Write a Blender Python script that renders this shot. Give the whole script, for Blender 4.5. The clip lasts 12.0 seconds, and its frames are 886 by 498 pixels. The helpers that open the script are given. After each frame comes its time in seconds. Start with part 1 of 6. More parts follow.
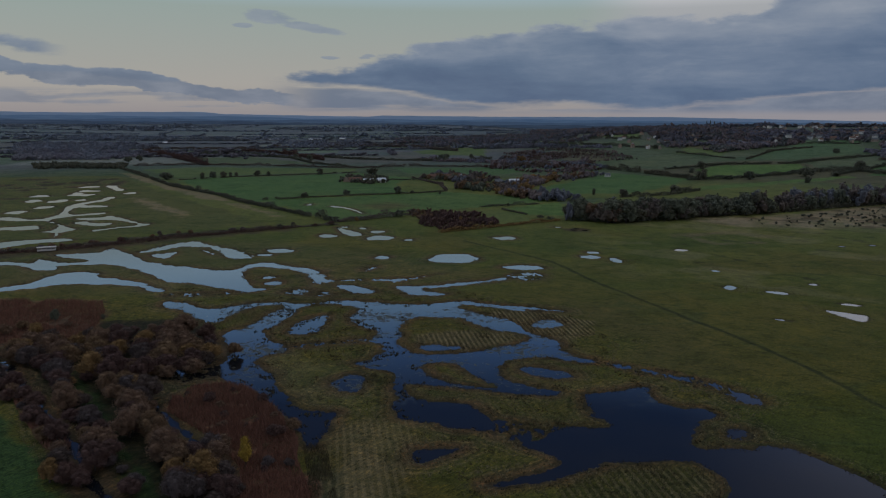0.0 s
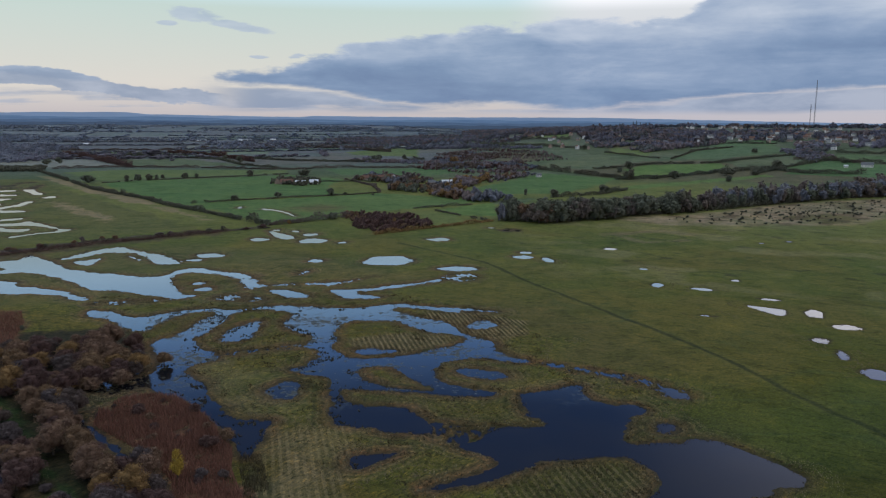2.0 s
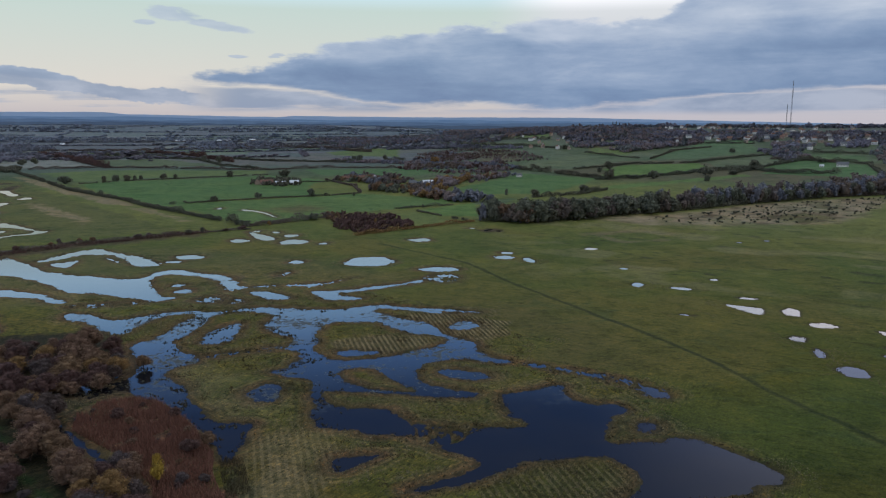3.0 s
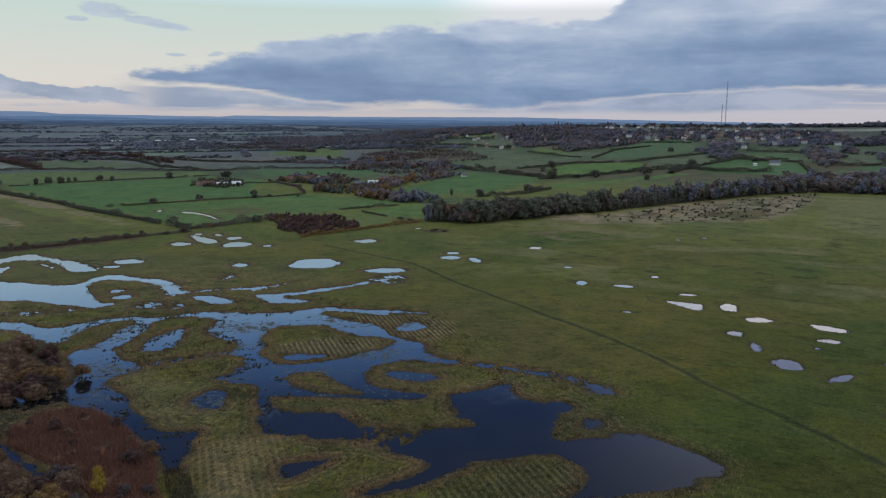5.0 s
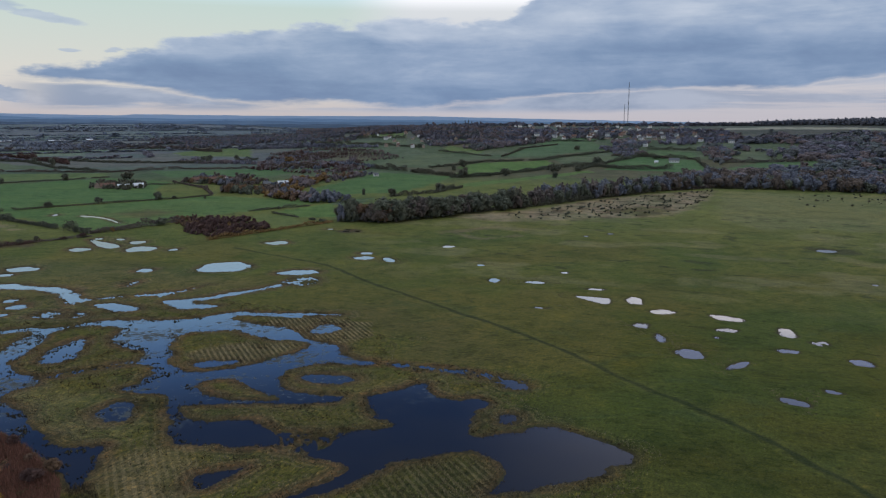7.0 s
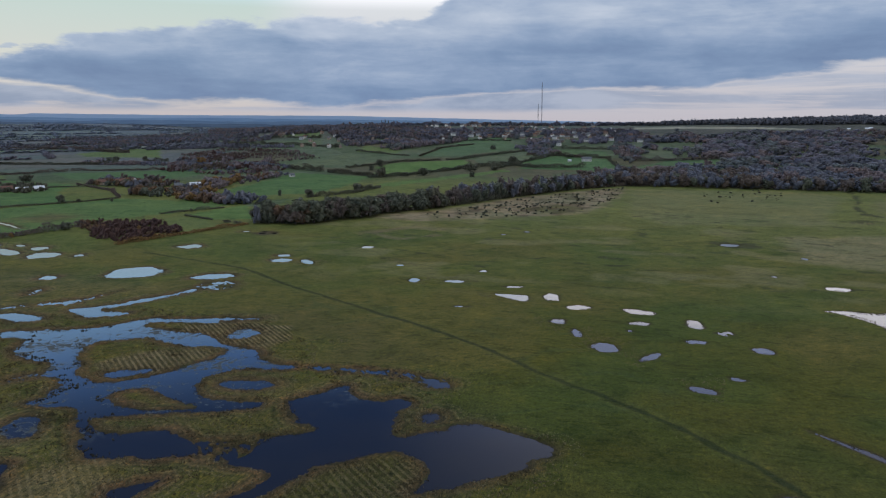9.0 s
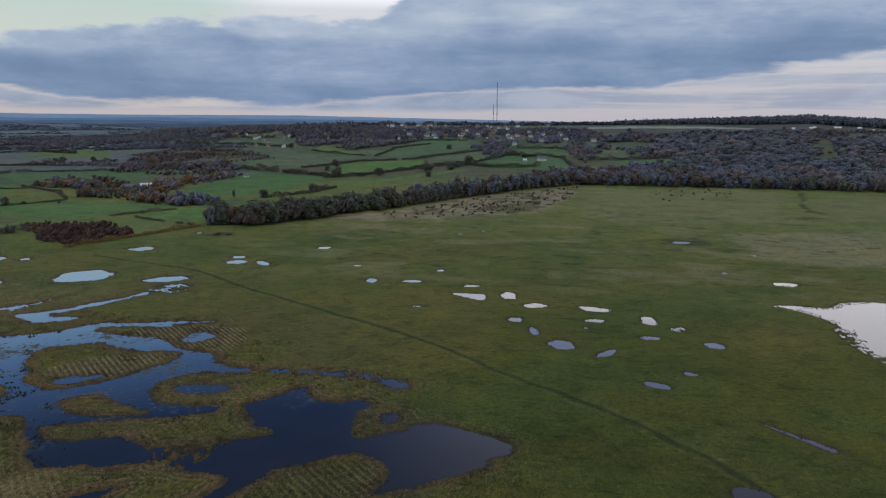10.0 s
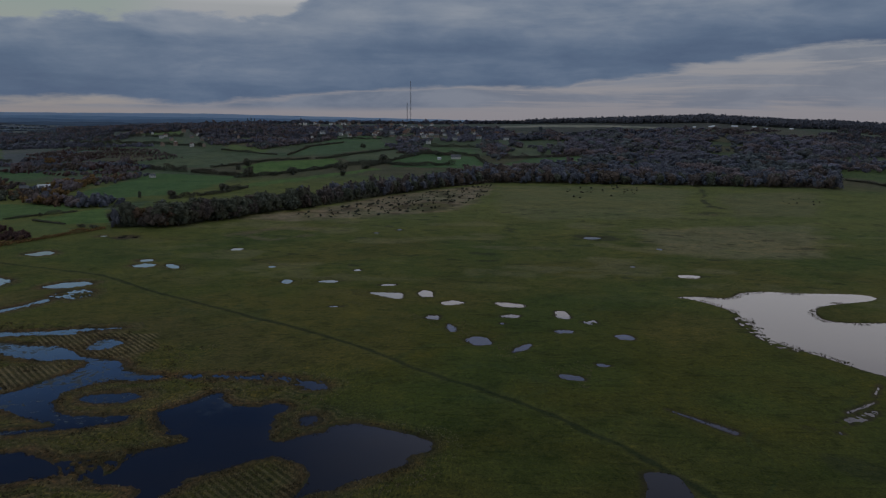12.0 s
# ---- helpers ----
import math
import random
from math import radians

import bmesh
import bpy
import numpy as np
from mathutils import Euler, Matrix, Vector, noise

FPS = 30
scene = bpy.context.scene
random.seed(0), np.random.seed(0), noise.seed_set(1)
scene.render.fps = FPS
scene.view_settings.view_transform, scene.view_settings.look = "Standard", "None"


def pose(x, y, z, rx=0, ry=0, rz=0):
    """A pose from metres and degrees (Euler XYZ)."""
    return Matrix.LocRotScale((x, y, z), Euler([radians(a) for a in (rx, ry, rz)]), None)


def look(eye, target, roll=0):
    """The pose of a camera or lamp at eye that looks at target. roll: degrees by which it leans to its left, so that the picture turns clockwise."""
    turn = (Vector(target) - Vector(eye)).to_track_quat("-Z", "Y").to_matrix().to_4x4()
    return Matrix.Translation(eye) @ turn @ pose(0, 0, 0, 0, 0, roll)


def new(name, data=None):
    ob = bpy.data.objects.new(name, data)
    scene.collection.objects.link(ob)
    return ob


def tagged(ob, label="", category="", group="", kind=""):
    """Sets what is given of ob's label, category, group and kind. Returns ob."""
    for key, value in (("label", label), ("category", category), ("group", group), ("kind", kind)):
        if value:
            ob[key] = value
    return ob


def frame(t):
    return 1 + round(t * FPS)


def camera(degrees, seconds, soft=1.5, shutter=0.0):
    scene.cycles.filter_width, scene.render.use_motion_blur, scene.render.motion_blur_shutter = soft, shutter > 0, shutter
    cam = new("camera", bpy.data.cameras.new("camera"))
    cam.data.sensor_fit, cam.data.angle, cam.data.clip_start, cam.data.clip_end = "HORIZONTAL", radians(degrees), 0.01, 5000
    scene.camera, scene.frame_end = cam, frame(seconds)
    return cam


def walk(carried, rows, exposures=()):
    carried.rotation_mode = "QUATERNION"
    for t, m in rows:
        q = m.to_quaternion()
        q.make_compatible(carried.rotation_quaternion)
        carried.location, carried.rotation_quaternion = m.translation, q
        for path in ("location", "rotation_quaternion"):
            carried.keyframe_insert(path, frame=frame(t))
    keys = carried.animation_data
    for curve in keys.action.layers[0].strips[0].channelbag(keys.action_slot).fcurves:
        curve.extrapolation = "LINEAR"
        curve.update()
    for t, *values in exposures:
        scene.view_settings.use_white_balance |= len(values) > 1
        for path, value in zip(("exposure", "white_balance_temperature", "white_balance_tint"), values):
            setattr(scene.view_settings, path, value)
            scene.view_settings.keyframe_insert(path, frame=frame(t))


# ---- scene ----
# ---------------------------------------------------------------- camera
EYE = 80.0
cam = camera(60.76, 12.0, soft=1.15)
TURNS = [
    (0.0, 0.0, -9.70, -0.28), (0.5, -1.19, -9.66, -0.29), (1.0, -2.58, -9.64, -0.30), (1.5, -3.87, -9.64, -0.30),
    (2.0, -5.06, -9.65, -0.30), (2.5, -5.86, -9.65, -0.30), (4.5, -9.19, -9.65, -0.30), (5.0, -10.68, -9.66, -0.30),
    (5.5, -12.32, -9.67, -0.29), (6.0, -14.05, -9.69, -0.28), (6.5, -15.74, -9.70, -0.28), (7.0, -17.36, -9.71, -0.30),
    (9.0, -23.59, -9.71, -0.34), (9.5, -25.29, -9.72, -0.34), (10.0, -26.90, -9.72, -0.35), (10.5, -28.38, -9.73, -0.37),
    (11.0, -29.97, -9.74, -0.39), (11.5, -31.61, -9.76, -0.41), (12.0, -33.34, -9.78, -0.44),
]


def drift(t):
    s = t / 12.0
    return -0.028 * s ** 1.6 * EYE, -0.021 * s ** 1.6 * EYE, (0.990 + 0.077 * s - 0.037 * s * s) * EYE


walk(cam, [(t, pose(*drift(t), 90 + pitch, roll, yaw)) for t, yaw, pitch, roll in TURNS],
     exposures=[(t, stops, 5900, 10) for t, stops in ((0.0, -0.95), (0.2, -0.35), (0.4, 0.0), (1.5, 0.0), (8.8, 0.0), (9.5, -0.03), (10.5, -0.13), (11.0, -0.18), (11.3, -0.21), (11.5, -0.27), (12.0, -1.12))])

# ---------------------------------------------------------------- sky and light
SUN_AZ, SUN_EL = -75.0, 6.0


class Nodes:
    """Short hand for building a node tree."""

    def __init__(self, tree):
        self.tree = tree
        tree.nodes.clear()

    def node(self, kind):
        return self.tree.nodes.new(kind)

    def join(self, a, b):
        self.tree.links.new(a, b)

    def put(self, socket, value):
        if isinstance(value, bpy.types.NodeSocket):
            self.join(value, socket)
        elif value is not None:
            socket.default_value = value

    def math(self, how, a, b=None, c=None, clamp=False):
        made = self.node("ShaderNodeMath")
        made.operation, made.use_clamp = how, clamp
        for socket, value in zip(made.inputs, (a, b, c)):
            self.put(socket, value)
        return made.outputs[0]

    def step(self, v, lo, hi, a=0.0, b=1.0):
        made = self.node("ShaderNodeMapRange")
        made.interpolation_type = "SMOOTHSTEP"
        for socket, value in zip(made.inputs, (v, lo, hi, a, b)):
            self.put(socket, value)
        return made.outputs[0]

    def mix(self, fac, a, b, how="MIX"):
        made = self.node("ShaderNodeMix")
        made.data_type, made.blend_type = "RGBA", how
        self.put(made.inputs[0], fac)
        for socket, value in ((made.inputs[6], a), (made.inputs[7], b)):
            self.put(socket, (*value, 1.0) if isinstance(value, tuple) and len(value) == 3 else value)
        return made.outputs[2]

    def noise(self, vector, scale, detail=4.0, rough=0.55, warp=0.0):
        made = self.node("ShaderNodeTexNoise")
        self.put(made.inputs["Vector"], vector)
        made.inputs["Scale"].default_value, made.inputs["Detail"].default_value = scale, detail
        made.inputs["Roughness"].default_value, made.inputs["Distortion"].default_value = rough, warp
        return made.outputs["Fac"]

    def ramp(self, fac, stops):
        made = self.node("ShaderNodeValToRGB")
        self.put(made.inputs[0], fac)
        while len(made.color_ramp.elements) < len(stops):
            made.color_ramp.elements.new(0.5)
        for element, (at, colour) in zip(made.color_ramp.elements, stops):
            element.position, element.color = at, (*colour, 1.0)
        return made.outputs[0]


def dusk_sky():
    world = bpy.data.worlds.new("dusk_sky")
    scene.world = world
    world.use_nodes = True
    n = Nodes(world.node_tree)
    way = n.node("ShaderNodeTexCoord").outputs["Generated"]
    split = n.node("ShaderNodeSeparateXYZ")
    n.join(way, split.inputs[0])
    az = n.math("MULTIPLY", n.math("ARCTAN2", split.outputs[0], split.outputs[1]), 57.2958)
    el = n.math("MULTIPLY", n.math("ARCSINE", split.outputs[2]), 57.2958)

    def place(sx, sy, dx=0.0):
        made = n.node("ShaderNodeCombineXYZ")
        n.join(n.math("MULTIPLY_ADD", az, sx, dx), made.inputs[0])
        n.join(n.math("MULTIPLY", el, sy), made.inputs[1])
        return made.outputs[0]

    billow = n.noise(place(0.14, 0.42), 1.0, 7.0, 0.56, 0.2)
    streak = n.noise(place(0.085, 0.50, 7.0), 1.0, 6.0, 0.58, 0.3)
    fine = n.noise(place(0.26, 0.85, 3.0), 1.0, 6.0, 0.55, 0.2)
    # clear sky between the clouds: the Nishita sky with thin high veil over it
    clear = n.node("ShaderNodeTexSky")
    clear.sky_type, clear.sun_disc, clear.dust_density = "NISHITA", False, 2.0
    clear.sun_elevation, clear.sun_rotation = radians(SUN_EL), radians(SUN_AZ)
    height = n.math("MULTIPLY", el, 1.0 / 60.0, clamp=True)
    cold = n.ramp(height, [(0.0, (0.58, 0.50, 0.48)), (0.04, (0.78, 0.70, 0.59)), (0.13, (0.62, 0.70, 0.60)), (0.183, (0.80, 1.10, 1.32)), (0.24, (0.52, 0.86, 1.30)), (0.283, (0.26, 0.49, 1.0)),
                           (0.35, (0.075, 0.14, 0.34)), (0.47, (0.13, 0.175, 0.34)), (0.70, (0.80, 0.88, 0.98)), (1.0, (1.35, 1.38, 1.42))])
    pale = n.ramp(height, [(0.0, (0.58, 0.52, 0.52)), (0.06, (0.66, 0.615, 0.60)), (0.13, (0.78, 0.76, 0.72)), (0.18, (2.02, 1.86, 1.78)), (0.25, (2.10, 1.92, 1.84)), (0.30, (1.60, 1.46, 1.46)), (0.36, (0.72, 0.72, 0.88)),
                           (0.50, (0.35, 0.37, 0.48)), (0.70, (0.80, 0.86, 0.95)), (1.0, (1.35, 1.38, 1.42))])
    # a blue rift over the bank, short of the bright gap
    rift = n.math("MULTIPLY", n.math("MULTIPLY", n.step(el, 14.3, 15.4), n.step(el, 25.0, 20.0)), n.step(az, 58.0, 50.0))
    pale = n.mix(n.math("MULTIPLY", rift, 0.85), pale, (0.60, 0.72, 1.10))
    veil = n.mix(n.math("MAXIMUM", n.step(az, 17.0, 36.0), n.math("MULTIPLY", n.step(az, 9.0, 16.0), n.step(el, 10.5, 8.5))), cold, pale)
    scaled = n.mix(1.0, clear.outputs[0], (0.10, 0.10, 0.10), "MULTIPLY")
    blue = n.mix(0.95, scaled, veil)
    edge = n.math("SUBTRACT", n.noise(place(0.20, 0.58, 2.0), 1.0, 9.0, 0.60, 0.15), 0.5)
    lobe = n.math("SUBTRACT", n.noise(place(0.085, 0.30, 9.0), 1.0, 4.0, 0.5), 0.5)

    def level(first, *rises):
        """A height that climbs in soft steps of (from, to, rise) along the horizon."""
        total = first
        for a, b, rise in rises:
            total = n.math("ADD", total, n.step(az, a, b, 0.0, rise))
        return total

    tear = n.math("SUBTRACT", n.noise(place(0.50, 1.5, 4.0), 1.0, 7.0, 0.62, 0.4), 0.5)

    def blot(at_az, at_el, wide, tall, lean, rough):
        """A small cloud: an uneven leaning ellipse."""
        u = n.math("MULTIPLY", n.math("SUBTRACT", az, at_az), 1.0 / wide)
        v = n.math("MULTIPLY", n.math("SUBTRACT", n.math("SUBTRACT", el, at_el), n.math("MULTIPLY", n.math("SUBTRACT", az, at_az), lean)), 1.0 / tall)
        round_ = n.math("SUBTRACT", 1.0, n.math("ADD", n.math("MULTIPLY", u, u), n.math("MULTIPLY", v, v)))
        return n.step(n.math("ADD", round_, n.math("MULTIPLY", n.math("ADD", tear, edge), rough * 1.2)), 0.05, 0.8)

    # the long bank of cloud: its lobed upper edge climbs along the horizon, its dark flat foot rises more slowly
    top = level(3.1, (-12.0, -3.0, 1.2), (-3.5, 2.5, 2.1), (4.0, 18.0, 1.1), (21.0, 27.0, 3.2))
    low = level(2.7, (-12.0, 6.0, -1.55), (16.0, 36.0, 1.35), (38.0, 64.0, 2.4))
    over = n.math("ADD", n.math("SUBTRACT", top, el), n.math("ADD", n.math("MULTIPLY", edge, 3.4), n.math("MULTIPLY", lobe, 2.6)))
    above = n.math("ADD", n.math("SUBTRACT", el, low), n.math("ADD", n.math("MULTIPLY", n.math("SUBTRACT", streak, 0.5), 2.0), n.math("MULTIPLY", edge, 0.9)))
    bank = n.math("MULTIPLY", n.step(over, -0.12, 0.42), n.step(above, -0.25, 0.30))
    bank = n.math("MULTIPLY", bank, n.step(n.math("ADD", az, n.math("MULTIPLY", edge, 9.0)), -12.5, -9.5))
    # drawn-out bars under the foot of the bank
    drawn_out = n.noise(place(0.055, 0.95, 11.0), 1.0, 8.0, 0.58, 0.35)
    bars = n.math("MULTIPLY", n.step(n.math("SUBTRACT", drawn_out, n.step(az, 30.0, 46.0, 0.0, 0.06)), 0.36, 0.51), n.math("MULTIPLY", n.step(above, 0.35, -0.25), n.step(el, 0.35, 0.95)))
    bars = n.math("MULTIPLY", n.math("MULTIPLY", bars, n.step(az, -14.0, -8.0)), n.step(az, 26.0, 44.0, 0.85, 0.62))
    # low loose clouds over the plain
    loose_mid = n.math("ADD", 3.15, n.math("MULTIPLY", n.math("ADD", az, 28.0), -0.10))
    loose = n.math("SUBTRACT", 1.0, n.math("MULTIPLY", n.math("ABSOLUTE", n.math("SUBTRACT", el, loose_mid)), 1.15))
    loose = n.math("MULTIPLY", n.step(n.math("ADD", loose, n.math("ADD", n.math("MULTIPLY", edge, 3.0), n.math("MULTIPLY", lobe, 1.6))), 0.34, 0.54), n.step(az, -9.0, -12.0))
    wisp = n.math("SUBTRACT", 1.0, n.math("MULTIPLY", n.math("ABSOLUTE", n.math("SUBTRACT", el, n.math("MULTIPLY_ADD", az, -0.10, 1.95))), 1.7))
    wisp = n.math("MULTIPLY", n.step(n.math("ADD", wisp, n.math("MULTIPLY", n.math("SUBTRACT", fine, 0.5), 3.0)), 0.2, 0.8), n.step(az, -25.5, -28.0))
    loose = n.math("MAXIMUM", loose, wisp)
    low_wisp = n.math("MULTIPLY", n.step(n.math("ADD", drawn_out, n.math("MULTIPLY", fine, 0.3)), 0.66, 0.76), n.step(n.math("ABSOLUTE", n.math("SUBTRACT", el, 1.25)), 0.85, 0.45))
    low_wisp = n.math("MULTIPLY", low_wisp, n.step(az, -6.0, -11.0))
    loose = n.math("MAXIMUM", loose, n.math("MULTIPLY", low_wisp, 0.7))
    puff = n.math("MAXIMUM", blot(-12.6, 7.15, 2.3, 0.55, -0.10, 2.2), blot(-9.3, 6.45, 2.6, 0.36, -0.16, 2.2))
    puff = n.math("MAXIMUM", puff, n.math("MAXIMUM", blot(-14.4, 6.5, 0.8, 0.20, 0.0, 2.6), n.math("MAXIMUM", blot(-5.6, 4.5, 0.75, 0.26, 0.1, 3.0), blot(-8.2, 4.4, 0.8, 0.14, 0.0, 3.0))))
    # broken cover higher up
    high = n.math("MULTIPLY", n.step(billow, 0.42, 0.62), n.step(el, 30.0, 44.0))
    cloud = n.math("MAXIMUM", n.math("MAXIMUM", bank, n.math("MULTIPLY", loose, 0.85)), n.math("MAXIMUM", n.math("MULTIPLY", puff, 0.74), n.math("MULTIPLY", high, 0.8)), clamp=True)
    # darkest just over the foot, paler and lumpier towards the lobes at the top
    rise = n.math("MULTIPLY", above, 0.19, clamp=True)
    lump = n.math("SUBTRACT", n.noise(place(0.17, 0.45, 21.0), 1.0, 7.0, 0.58, 0.3), 0.5)
    body = n.math("ADD", n.math("MULTIPLY_ADD", rise, 0.20, 0.405), n.math("ADD", n.math("MULTIPLY", lump, 0.34), n.math("MULTIPLY", n.math("SUBTRACT", streak, 0.5), 0.34)))
    body = n.math("ADD", body, n.step(over, 0.8, 0.0, 0.0, 0.10))
    grey = n.ramp(body, [(0.34, (0.145, 0.215, 0.345)), (0.44, (0.195, 0.275, 0.405)), (0.54, (0.285, 0.36, 0.48)), (0.66, (0.46, 0.51, 0.585)), (0.78, (0.62, 0.64, 0.68))])
    cloud = n.math("MAXIMUM", cloud, n.math("MULTIPLY", bars, n.math("SUBTRACT", 1.0, bank)))
    pale_bar = n.mix(n.step(above, 0.25, -0.15), grey, n.mix(n.step(lump, -0.12, 0.14), (0.225, 0.29, 0.40), (0.38, 0.425, 0.51)))
    seen = n.mix(n.math("MULTIPLY", cloud, 0.93), blue, pale_bar)
    under_horizon = n.mix(n.step(el, 0.0, -2.0), seen, (0.10, 0.11, 0.10))
    back = n.node("ShaderNodeBackground")
    n.join(under_horizon, back.inputs[0])
    back.inputs[1].default_value = 1.0
    n.join(back.outputs[0], n.node("ShaderNodeOutputWorld").inputs[0])


dusk_sky()
sun = bpy.data.lights.new("low_sun", "SUN")
sun.energy, sun.angle, sun.color = 0.5, radians(20.0), (1.0, 0.86, 0.72)
new("low_sun", sun).matrix_world = look((0, 0, 0), (-math.sin(radians(SUN_AZ)), -math.cos(radians(SUN_AZ)), -math.tan(radians(SUN_EL))))

# ---------------------------------------------------------------- materials


def material(name, rough=0.9, spec=0.2):
    made = bpy.data.materials.new(name)
    made.use_nodes = True
    n = Nodes(made.node_tree)
    shade = n.node("ShaderNodeBsdfPrincipled")
    shade.inputs["Roughness"].default_value = rough
    shade.inputs["Specular IOR Level"].default_value = spec
    n.join(shade.outputs[0], n.node("ShaderNodeOutputMaterial").inputs[0])
    return made, n, shade


def bump(n, shade, height, strength, distance):
    made = n.node("ShaderNodeBump")
    n.join(height, made.inputs["Height"])
    made.inputs["Strength"].default_value, made.inputs["Distance"].default_value = strength, distance
    n.join(made.outputs[0], shade.inputs["Normal"])


def meadow_material():
    """Turf: the colour comes from the sheet, painted far haze included, varied by tufts, patches and mown swathes."""
    made, n, shade = material("meadow_turf", 0.95, 0.1)
    at = n.node("ShaderNodeTexCoord").outputs["Object"]
    sheet = n.node("ShaderNodeVertexColor")
    sheet.layer_name = "cover"
    tint, mown = sheet.outputs[0], sheet.outputs[1]

    def stretched(x, y, turn):
        made = n.node("ShaderNodeMapping")
        n.join(at, made.inputs["Vector"])
        made.vector_type = "TEXTURE"
        made.inputs["Scale"].default_value, made.inputs["Rotation"].default_value = (1 / x, 1 / y, 1), (0, 0, radians(turn))
        return made.outputs[0]

    def toned(amount, colour, scale):
        return n.mix(amount, colour, n.mix(1.0, colour, scale, "MULTIPLY"))

    wild = n.node("ShaderNodeAttribute")
    wild.attribute_name = "rough"
    rough = wild.outputs["Fac"]

    def grown(low, high):
        return n.math("MULTIPLY_ADD", rough, high - low, low)

    coarse = n.noise(at, 0.010, 6.0, 0.64)
    broad = n.noise(at, 0.030, 5.0, 0.62)
    patch = n.noise(at, 0.11, 6.0, 0.70)
    tuft = n.noise(at, 0.55, 5.0, 0.75)
    speck = n.noise(at, 2.4, 4.0, 0.75)
    drawn = n.noise(stretched(1.0, 0.22, 24), 0.9, 4.0, 0.65)
    dash = n.noise(stretched(0.028, 0.30, -32), 1.0, 4.0, 0.6)
    colour = toned(n.step(coarse, 0.46, 0.66), tint, (1.10, 1.04, 0.97))
    colour = toned(n.step(coarse, 0.50, 0.32), colour, (0.82, 0.92, 0.82))
    colour = toned(n.step(broad, 0.50, 0.66, 0.0, 0.8), colour, (0.70, 0.76, 0.66))
    colour = toned(n.step(broad, 0.46, 0.32, 0.0, 0.8), colour, (1.22, 1.16, 1.05))
    colour = toned(n.step(patch, 0.50, 0.66, 0.0, grown(0.75, 0.9)), colour, (0.58, 0.64, 0.56))
    colour = toned(n.step(patch, 0.46, 0.30, 0.0, grown(0.7, 0.9)), colour, (1.38, 1.20, 1.12))
    nick = n.noise(stretched(0.085, 0.60, -35), 1.0, 3.0, 0.6)
    colour = toned(n.step(nick, 0.60, 0.67, 0.0, 0.65), colour, (0.50, 0.56, 0.50))
    colour = toned(n.step(nick, 0.36, 0.29, 0.0, 0.6), colour, (1.40, 1.25, 1.18))
    colour = toned(n.step(tuft, 0.52, 0.74, 0.0, grown(0.75, 0.95)), colour, (1.85, 1.60, 1.35))
    colour = toned(n.step(tuft, 0.48, 0.28, 0.0, grown(0.80, 0.95)), colour, (0.34, 0.40, 0.36))
    colour = toned(n.step(drawn, 0.53, 0.66, 0.0, grown(0.10, 0.4)), colour, (0.52, 0.56, 0.52))
    colour = toned(n.step(drawn, 0.46, 0.36, 0.0, grown(0.08, 0.5)), colour, (1.45, 1.30, 1.10))
    combed = n.noise(stretched(0.45, 2.0, 52), 1.0, 4.0, 0.7)
    colour = toned(n.step(combed, 0.53, 0.64, 0.0, grown(0.30, 1.0)), colour, (0.40, 0.45, 0.37))
    colour = toned(n.step(combed, 0.46, 0.36, 0.0, grown(0.30, 1.0)), colour, (1.70, 1.48, 1.15))
    colour = toned(n.step(dash, 0.60, 0.70, 0.0, 0.25), colour, (0.58, 0.64, 0.56))
    colour = toned(n.step(dash, 0.40, 0.32, 0.0, 0.2), colour, (1.32, 1.18, 1.12))
    colour = toned(n.step(speck, 0.52, 0.70, 0.0, grown(0.85, 1.0)), colour, (1.75, 1.55, 1.40))
    colour = toned(n.step(speck, 0.48, 0.32, 0.0, grown(0.9, 1.0)), colour, (0.38, 0.42, 0.40))
    swathe = n.node("ShaderNodeTexWave")
    n.join(stretched(1.0, 1.0, 8), swathe.inputs["Vector"])
    for key, value in (("Scale", 0.17), ("Distortion", 8.0), ("Detail", 2.0), ("Detail Scale", 0.045)):
        swathe.inputs[key].default_value = value
    ridge = n.step(n.math("ADD", swathe.outputs["Fac"], n.math("MULTIPLY", n.math("SUBTRACT", tuft, 0.5), 1.6)), 0.40, 0.75)
    mown = n.math("MULTIPLY", mown, n.step(patch, 0.62, 0.42, 0.3, 1.0))
    lines = n.math("MULTIPLY", ridge, n.math("MULTIPLY", mown, n.step(speck, 0.35, 0.6, 0.25, 1.0)))
    colour = toned(n.math("MULTIPLY", mown, n.math("SUBTRACT", 1.0, ridge)), colour, (0.48, 0.52, 0.46))
    colour = n.mix(lines, colour, (0.265, 0.205, 0.105))
    n.join(colour, shade.inputs["Base Color"])
    bump(n, shade, n.math("ADD", n.math("MULTIPLY", patch, 0.6), n.math("ADD", tuft, n.math("MULTIPLY", lines, 0.5))), 1.0, 0.5)
    return made


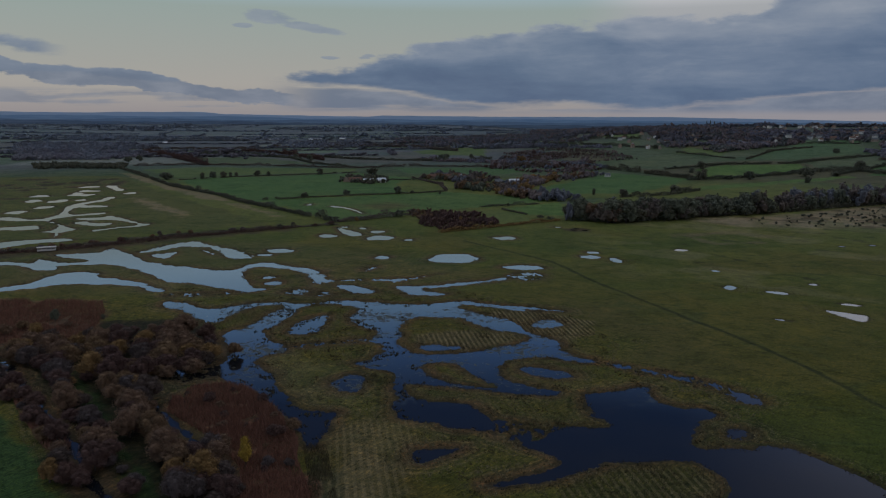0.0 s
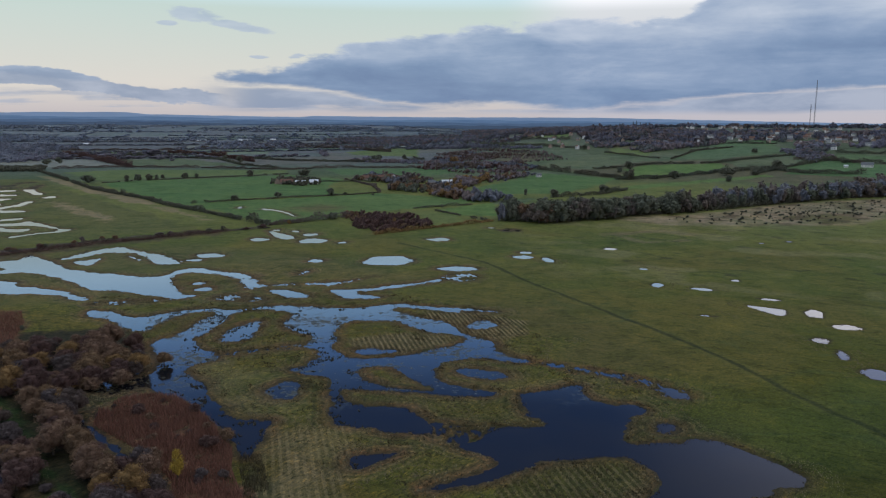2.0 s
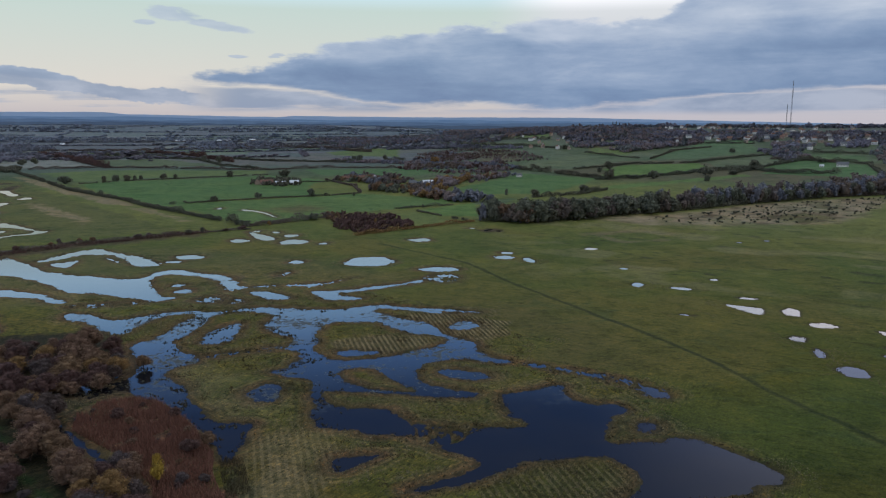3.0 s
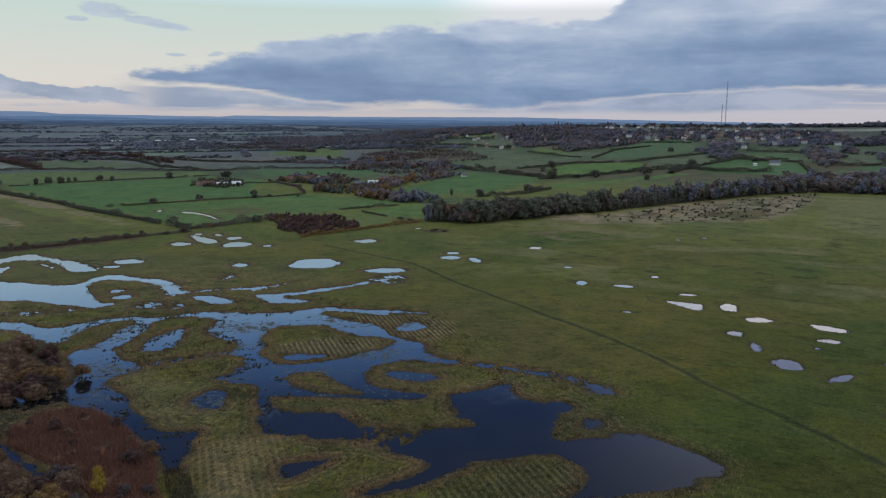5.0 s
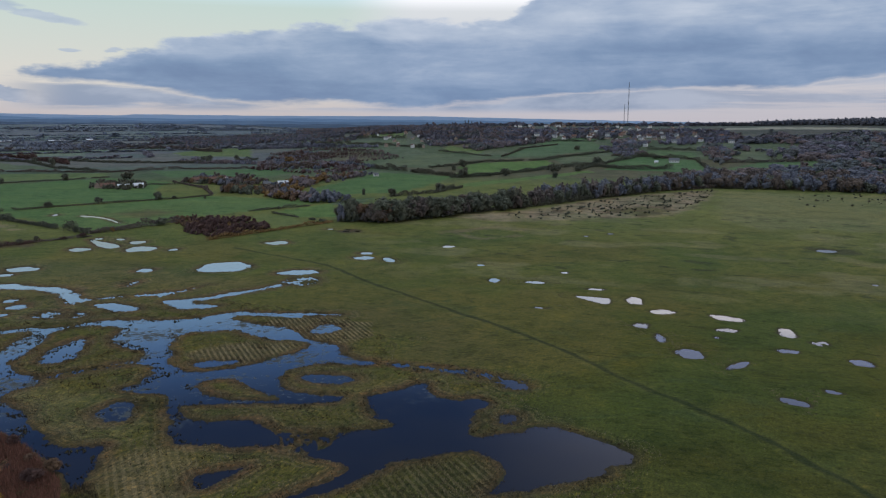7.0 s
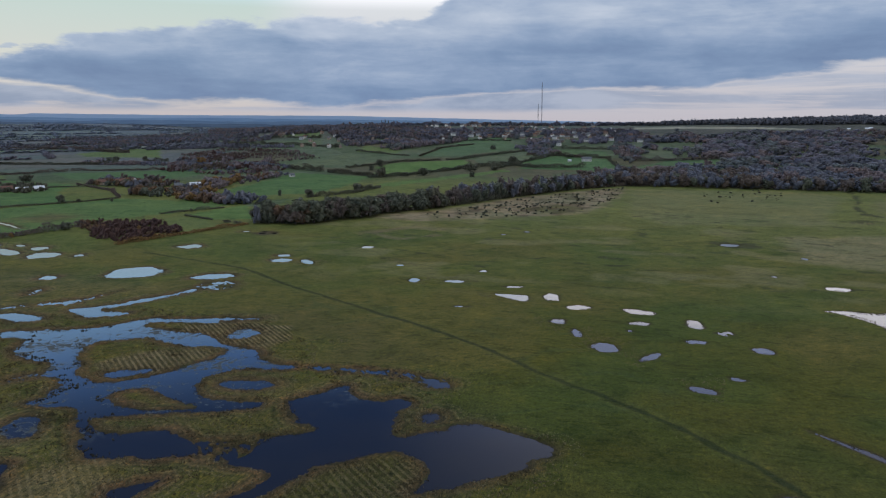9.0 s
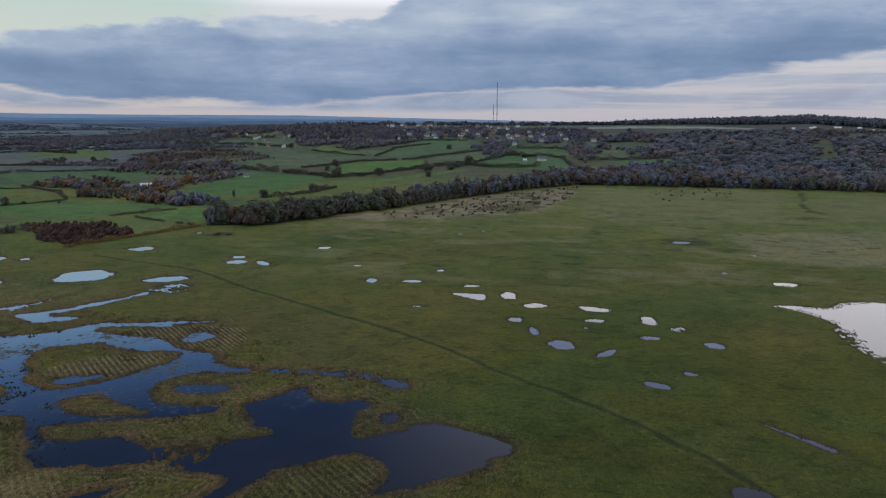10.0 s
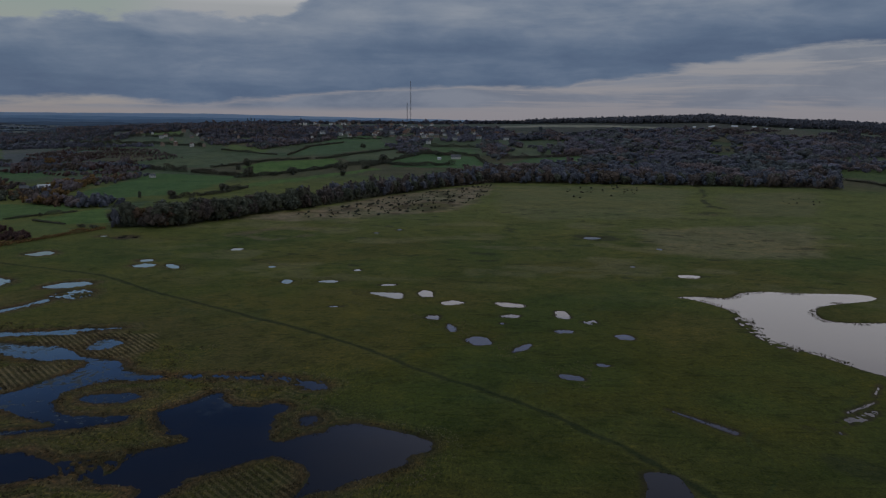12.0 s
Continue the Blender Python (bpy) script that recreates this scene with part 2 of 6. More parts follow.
def water_material():
    made, n, shade = material("still_water", 0.04, 0.5)
    at = n.node("ShaderNodeTexCoord").outputs["Object"]
    silt = n.noise(at, 0.06, 4.0, 0.6)
    n.join(n.ramp(silt, [(0.3, (0.004, 0.006, 0.010)), (0.7, (0.010, 0.010, 0.010))]), shade.inputs["Base Color"])
    # drifts of drowned grass and weed at the surface of the shallow channels
    where = n.node("ShaderNodeSeparateXYZ")
    n.join(at, where.inputs[0])
    shallow = n.math("MULTIPLY", n.step(where.outputs[0], 100.0, 70.0), n.math("MULTIPLY", n.step(where.outputs[1], 192.0, 225.0), n.step(where.outputs[1], 345.0, 325.0)))
    drifts = n.math("ADD", n.noise(at, 0.42, 9.0, 0.74), n.math("MULTIPLY", n.math("SUBTRACT", n.noise(at, 0.045, 4.0, 0.6), 0.5), 0.75))
    weed = n.math("MULTIPLY", n.step(drifts, 0.52, 0.65), n.math("MULTIPLY", shallow, 0.85))
    n.join(n.mix(weed, shade.inputs["Base Color"].links[0].from_socket, (0.040, 0.037, 0.020)), shade.inputs["Base Color"])
    n.join(n.math("MULTIPLY_ADD", weed, 0.5, 0.04), shade.inputs["Roughness"])
    n.join(n.math("MULTIPLY_ADD", weed, -0.35, 0.5), shade.inputs["Specular IOR Level"])
    shade.inputs["IOR"].default_value = 1.333
    bump(n, shade, n.noise(at, 1.3, 3.0, 0.5), 0.03, 0.05)
    return made


def leaf_material(name, dark, light, warm):
    made, n, shade = material(name, 0.85, 0.15)
    own = n.node("ShaderNodeNewGeometry").outputs["Random Per Island"]
    each = n.node("ShaderNodeObjectInfo").outputs["Random"]
    colour = n.mix(own, dark, light)
    colour = n.mix(n.step(each, 0.35, 1.0, 0.0, 0.75), colour, n.mix(own, tuple(v * 0.5 for v in warm), warm))
    at = n.node("ShaderNodeTexCoord").outputs["Object"]
    drift_of_hue = n.noise(at, 0.045, 2.0, 0.5)
    colour = n.mix(n.step(drift_of_hue, 0.40, 0.62, 0.0, 0.5), colour, n.mix(own, tuple(v * 0.6 for v in warm), warm))
    n.join(colour, shade.inputs["Base Color"])
    return made


def plain_material(name, colour, other, scale=1.0, rough=0.9, spec=0.2):
    made, n, shade = material(name, rough, spec)
    at = n.node("ShaderNodeTexCoord").outputs["Object"]
    n.join(n.mix(n.noise(at, scale, 5.0, 0.6), colour, other), shade.inputs["Base Color"])
    return made


def hazy_wood_material(name, dark, light):
    """Far woods and fields, seen edge on: long low bands, with haze in the colours."""
    made, n, shade = material(name, 1.0, 0.0)
    at = n.node("ShaderNodeTexCoord").outputs["Object"]
    flat = n.node("ShaderNodeMapping")
    n.join(at, flat.inputs["Vector"])
    flat.inputs["Scale"].default_value = (0.006, 0.006, 0.16)
    n.join(n.mix(n.step(n.noise(flat.outputs[0], 1.0, 7.0, 0.65, 0.3), 0.34, 0.66), dark, light), shade.inputs["Base Color"])
    return made


TURF, WATER = meadow_material(), water_material()
BARK = plain_material("bark", (0.05, 0.042, 0.035), (0.10, 0.085, 0.07), 3.0)
OLIVE_LEAF = leaf_material("olive_leaf", (0.070, 0.078, 0.056), (0.108, 0.116, 0.078), (0.112, 0.102, 0.070))
RUST_LEAF = leaf_material("rust_leaf", (0.092, 0.057, 0.040), (0.158, 0.098, 0.064), (0.175, 0.112, 0.055))
GREY_TWIG = leaf_material("grey_twig", (0.088, 0.074, 0.066), (0.130, 0.108, 0.096), (0.138, 0.104, 0.078))
# darker copy of grey_twig, only for the near thicket
DARK_TWIG = leaf_material("dark_twig", (0.058, 0.046, 0.046), (0.092, 0.074, 0.072), (0.088, 0.062, 0.048))
GOLD_LEAF = leaf_material("gold_leaf", (0.160, 0.100, 0.018), (0.380, 0.260, 0.040), (0.400, 0.280, 0.050))
AMBER_LEAF = leaf_material("amber_leaf", (0.130, 0.080, 0.034), (0.210, 0.128, 0.050), (0.225, 0.138, 0.052))
PLUM_TWIG = leaf_material("plum_twig", (0.056, 0.034, 0.030), (0.098, 0.058, 0.050), (0.105, 0.060, 0.046))
REED = leaf_material("reed", (0.110, 0.052, 0.036), (0.230, 0.115, 0.078), (0.210, 0.105, 0.070))
STRAW = leaf_material("straw_sedge", (0.085, 0.075, 0.040), (0.240, 0.205, 0.120), (0.200, 0.165, 0.085))
SEDGE = leaf_material("dark_sedge", (0.036, 0.034, 0.018), (0.095, 0.082, 0.042), (0.090, 0.064, 0.034))
# backdrop colours with haze painted in, paler and bluer the farther off
HAZE = hazy_wood_material("hazy_far_woodland", (0.225, 0.335, 0.475), (0.290, 0.400, 0.535))
HAZE_WOOD = hazy_wood_material("hazy_farther_woodland", (0.165, 0.245, 0.360), (0.220, 0.305, 0.415))
HAZE_DARK = hazy_wood_material("hazy_plain_woodland", (0.115, 0.165, 0.240), (0.165, 0.215, 0.290))
PALE_HAZE = plain_material("hazy_farthest_hills", (0.380, 0.480, 0.600), (0.400, 0.500, 0.620), 0.004)
# far trees: blue-grey haze is mixed into these twig colours
HAZY_FAR_TWIG = leaf_material("hazy_far_twig", (0.163, 0.179, 0.219), (0.219, 0.234, 0.274), (0.224, 0.215, 0.236))
HAZY_HILL_GREY = leaf_material("hazy_hill_grey", (0.148, 0.146, 0.186), (0.181, 0.177, 0.220), (0.184, 0.166, 0.184))
HAZY_HILL_GREEN = leaf_material("hazy_hill_green", (0.116, 0.132, 0.139), (0.143, 0.161, 0.159), (0.143, 0.143, 0.132))
HAZY_HILL_RUST = leaf_material("hazy_hill_rust", (0.157, 0.130, 0.137), (0.186, 0.152, 0.152), (0.206, 0.157, 0.139))
HAZY_HILL_DARK = leaf_material("hazy_hill_dark", (0.110, 0.116, 0.143), (0.139, 0.146, 0.170), (0.137, 0.132, 0.139))
HAZY_PLAIN_TWIG = leaf_material("hazy_plain_twig", (0.198, 0.235, 0.304), (0.251, 0.286, 0.350), (0.249, 0.260, 0.312))
RENDER_WALL = plain_material("pale_render", (0.52, 0.50, 0.46), (0.68, 0.66, 0.61), 0.8)
BRICK_WALL = plain_material("warm_stone", (0.26, 0.20, 0.15), (0.36, 0.29, 0.22), 1.2)
TILE_ROOF = plain_material("clay_tile", (0.10, 0.055, 0.040), (0.17, 0.10, 0.075), 1.5)
SLATE_ROOF = plain_material("slate", (0.075, 0.078, 0.085), (0.13, 0.135, 0.14), 1.5, 0.6)
METAL_ROOF = plain_material("white_sheet_roof", (0.44, 0.46, 0.48), (0.58, 0.60, 0.61), 0.5, 0.5, 0.4)
GLASS_DARK = plain_material("window_glass", (0.02, 0.025, 0.03), (0.035, 0.04, 0.045), 1.0, 0.1, 0.5)
STEEL = plain_material("galvanised_steel", (0.075, 0.08, 0.085), (0.14, 0.145, 0.15), 0.2, 0.6, 0.4)
BOARD = plain_material("weathered_board", (0.36, 0.34, 0.31), (0.52, 0.50, 0.46), 2.0)

# ---------------------------------------------------------------- plan of the water (metres, from the point under the camera)
SHORES = []


def shore(kind, outline):
    """A smooth closed shore line. kind: open water, patchy (drowned grass), thin (a shallow broken rill), or land (an island)."""
    SHORES.append((kind, outline))


def pool(x, y, length, width, turn, kind="open"):
    ring, rim = [], random.Random(round(x * 7 + y))
    wob = [(rim.uniform(0.02, 0.07), rim.uniform(0, 6.28)) for _ in range(4)]
    for i in range(22):
        a = i * math.tau / 22
        k = 1 + sum(s * math.cos((j + 2) * a + p) for j, (s, p) in enumerate(wob))
        u, v = length / 2 * math.cos(a) * k, width / 2 * math.sin(a) * k
        c, s = math.cos(radians(turn)), math.sin(radians(turn))
        ring.append((x + u * c - v * s, y + u * s + v * c))
    SHORES.append((kind, ring))


def soaked_pool(x, y, length, width, turn):
    pool(x, y, length, width, turn, "patchy")


# river along the far bank
shore("open", [(-260.1, 404.6), (-246.6, 413.3), (-227.7, 410.4), (-227.8, 420.6), (-211.6, 412.5), (-199.3, 414.5), (-201.6, 421.3), (-221.8, 429.7), (-227.1, 436.9), (-210.0, 443.1), (-196.7, 447.4), (-175.3, 423.8), (-150.3, 399.4), (-132.7, 392.1), (-126.3, 364.1), (-134.6, 363.9), (-149.0, 380.0), (-163.5, 394.4), (-180.8, 406.7), (-196.1, 406.3), (-208.3, 402.7), (-204.3, 391.9), (-215.3, 390.1), (-227.9, 402.2), (-240.9, 403.5), (-254.2, 395.2)])
shore("open", [(-204.9, 461.8), (-192.0, 447.9), (-182.4, 438.5), (-166.5, 417.5), (-148.8, 405.8), (-128.5, 397.4), (-115.6, 392.5), (-109.5, 396.6), (-106.7, 408.8), (-96.0, 414.7), (-80.1, 403.0), (-66.8, 394.9), (-63.7, 384.6), (-69.5, 384.8), (-78.0, 392.4), (-93.2, 402.0), (-102.9, 399.4), (-104.1, 384.9), (-95.6, 364.6), (-89.9, 352.1), (-83.8, 348.4), (-88.6, 341.8), (-95.6, 344.3), (-109.6, 353.0), (-125.5, 362.1), (-138.0, 371.5), (-150.8, 384.1), (-165.1, 398.9), (-178.3, 410.1), (-188.0, 412.0), (-201.5, 432.3)])
shore("thin", [(-184.6, 444.0), (-180.8, 458.9), (-172.9, 478.9), (-160.7, 489.3), (-143.7, 473.7), (-125.5, 456.8), (-113.3, 441.2), (-109.5, 428.7), (-118.3, 423.9), (-127.6, 432.9), (-140.0, 455.4), (-156.6, 465.9), (-165.7, 458.3), (-173.1, 447.2)])
shore("thin", [(-148.4, 455.7), (-141.1, 453.5), (-132.8, 442.0), (-136.0, 436.7), (-142.5, 444.2)])
shore("open", [(-172.2, 436.3), (-167.8, 441.5), (-161.7, 446.8), (-159.1, 446.7), (-158.2, 432.3), (-158.8, 425.5), (-166.3, 429.2)])
shore("open", [(-214.2, 330.9), (-210.8, 342.3), (-209.0, 348.3), (-201.2, 358.5), (-197.7, 378.8), (-189.7, 386.3), (-178.2, 383.6), (-172.9, 373.8), (-160.2, 368.6), (-147.8, 362.3), (-140.8, 354.8), (-131.0, 346.4), (-130.6, 341.7), (-136.2, 342.8), (-143.4, 351.0), (-151.6, 354.5), (-167.5, 356.7), (-183.7, 356.3), (-194.6, 346.2), (-204.3, 340.1), (-210.2, 324.5)])
shore("patchy", [(-125.4, 336.9), (-110.5, 339.4), (-95.3, 343.2), (-91.9, 339.7), (-108.8, 334.0), (-121.7, 332.5)])
# channels round the islands
shore("open", [(-120.2, 316.5), (-120.6, 323.3), (-111.1, 318.9), (-101.2, 310.9), (-92.9, 312.4), (-83.1, 319.6), (-72.0, 323.0), (-59.5, 320.5), (-50.6, 325.1), (-36.0, 325.4), (-32.6, 315.3), (-35.9, 313.5), (-47.5, 319.9), (-58.4, 316.5), (-61.5, 300.1), (-64.0, 285.2), (-67.2, 276.2), (-62.9, 266.0), (-54.2, 255.5), (-56.4, 249.4), (-60.9, 244.8), (-62.8, 239.2), (-72.5, 248.4), (-76.5, 259.9), (-82.2, 273.3), (-80.4, 276.8), (-76.8, 281.2), (-73.8, 290.5), (-70.5, 303.1), (-68.1, 311.2), (-70.7, 317.0), (-78.6, 315.5), (-83.5, 307.3), (-86.6, 297.8), (-88.3, 288.8), (-92.9, 289.8), (-100.2, 295.9), (-104.4, 302.1), (-111.1, 308.6), (-117.8, 311.7)])
shore("open", [(-75.2, 257.9), (-65.0, 248.0), (-60.4, 236.2), (-53.9, 227.9), (-50.0, 217.8), (-44.5, 208.4), (-39.8, 199.8), (-33.2, 197.0), (-29.2, 196.8), (-28.5, 193.3), (-29.3, 188.8), (-29.3, 183.5), (-30.2, 177.5), (-31.7, 174.1), (-33.9, 175.2), (-36.5, 182.2), (-39.0, 186.5), (-42.7, 194.1), (-47.5, 202.2), (-52.9, 210.2), (-58.3, 215.9), (-65.1, 220.1), (-68.6, 224.1), (-73.5, 224.9), (-73.8, 232.6), (-72.3, 239.6), (-72.5, 248.4)])
shore("open", [(-34.8, 309.7), (-36.3, 316.4), (-32.2, 324.2), (-23.5, 321.8), (-11.2, 320.2), (-1.4, 322.8), (6.6, 325.6), (14.0, 324.2), (41.2, 306.1), (13.3, 319.1), (7.9, 318.3), (7.7, 312.4), (15.1, 305.5), (23.9, 297.8), (29.1, 291.4), (33.1, 277.4), (41.8, 265.7), (42.0, 254.0), (46.2, 247.3), (50.5, 244.0), (50.2, 240.3), (44.3, 241.8), (39.9, 244.5), (33.5, 246.7), (22.5, 242.9), (19.5, 238.9), (17.8, 243.8), (0.7, 244.7), (-18.4, 248.1), (-21.3, 260.5), (-27.5, 262.8), (-25.2, 271.2), (-24.7, 277.9), (-29.3, 282.0), (-35.2, 290.3), (-36.6, 298.9)])
shore("open", [(10.5, 323.1), (23.7, 320.0), (37.9, 315.7), (51.7, 309.5), (51.8, 307.6), (37.4, 311.9), (23.4, 316.1), (10.4, 318.7)])
shore("open", [(-20.6, 251.9), (-9.0, 250.1), (8.5, 250.5), (20.8, 243.6), (19.4, 237.8), (18.9, 227.8), (22.3, 221.4), (31.2, 216.0), (35.1, 213.8), (32.9, 210.2), (22.1, 210.7), (12.3, 214.5), (0.5, 217.6), (-9.7, 219.1), (-11.1, 213.4), (-7.6, 207.8), (-2.7, 204.9), (3.7, 204.6), (8.4, 201.7), (12.0, 195.0), (14.2, 190.2), (13.6, 185.0), (9.2, 185.3), (3.3, 186.0), (-2.6, 189.6), (-8.6, 191.4), (-12.2, 194.3), (-13.3, 200.4), (-13.3, 209.0), (-14.2, 215.9), (-14.5, 225.9), (-17.3, 231.3), (-24.8, 235.5), (-27.9, 239.1), (-23.7, 242.9)])
shore("land", [(-14.7, 291.8), (-10.5, 297.6), (0.9, 298.0), (8.9, 295.8), (14.1, 286.3), (20.3, 279.6), (28.7, 276.0), (32.3, 269.8), (27.3, 262.2), (18.7, 257.1), (8.5, 251.7), (-3.2, 249.2), (-10.9, 251.4), (-15.3, 261.5), (-14.9, 272.2), (-16.0, 281.3)])
shore("land", [(-6.3, 235.7), (-3.1, 239.5), (3.4, 239.2), (7.0, 235.0), (9.5, 228.3), (14.4, 220.8), (16.4, 217.2), (10.8, 217.5), (4.0, 219.8), (-1.2, 224.7), (-5.1, 230.1)])
shore("open", [(-8.2, 259.2), (-3.3, 260.3), (3.7, 258.6), (7.1, 256.4), (2.7, 253.3), (-3.2, 253.0), (-7.2, 255.1)])
shore("open", [(25.3, 234.0), (28.4, 236.2), (35.4, 233.5), (40.4, 229.9), (42.0, 226.6), (35.9, 224.8), (30.0, 227.2), (26.3, 230.7)])
shore("open", [(-57.9, 275.7), (-58.0, 284.9), (-54.0, 295.4), (-47.5, 301.2), (-46.0, 290.8), (-47.1, 279.7), (-50.2, 273.2), (-56.2, 272.7)])
shore("open", [(36.2, 288.6), (42.2, 296.0), (47.9, 288.0), (42.8, 284.1), (37.2, 283.5)])
shore("patchy", [(-52.5, 258.7), (-43.3, 262.3), (-31.9, 266.5), (-19.8, 268.0), (-18.4, 262.4), (-31.3, 261.7), (-42.8, 258.9), (-50.1, 256.0)])
# lake in the near meadow
shore("open", [(42.4, 211.5), (53.3, 214.8), (59.3, 217.9), (62.3, 217.3), (61.2, 210.5), (63.2, 204.0), (68.1, 201.1), (73.5, 200.0), (74.4, 194.9), (68.4, 190.0), (64.9, 182.6), (62.7, 177.4), (64.0, 174.6), (68.5, 175.0), (75.9, 173.6), (79.4, 176.1), (85.7, 174.4), (90.2, 168.6), (93.9, 162.2), (96.4, 156.8), (96.8, 152.4), (93.7, 149.4), (86.9, 148.8), (83.9, 145.4), (57.3, 144.5), (59.2, 148.3), (62.9, 152.7), (63.6, 156.4), (62.4, 162.2), (59.7, 166.2), (54.6, 167.4), (47.4, 166.3), (39.2, 166.4), (33.0, 162.4), (27.1, 158.8), (20.4, 156.2), (12.6, 154.0), (10.9, 155.7), (19.5, 159.5), (24.5, 163.1), (27.7, 166.5), (25.6, 170.9), (19.7, 176.4), (24.8, 180.2), (30.1, 186.3), (43.3, 188.2), (41.4, 194.2), (40.7, 200.9)])
shore("patchy", [(13.3, 191.8), (25.8, 188.4), (30.9, 186.7), (24.8, 180.2), (19.9, 178.1), (13.4, 182.9)])
shore("thin", [(49.4, 243.4), (65.9, 236.0), (75.4, 229.8), (81.3, 225.1), (87.9, 218.5), (91.4, 212.8), (93.8, 207.9), (90.2, 202.6), (84.5, 204.2), (83.4, 210.3), (81.1, 215.3), (74.4, 220.7), (65.6, 228.1), (56.3, 235.3)])
shore("open", [(86.0, 212.1), (88.7, 210.5), (92.4, 207.0), (90.3, 203.5), (85.5, 205.5)])
shore("open", [(73.4, 185.6), (78.8, 186.2), (79.2, 181.5), (73.4, 180.0)])
shore("open", [(-7.1, 170.9), (-5.1, 173.2), (0.3, 173.6), (4.7, 174.0), (3.0, 171.5), (-1.0, 168.7), (-3.7, 166.2), (-6.6, 166.3)])
# creek towards the twin pools
shore("open", [(-22.5, 355.2), (-15.0, 356.1), (-11.0, 357.1), (-1.5, 359.2), (2.6, 361.6), (15.3, 367.6), (30.1, 376.4), (32.3, 374.9), (29.7, 371.0), (17.9, 363.5), (6.7, 357.6), (-1.5, 353.0), (-9.5, 352.2), (-6.7, 346.1), (2.4, 339.9), (-1.5, 336.7), (-14.3, 337.3), (-19.4, 346.7)])
shore("thin", [(-71.9, 390.7), (-65.6, 396.3), (-55.0, 373.2), (-38.1, 372.5), (-21.5, 375.9), (-10.2, 379.5), (-1.6, 386.3), (-14.2, 370.1), (-20.8, 363.9), (-37.6, 367.2), (-53.7, 364.0), (-60.8, 358.1), (-67.2, 367.2)])
shore("patchy", [(-74.8, 342.3), (-67.3, 350.0), (-55.9, 343.7), (-50.1, 338.9), (-50.8, 334.6), (-65.0, 337.4)])
shore("patchy", [(-43.3, 395.4), (-36.7, 404.3), (-40.0, 392.3)])
shore("open", [(-51.5, 356.5), (-44.9, 358.6), (-37.6, 353.4), (-30.9, 346.0), (-31.9, 340.3), (-38.9, 340.6), (-46.2, 347.8)])
shore("open", [(-78.9, 558.0), (-68.8, 543.4), (-56.0, 524.2), (-61.4, 514.2), (-70.8, 527.3)])
# pools in the meadow
pool(6.5, 431.2, 27.5, 30.6, -2)
pool(44.1, 404.2, 22.9, 12.8, -2)
pool(42.8, 508.2, 15.5, 15.0, -2)
pool(-79.4, 514.8, 13.0, 15.2, -2)
pool(-42.8, 506.1, 18.9, 19.6, -2)
pool(-46.7, 534.5, 11.2, 13.6, -2)
pool(-22.5, 498.3, 5.2, 7.1, -2)
pool(-34.9, 432.8, 8.8, 10.8, -2)
pool(-98.8, 453.9, 16.1, 16.0, -2)
pool(-82.3, 361.5, 8.1, 9.0, -2)
pool(-88.5, 374.7, 6.1, 5.5, -2)
pool(-28.4, 220.1, 10.2, 15.4, -3)
pool(87.1, 437.3, 12.1, 11.4, -2)
pool(91.2, 452.7, 8.4, 8.2, -2)
pool(99.9, 427.6, 6.6, 16.6, -2)
pool(148.2, 463.0, 8.7, 8.8, -2)
pool(-72.7, 557.8, 6.6, 8.9, -2)
pool(-58.8, 551.6, 6.6, 8.7, -2)
pool(-104.7, 439.1, 9.8, 7.5, -2)
soaked_pool(43.4, 381.5, 15.8, 23.0, -2)
pool(86.3, 562.3, 4.8, 5.7, -26)
pool(96.5, 549.0, 6.0, 7.0, -10)
pool(104.0, 546.0, 5.0, 7.0, -10)
pool(99.5, 555.0, 5.0, 5.0, -10)
shore("open", [(162.3, 312.9), (168.3, 309.9), (175.9, 303.4), (170.7, 294.4), (166.5, 296.6)])
pool(179.2, 322.7, 10.8, 3.9, -27)
pool(184.8, 296.3, 8.1, 15.3, -27)
pool(185.5, 274.8, 10.7, 8.5, -27)
pool(205.2, 257.8, 14.3, 9.1, -52)
pool(193.5, 242.2, 9.0, 5.5, -27)
pool(213.5, 232.1, 7.2, 14.1, -27)
pool(196.5, 212.5, 7.9, 5.6, -27)
pool(164.4, 258.0, 6.6, 8.2, -27)
pool(161.5, 240.2, 4.5, 11.5, -27)
pool(160.5, 220.1, 10.6, 11.7, -27)
pool(161.9, 171.1, 9.2, 5.6, -62)
pool(179.4, 174.3, 5.4, 3.4, -66)
pool(211.3, 194.0, 8.8, 7.4, -62)
pool(326.3, 256.3, 13.6, 9.0, -27)
pool(146.4, 397.0, 4.5, 5.1, -26)
pool(157.3, 345.6, 11.6, 5.5, -27)
pool(138.9, 356.4, 5.8, 11.1, -27)
pool(183.0, 364.2, 5.0, 4.8, -27)
pool(182.9, 234.9, 2.3, 2.6, -27)
pool(256.9, 479.4, 4.1, 5.5, -26)
pool(278.9, 484.5, 5.9, 5.8, -26)
pool(321.0, 291.8, 3.8, 5.1, -27)
pool(381.1, 323.8, 5.0, 6.6, -26)
pool(168.7, 204.2, 12.7, 4.1, 21)
soaked_pool(215.2, 217.4, 6.9, 7.0, -27)
pool(376.0, 380.9, 13.0, 11.0, -26)
soaked_pool(138.5, 296.2, 7.6, 3.1, -27)
soaked_pool(562.0, 425.1, 17.9, 8.3, -26)
shore("open", [(129.5, 111.4), (133.3, 110.4), (135.7, 106.5), (133.8, 102.1), (129.3, 97.0), (120.7, 101.9), (125.2, 106.7)])
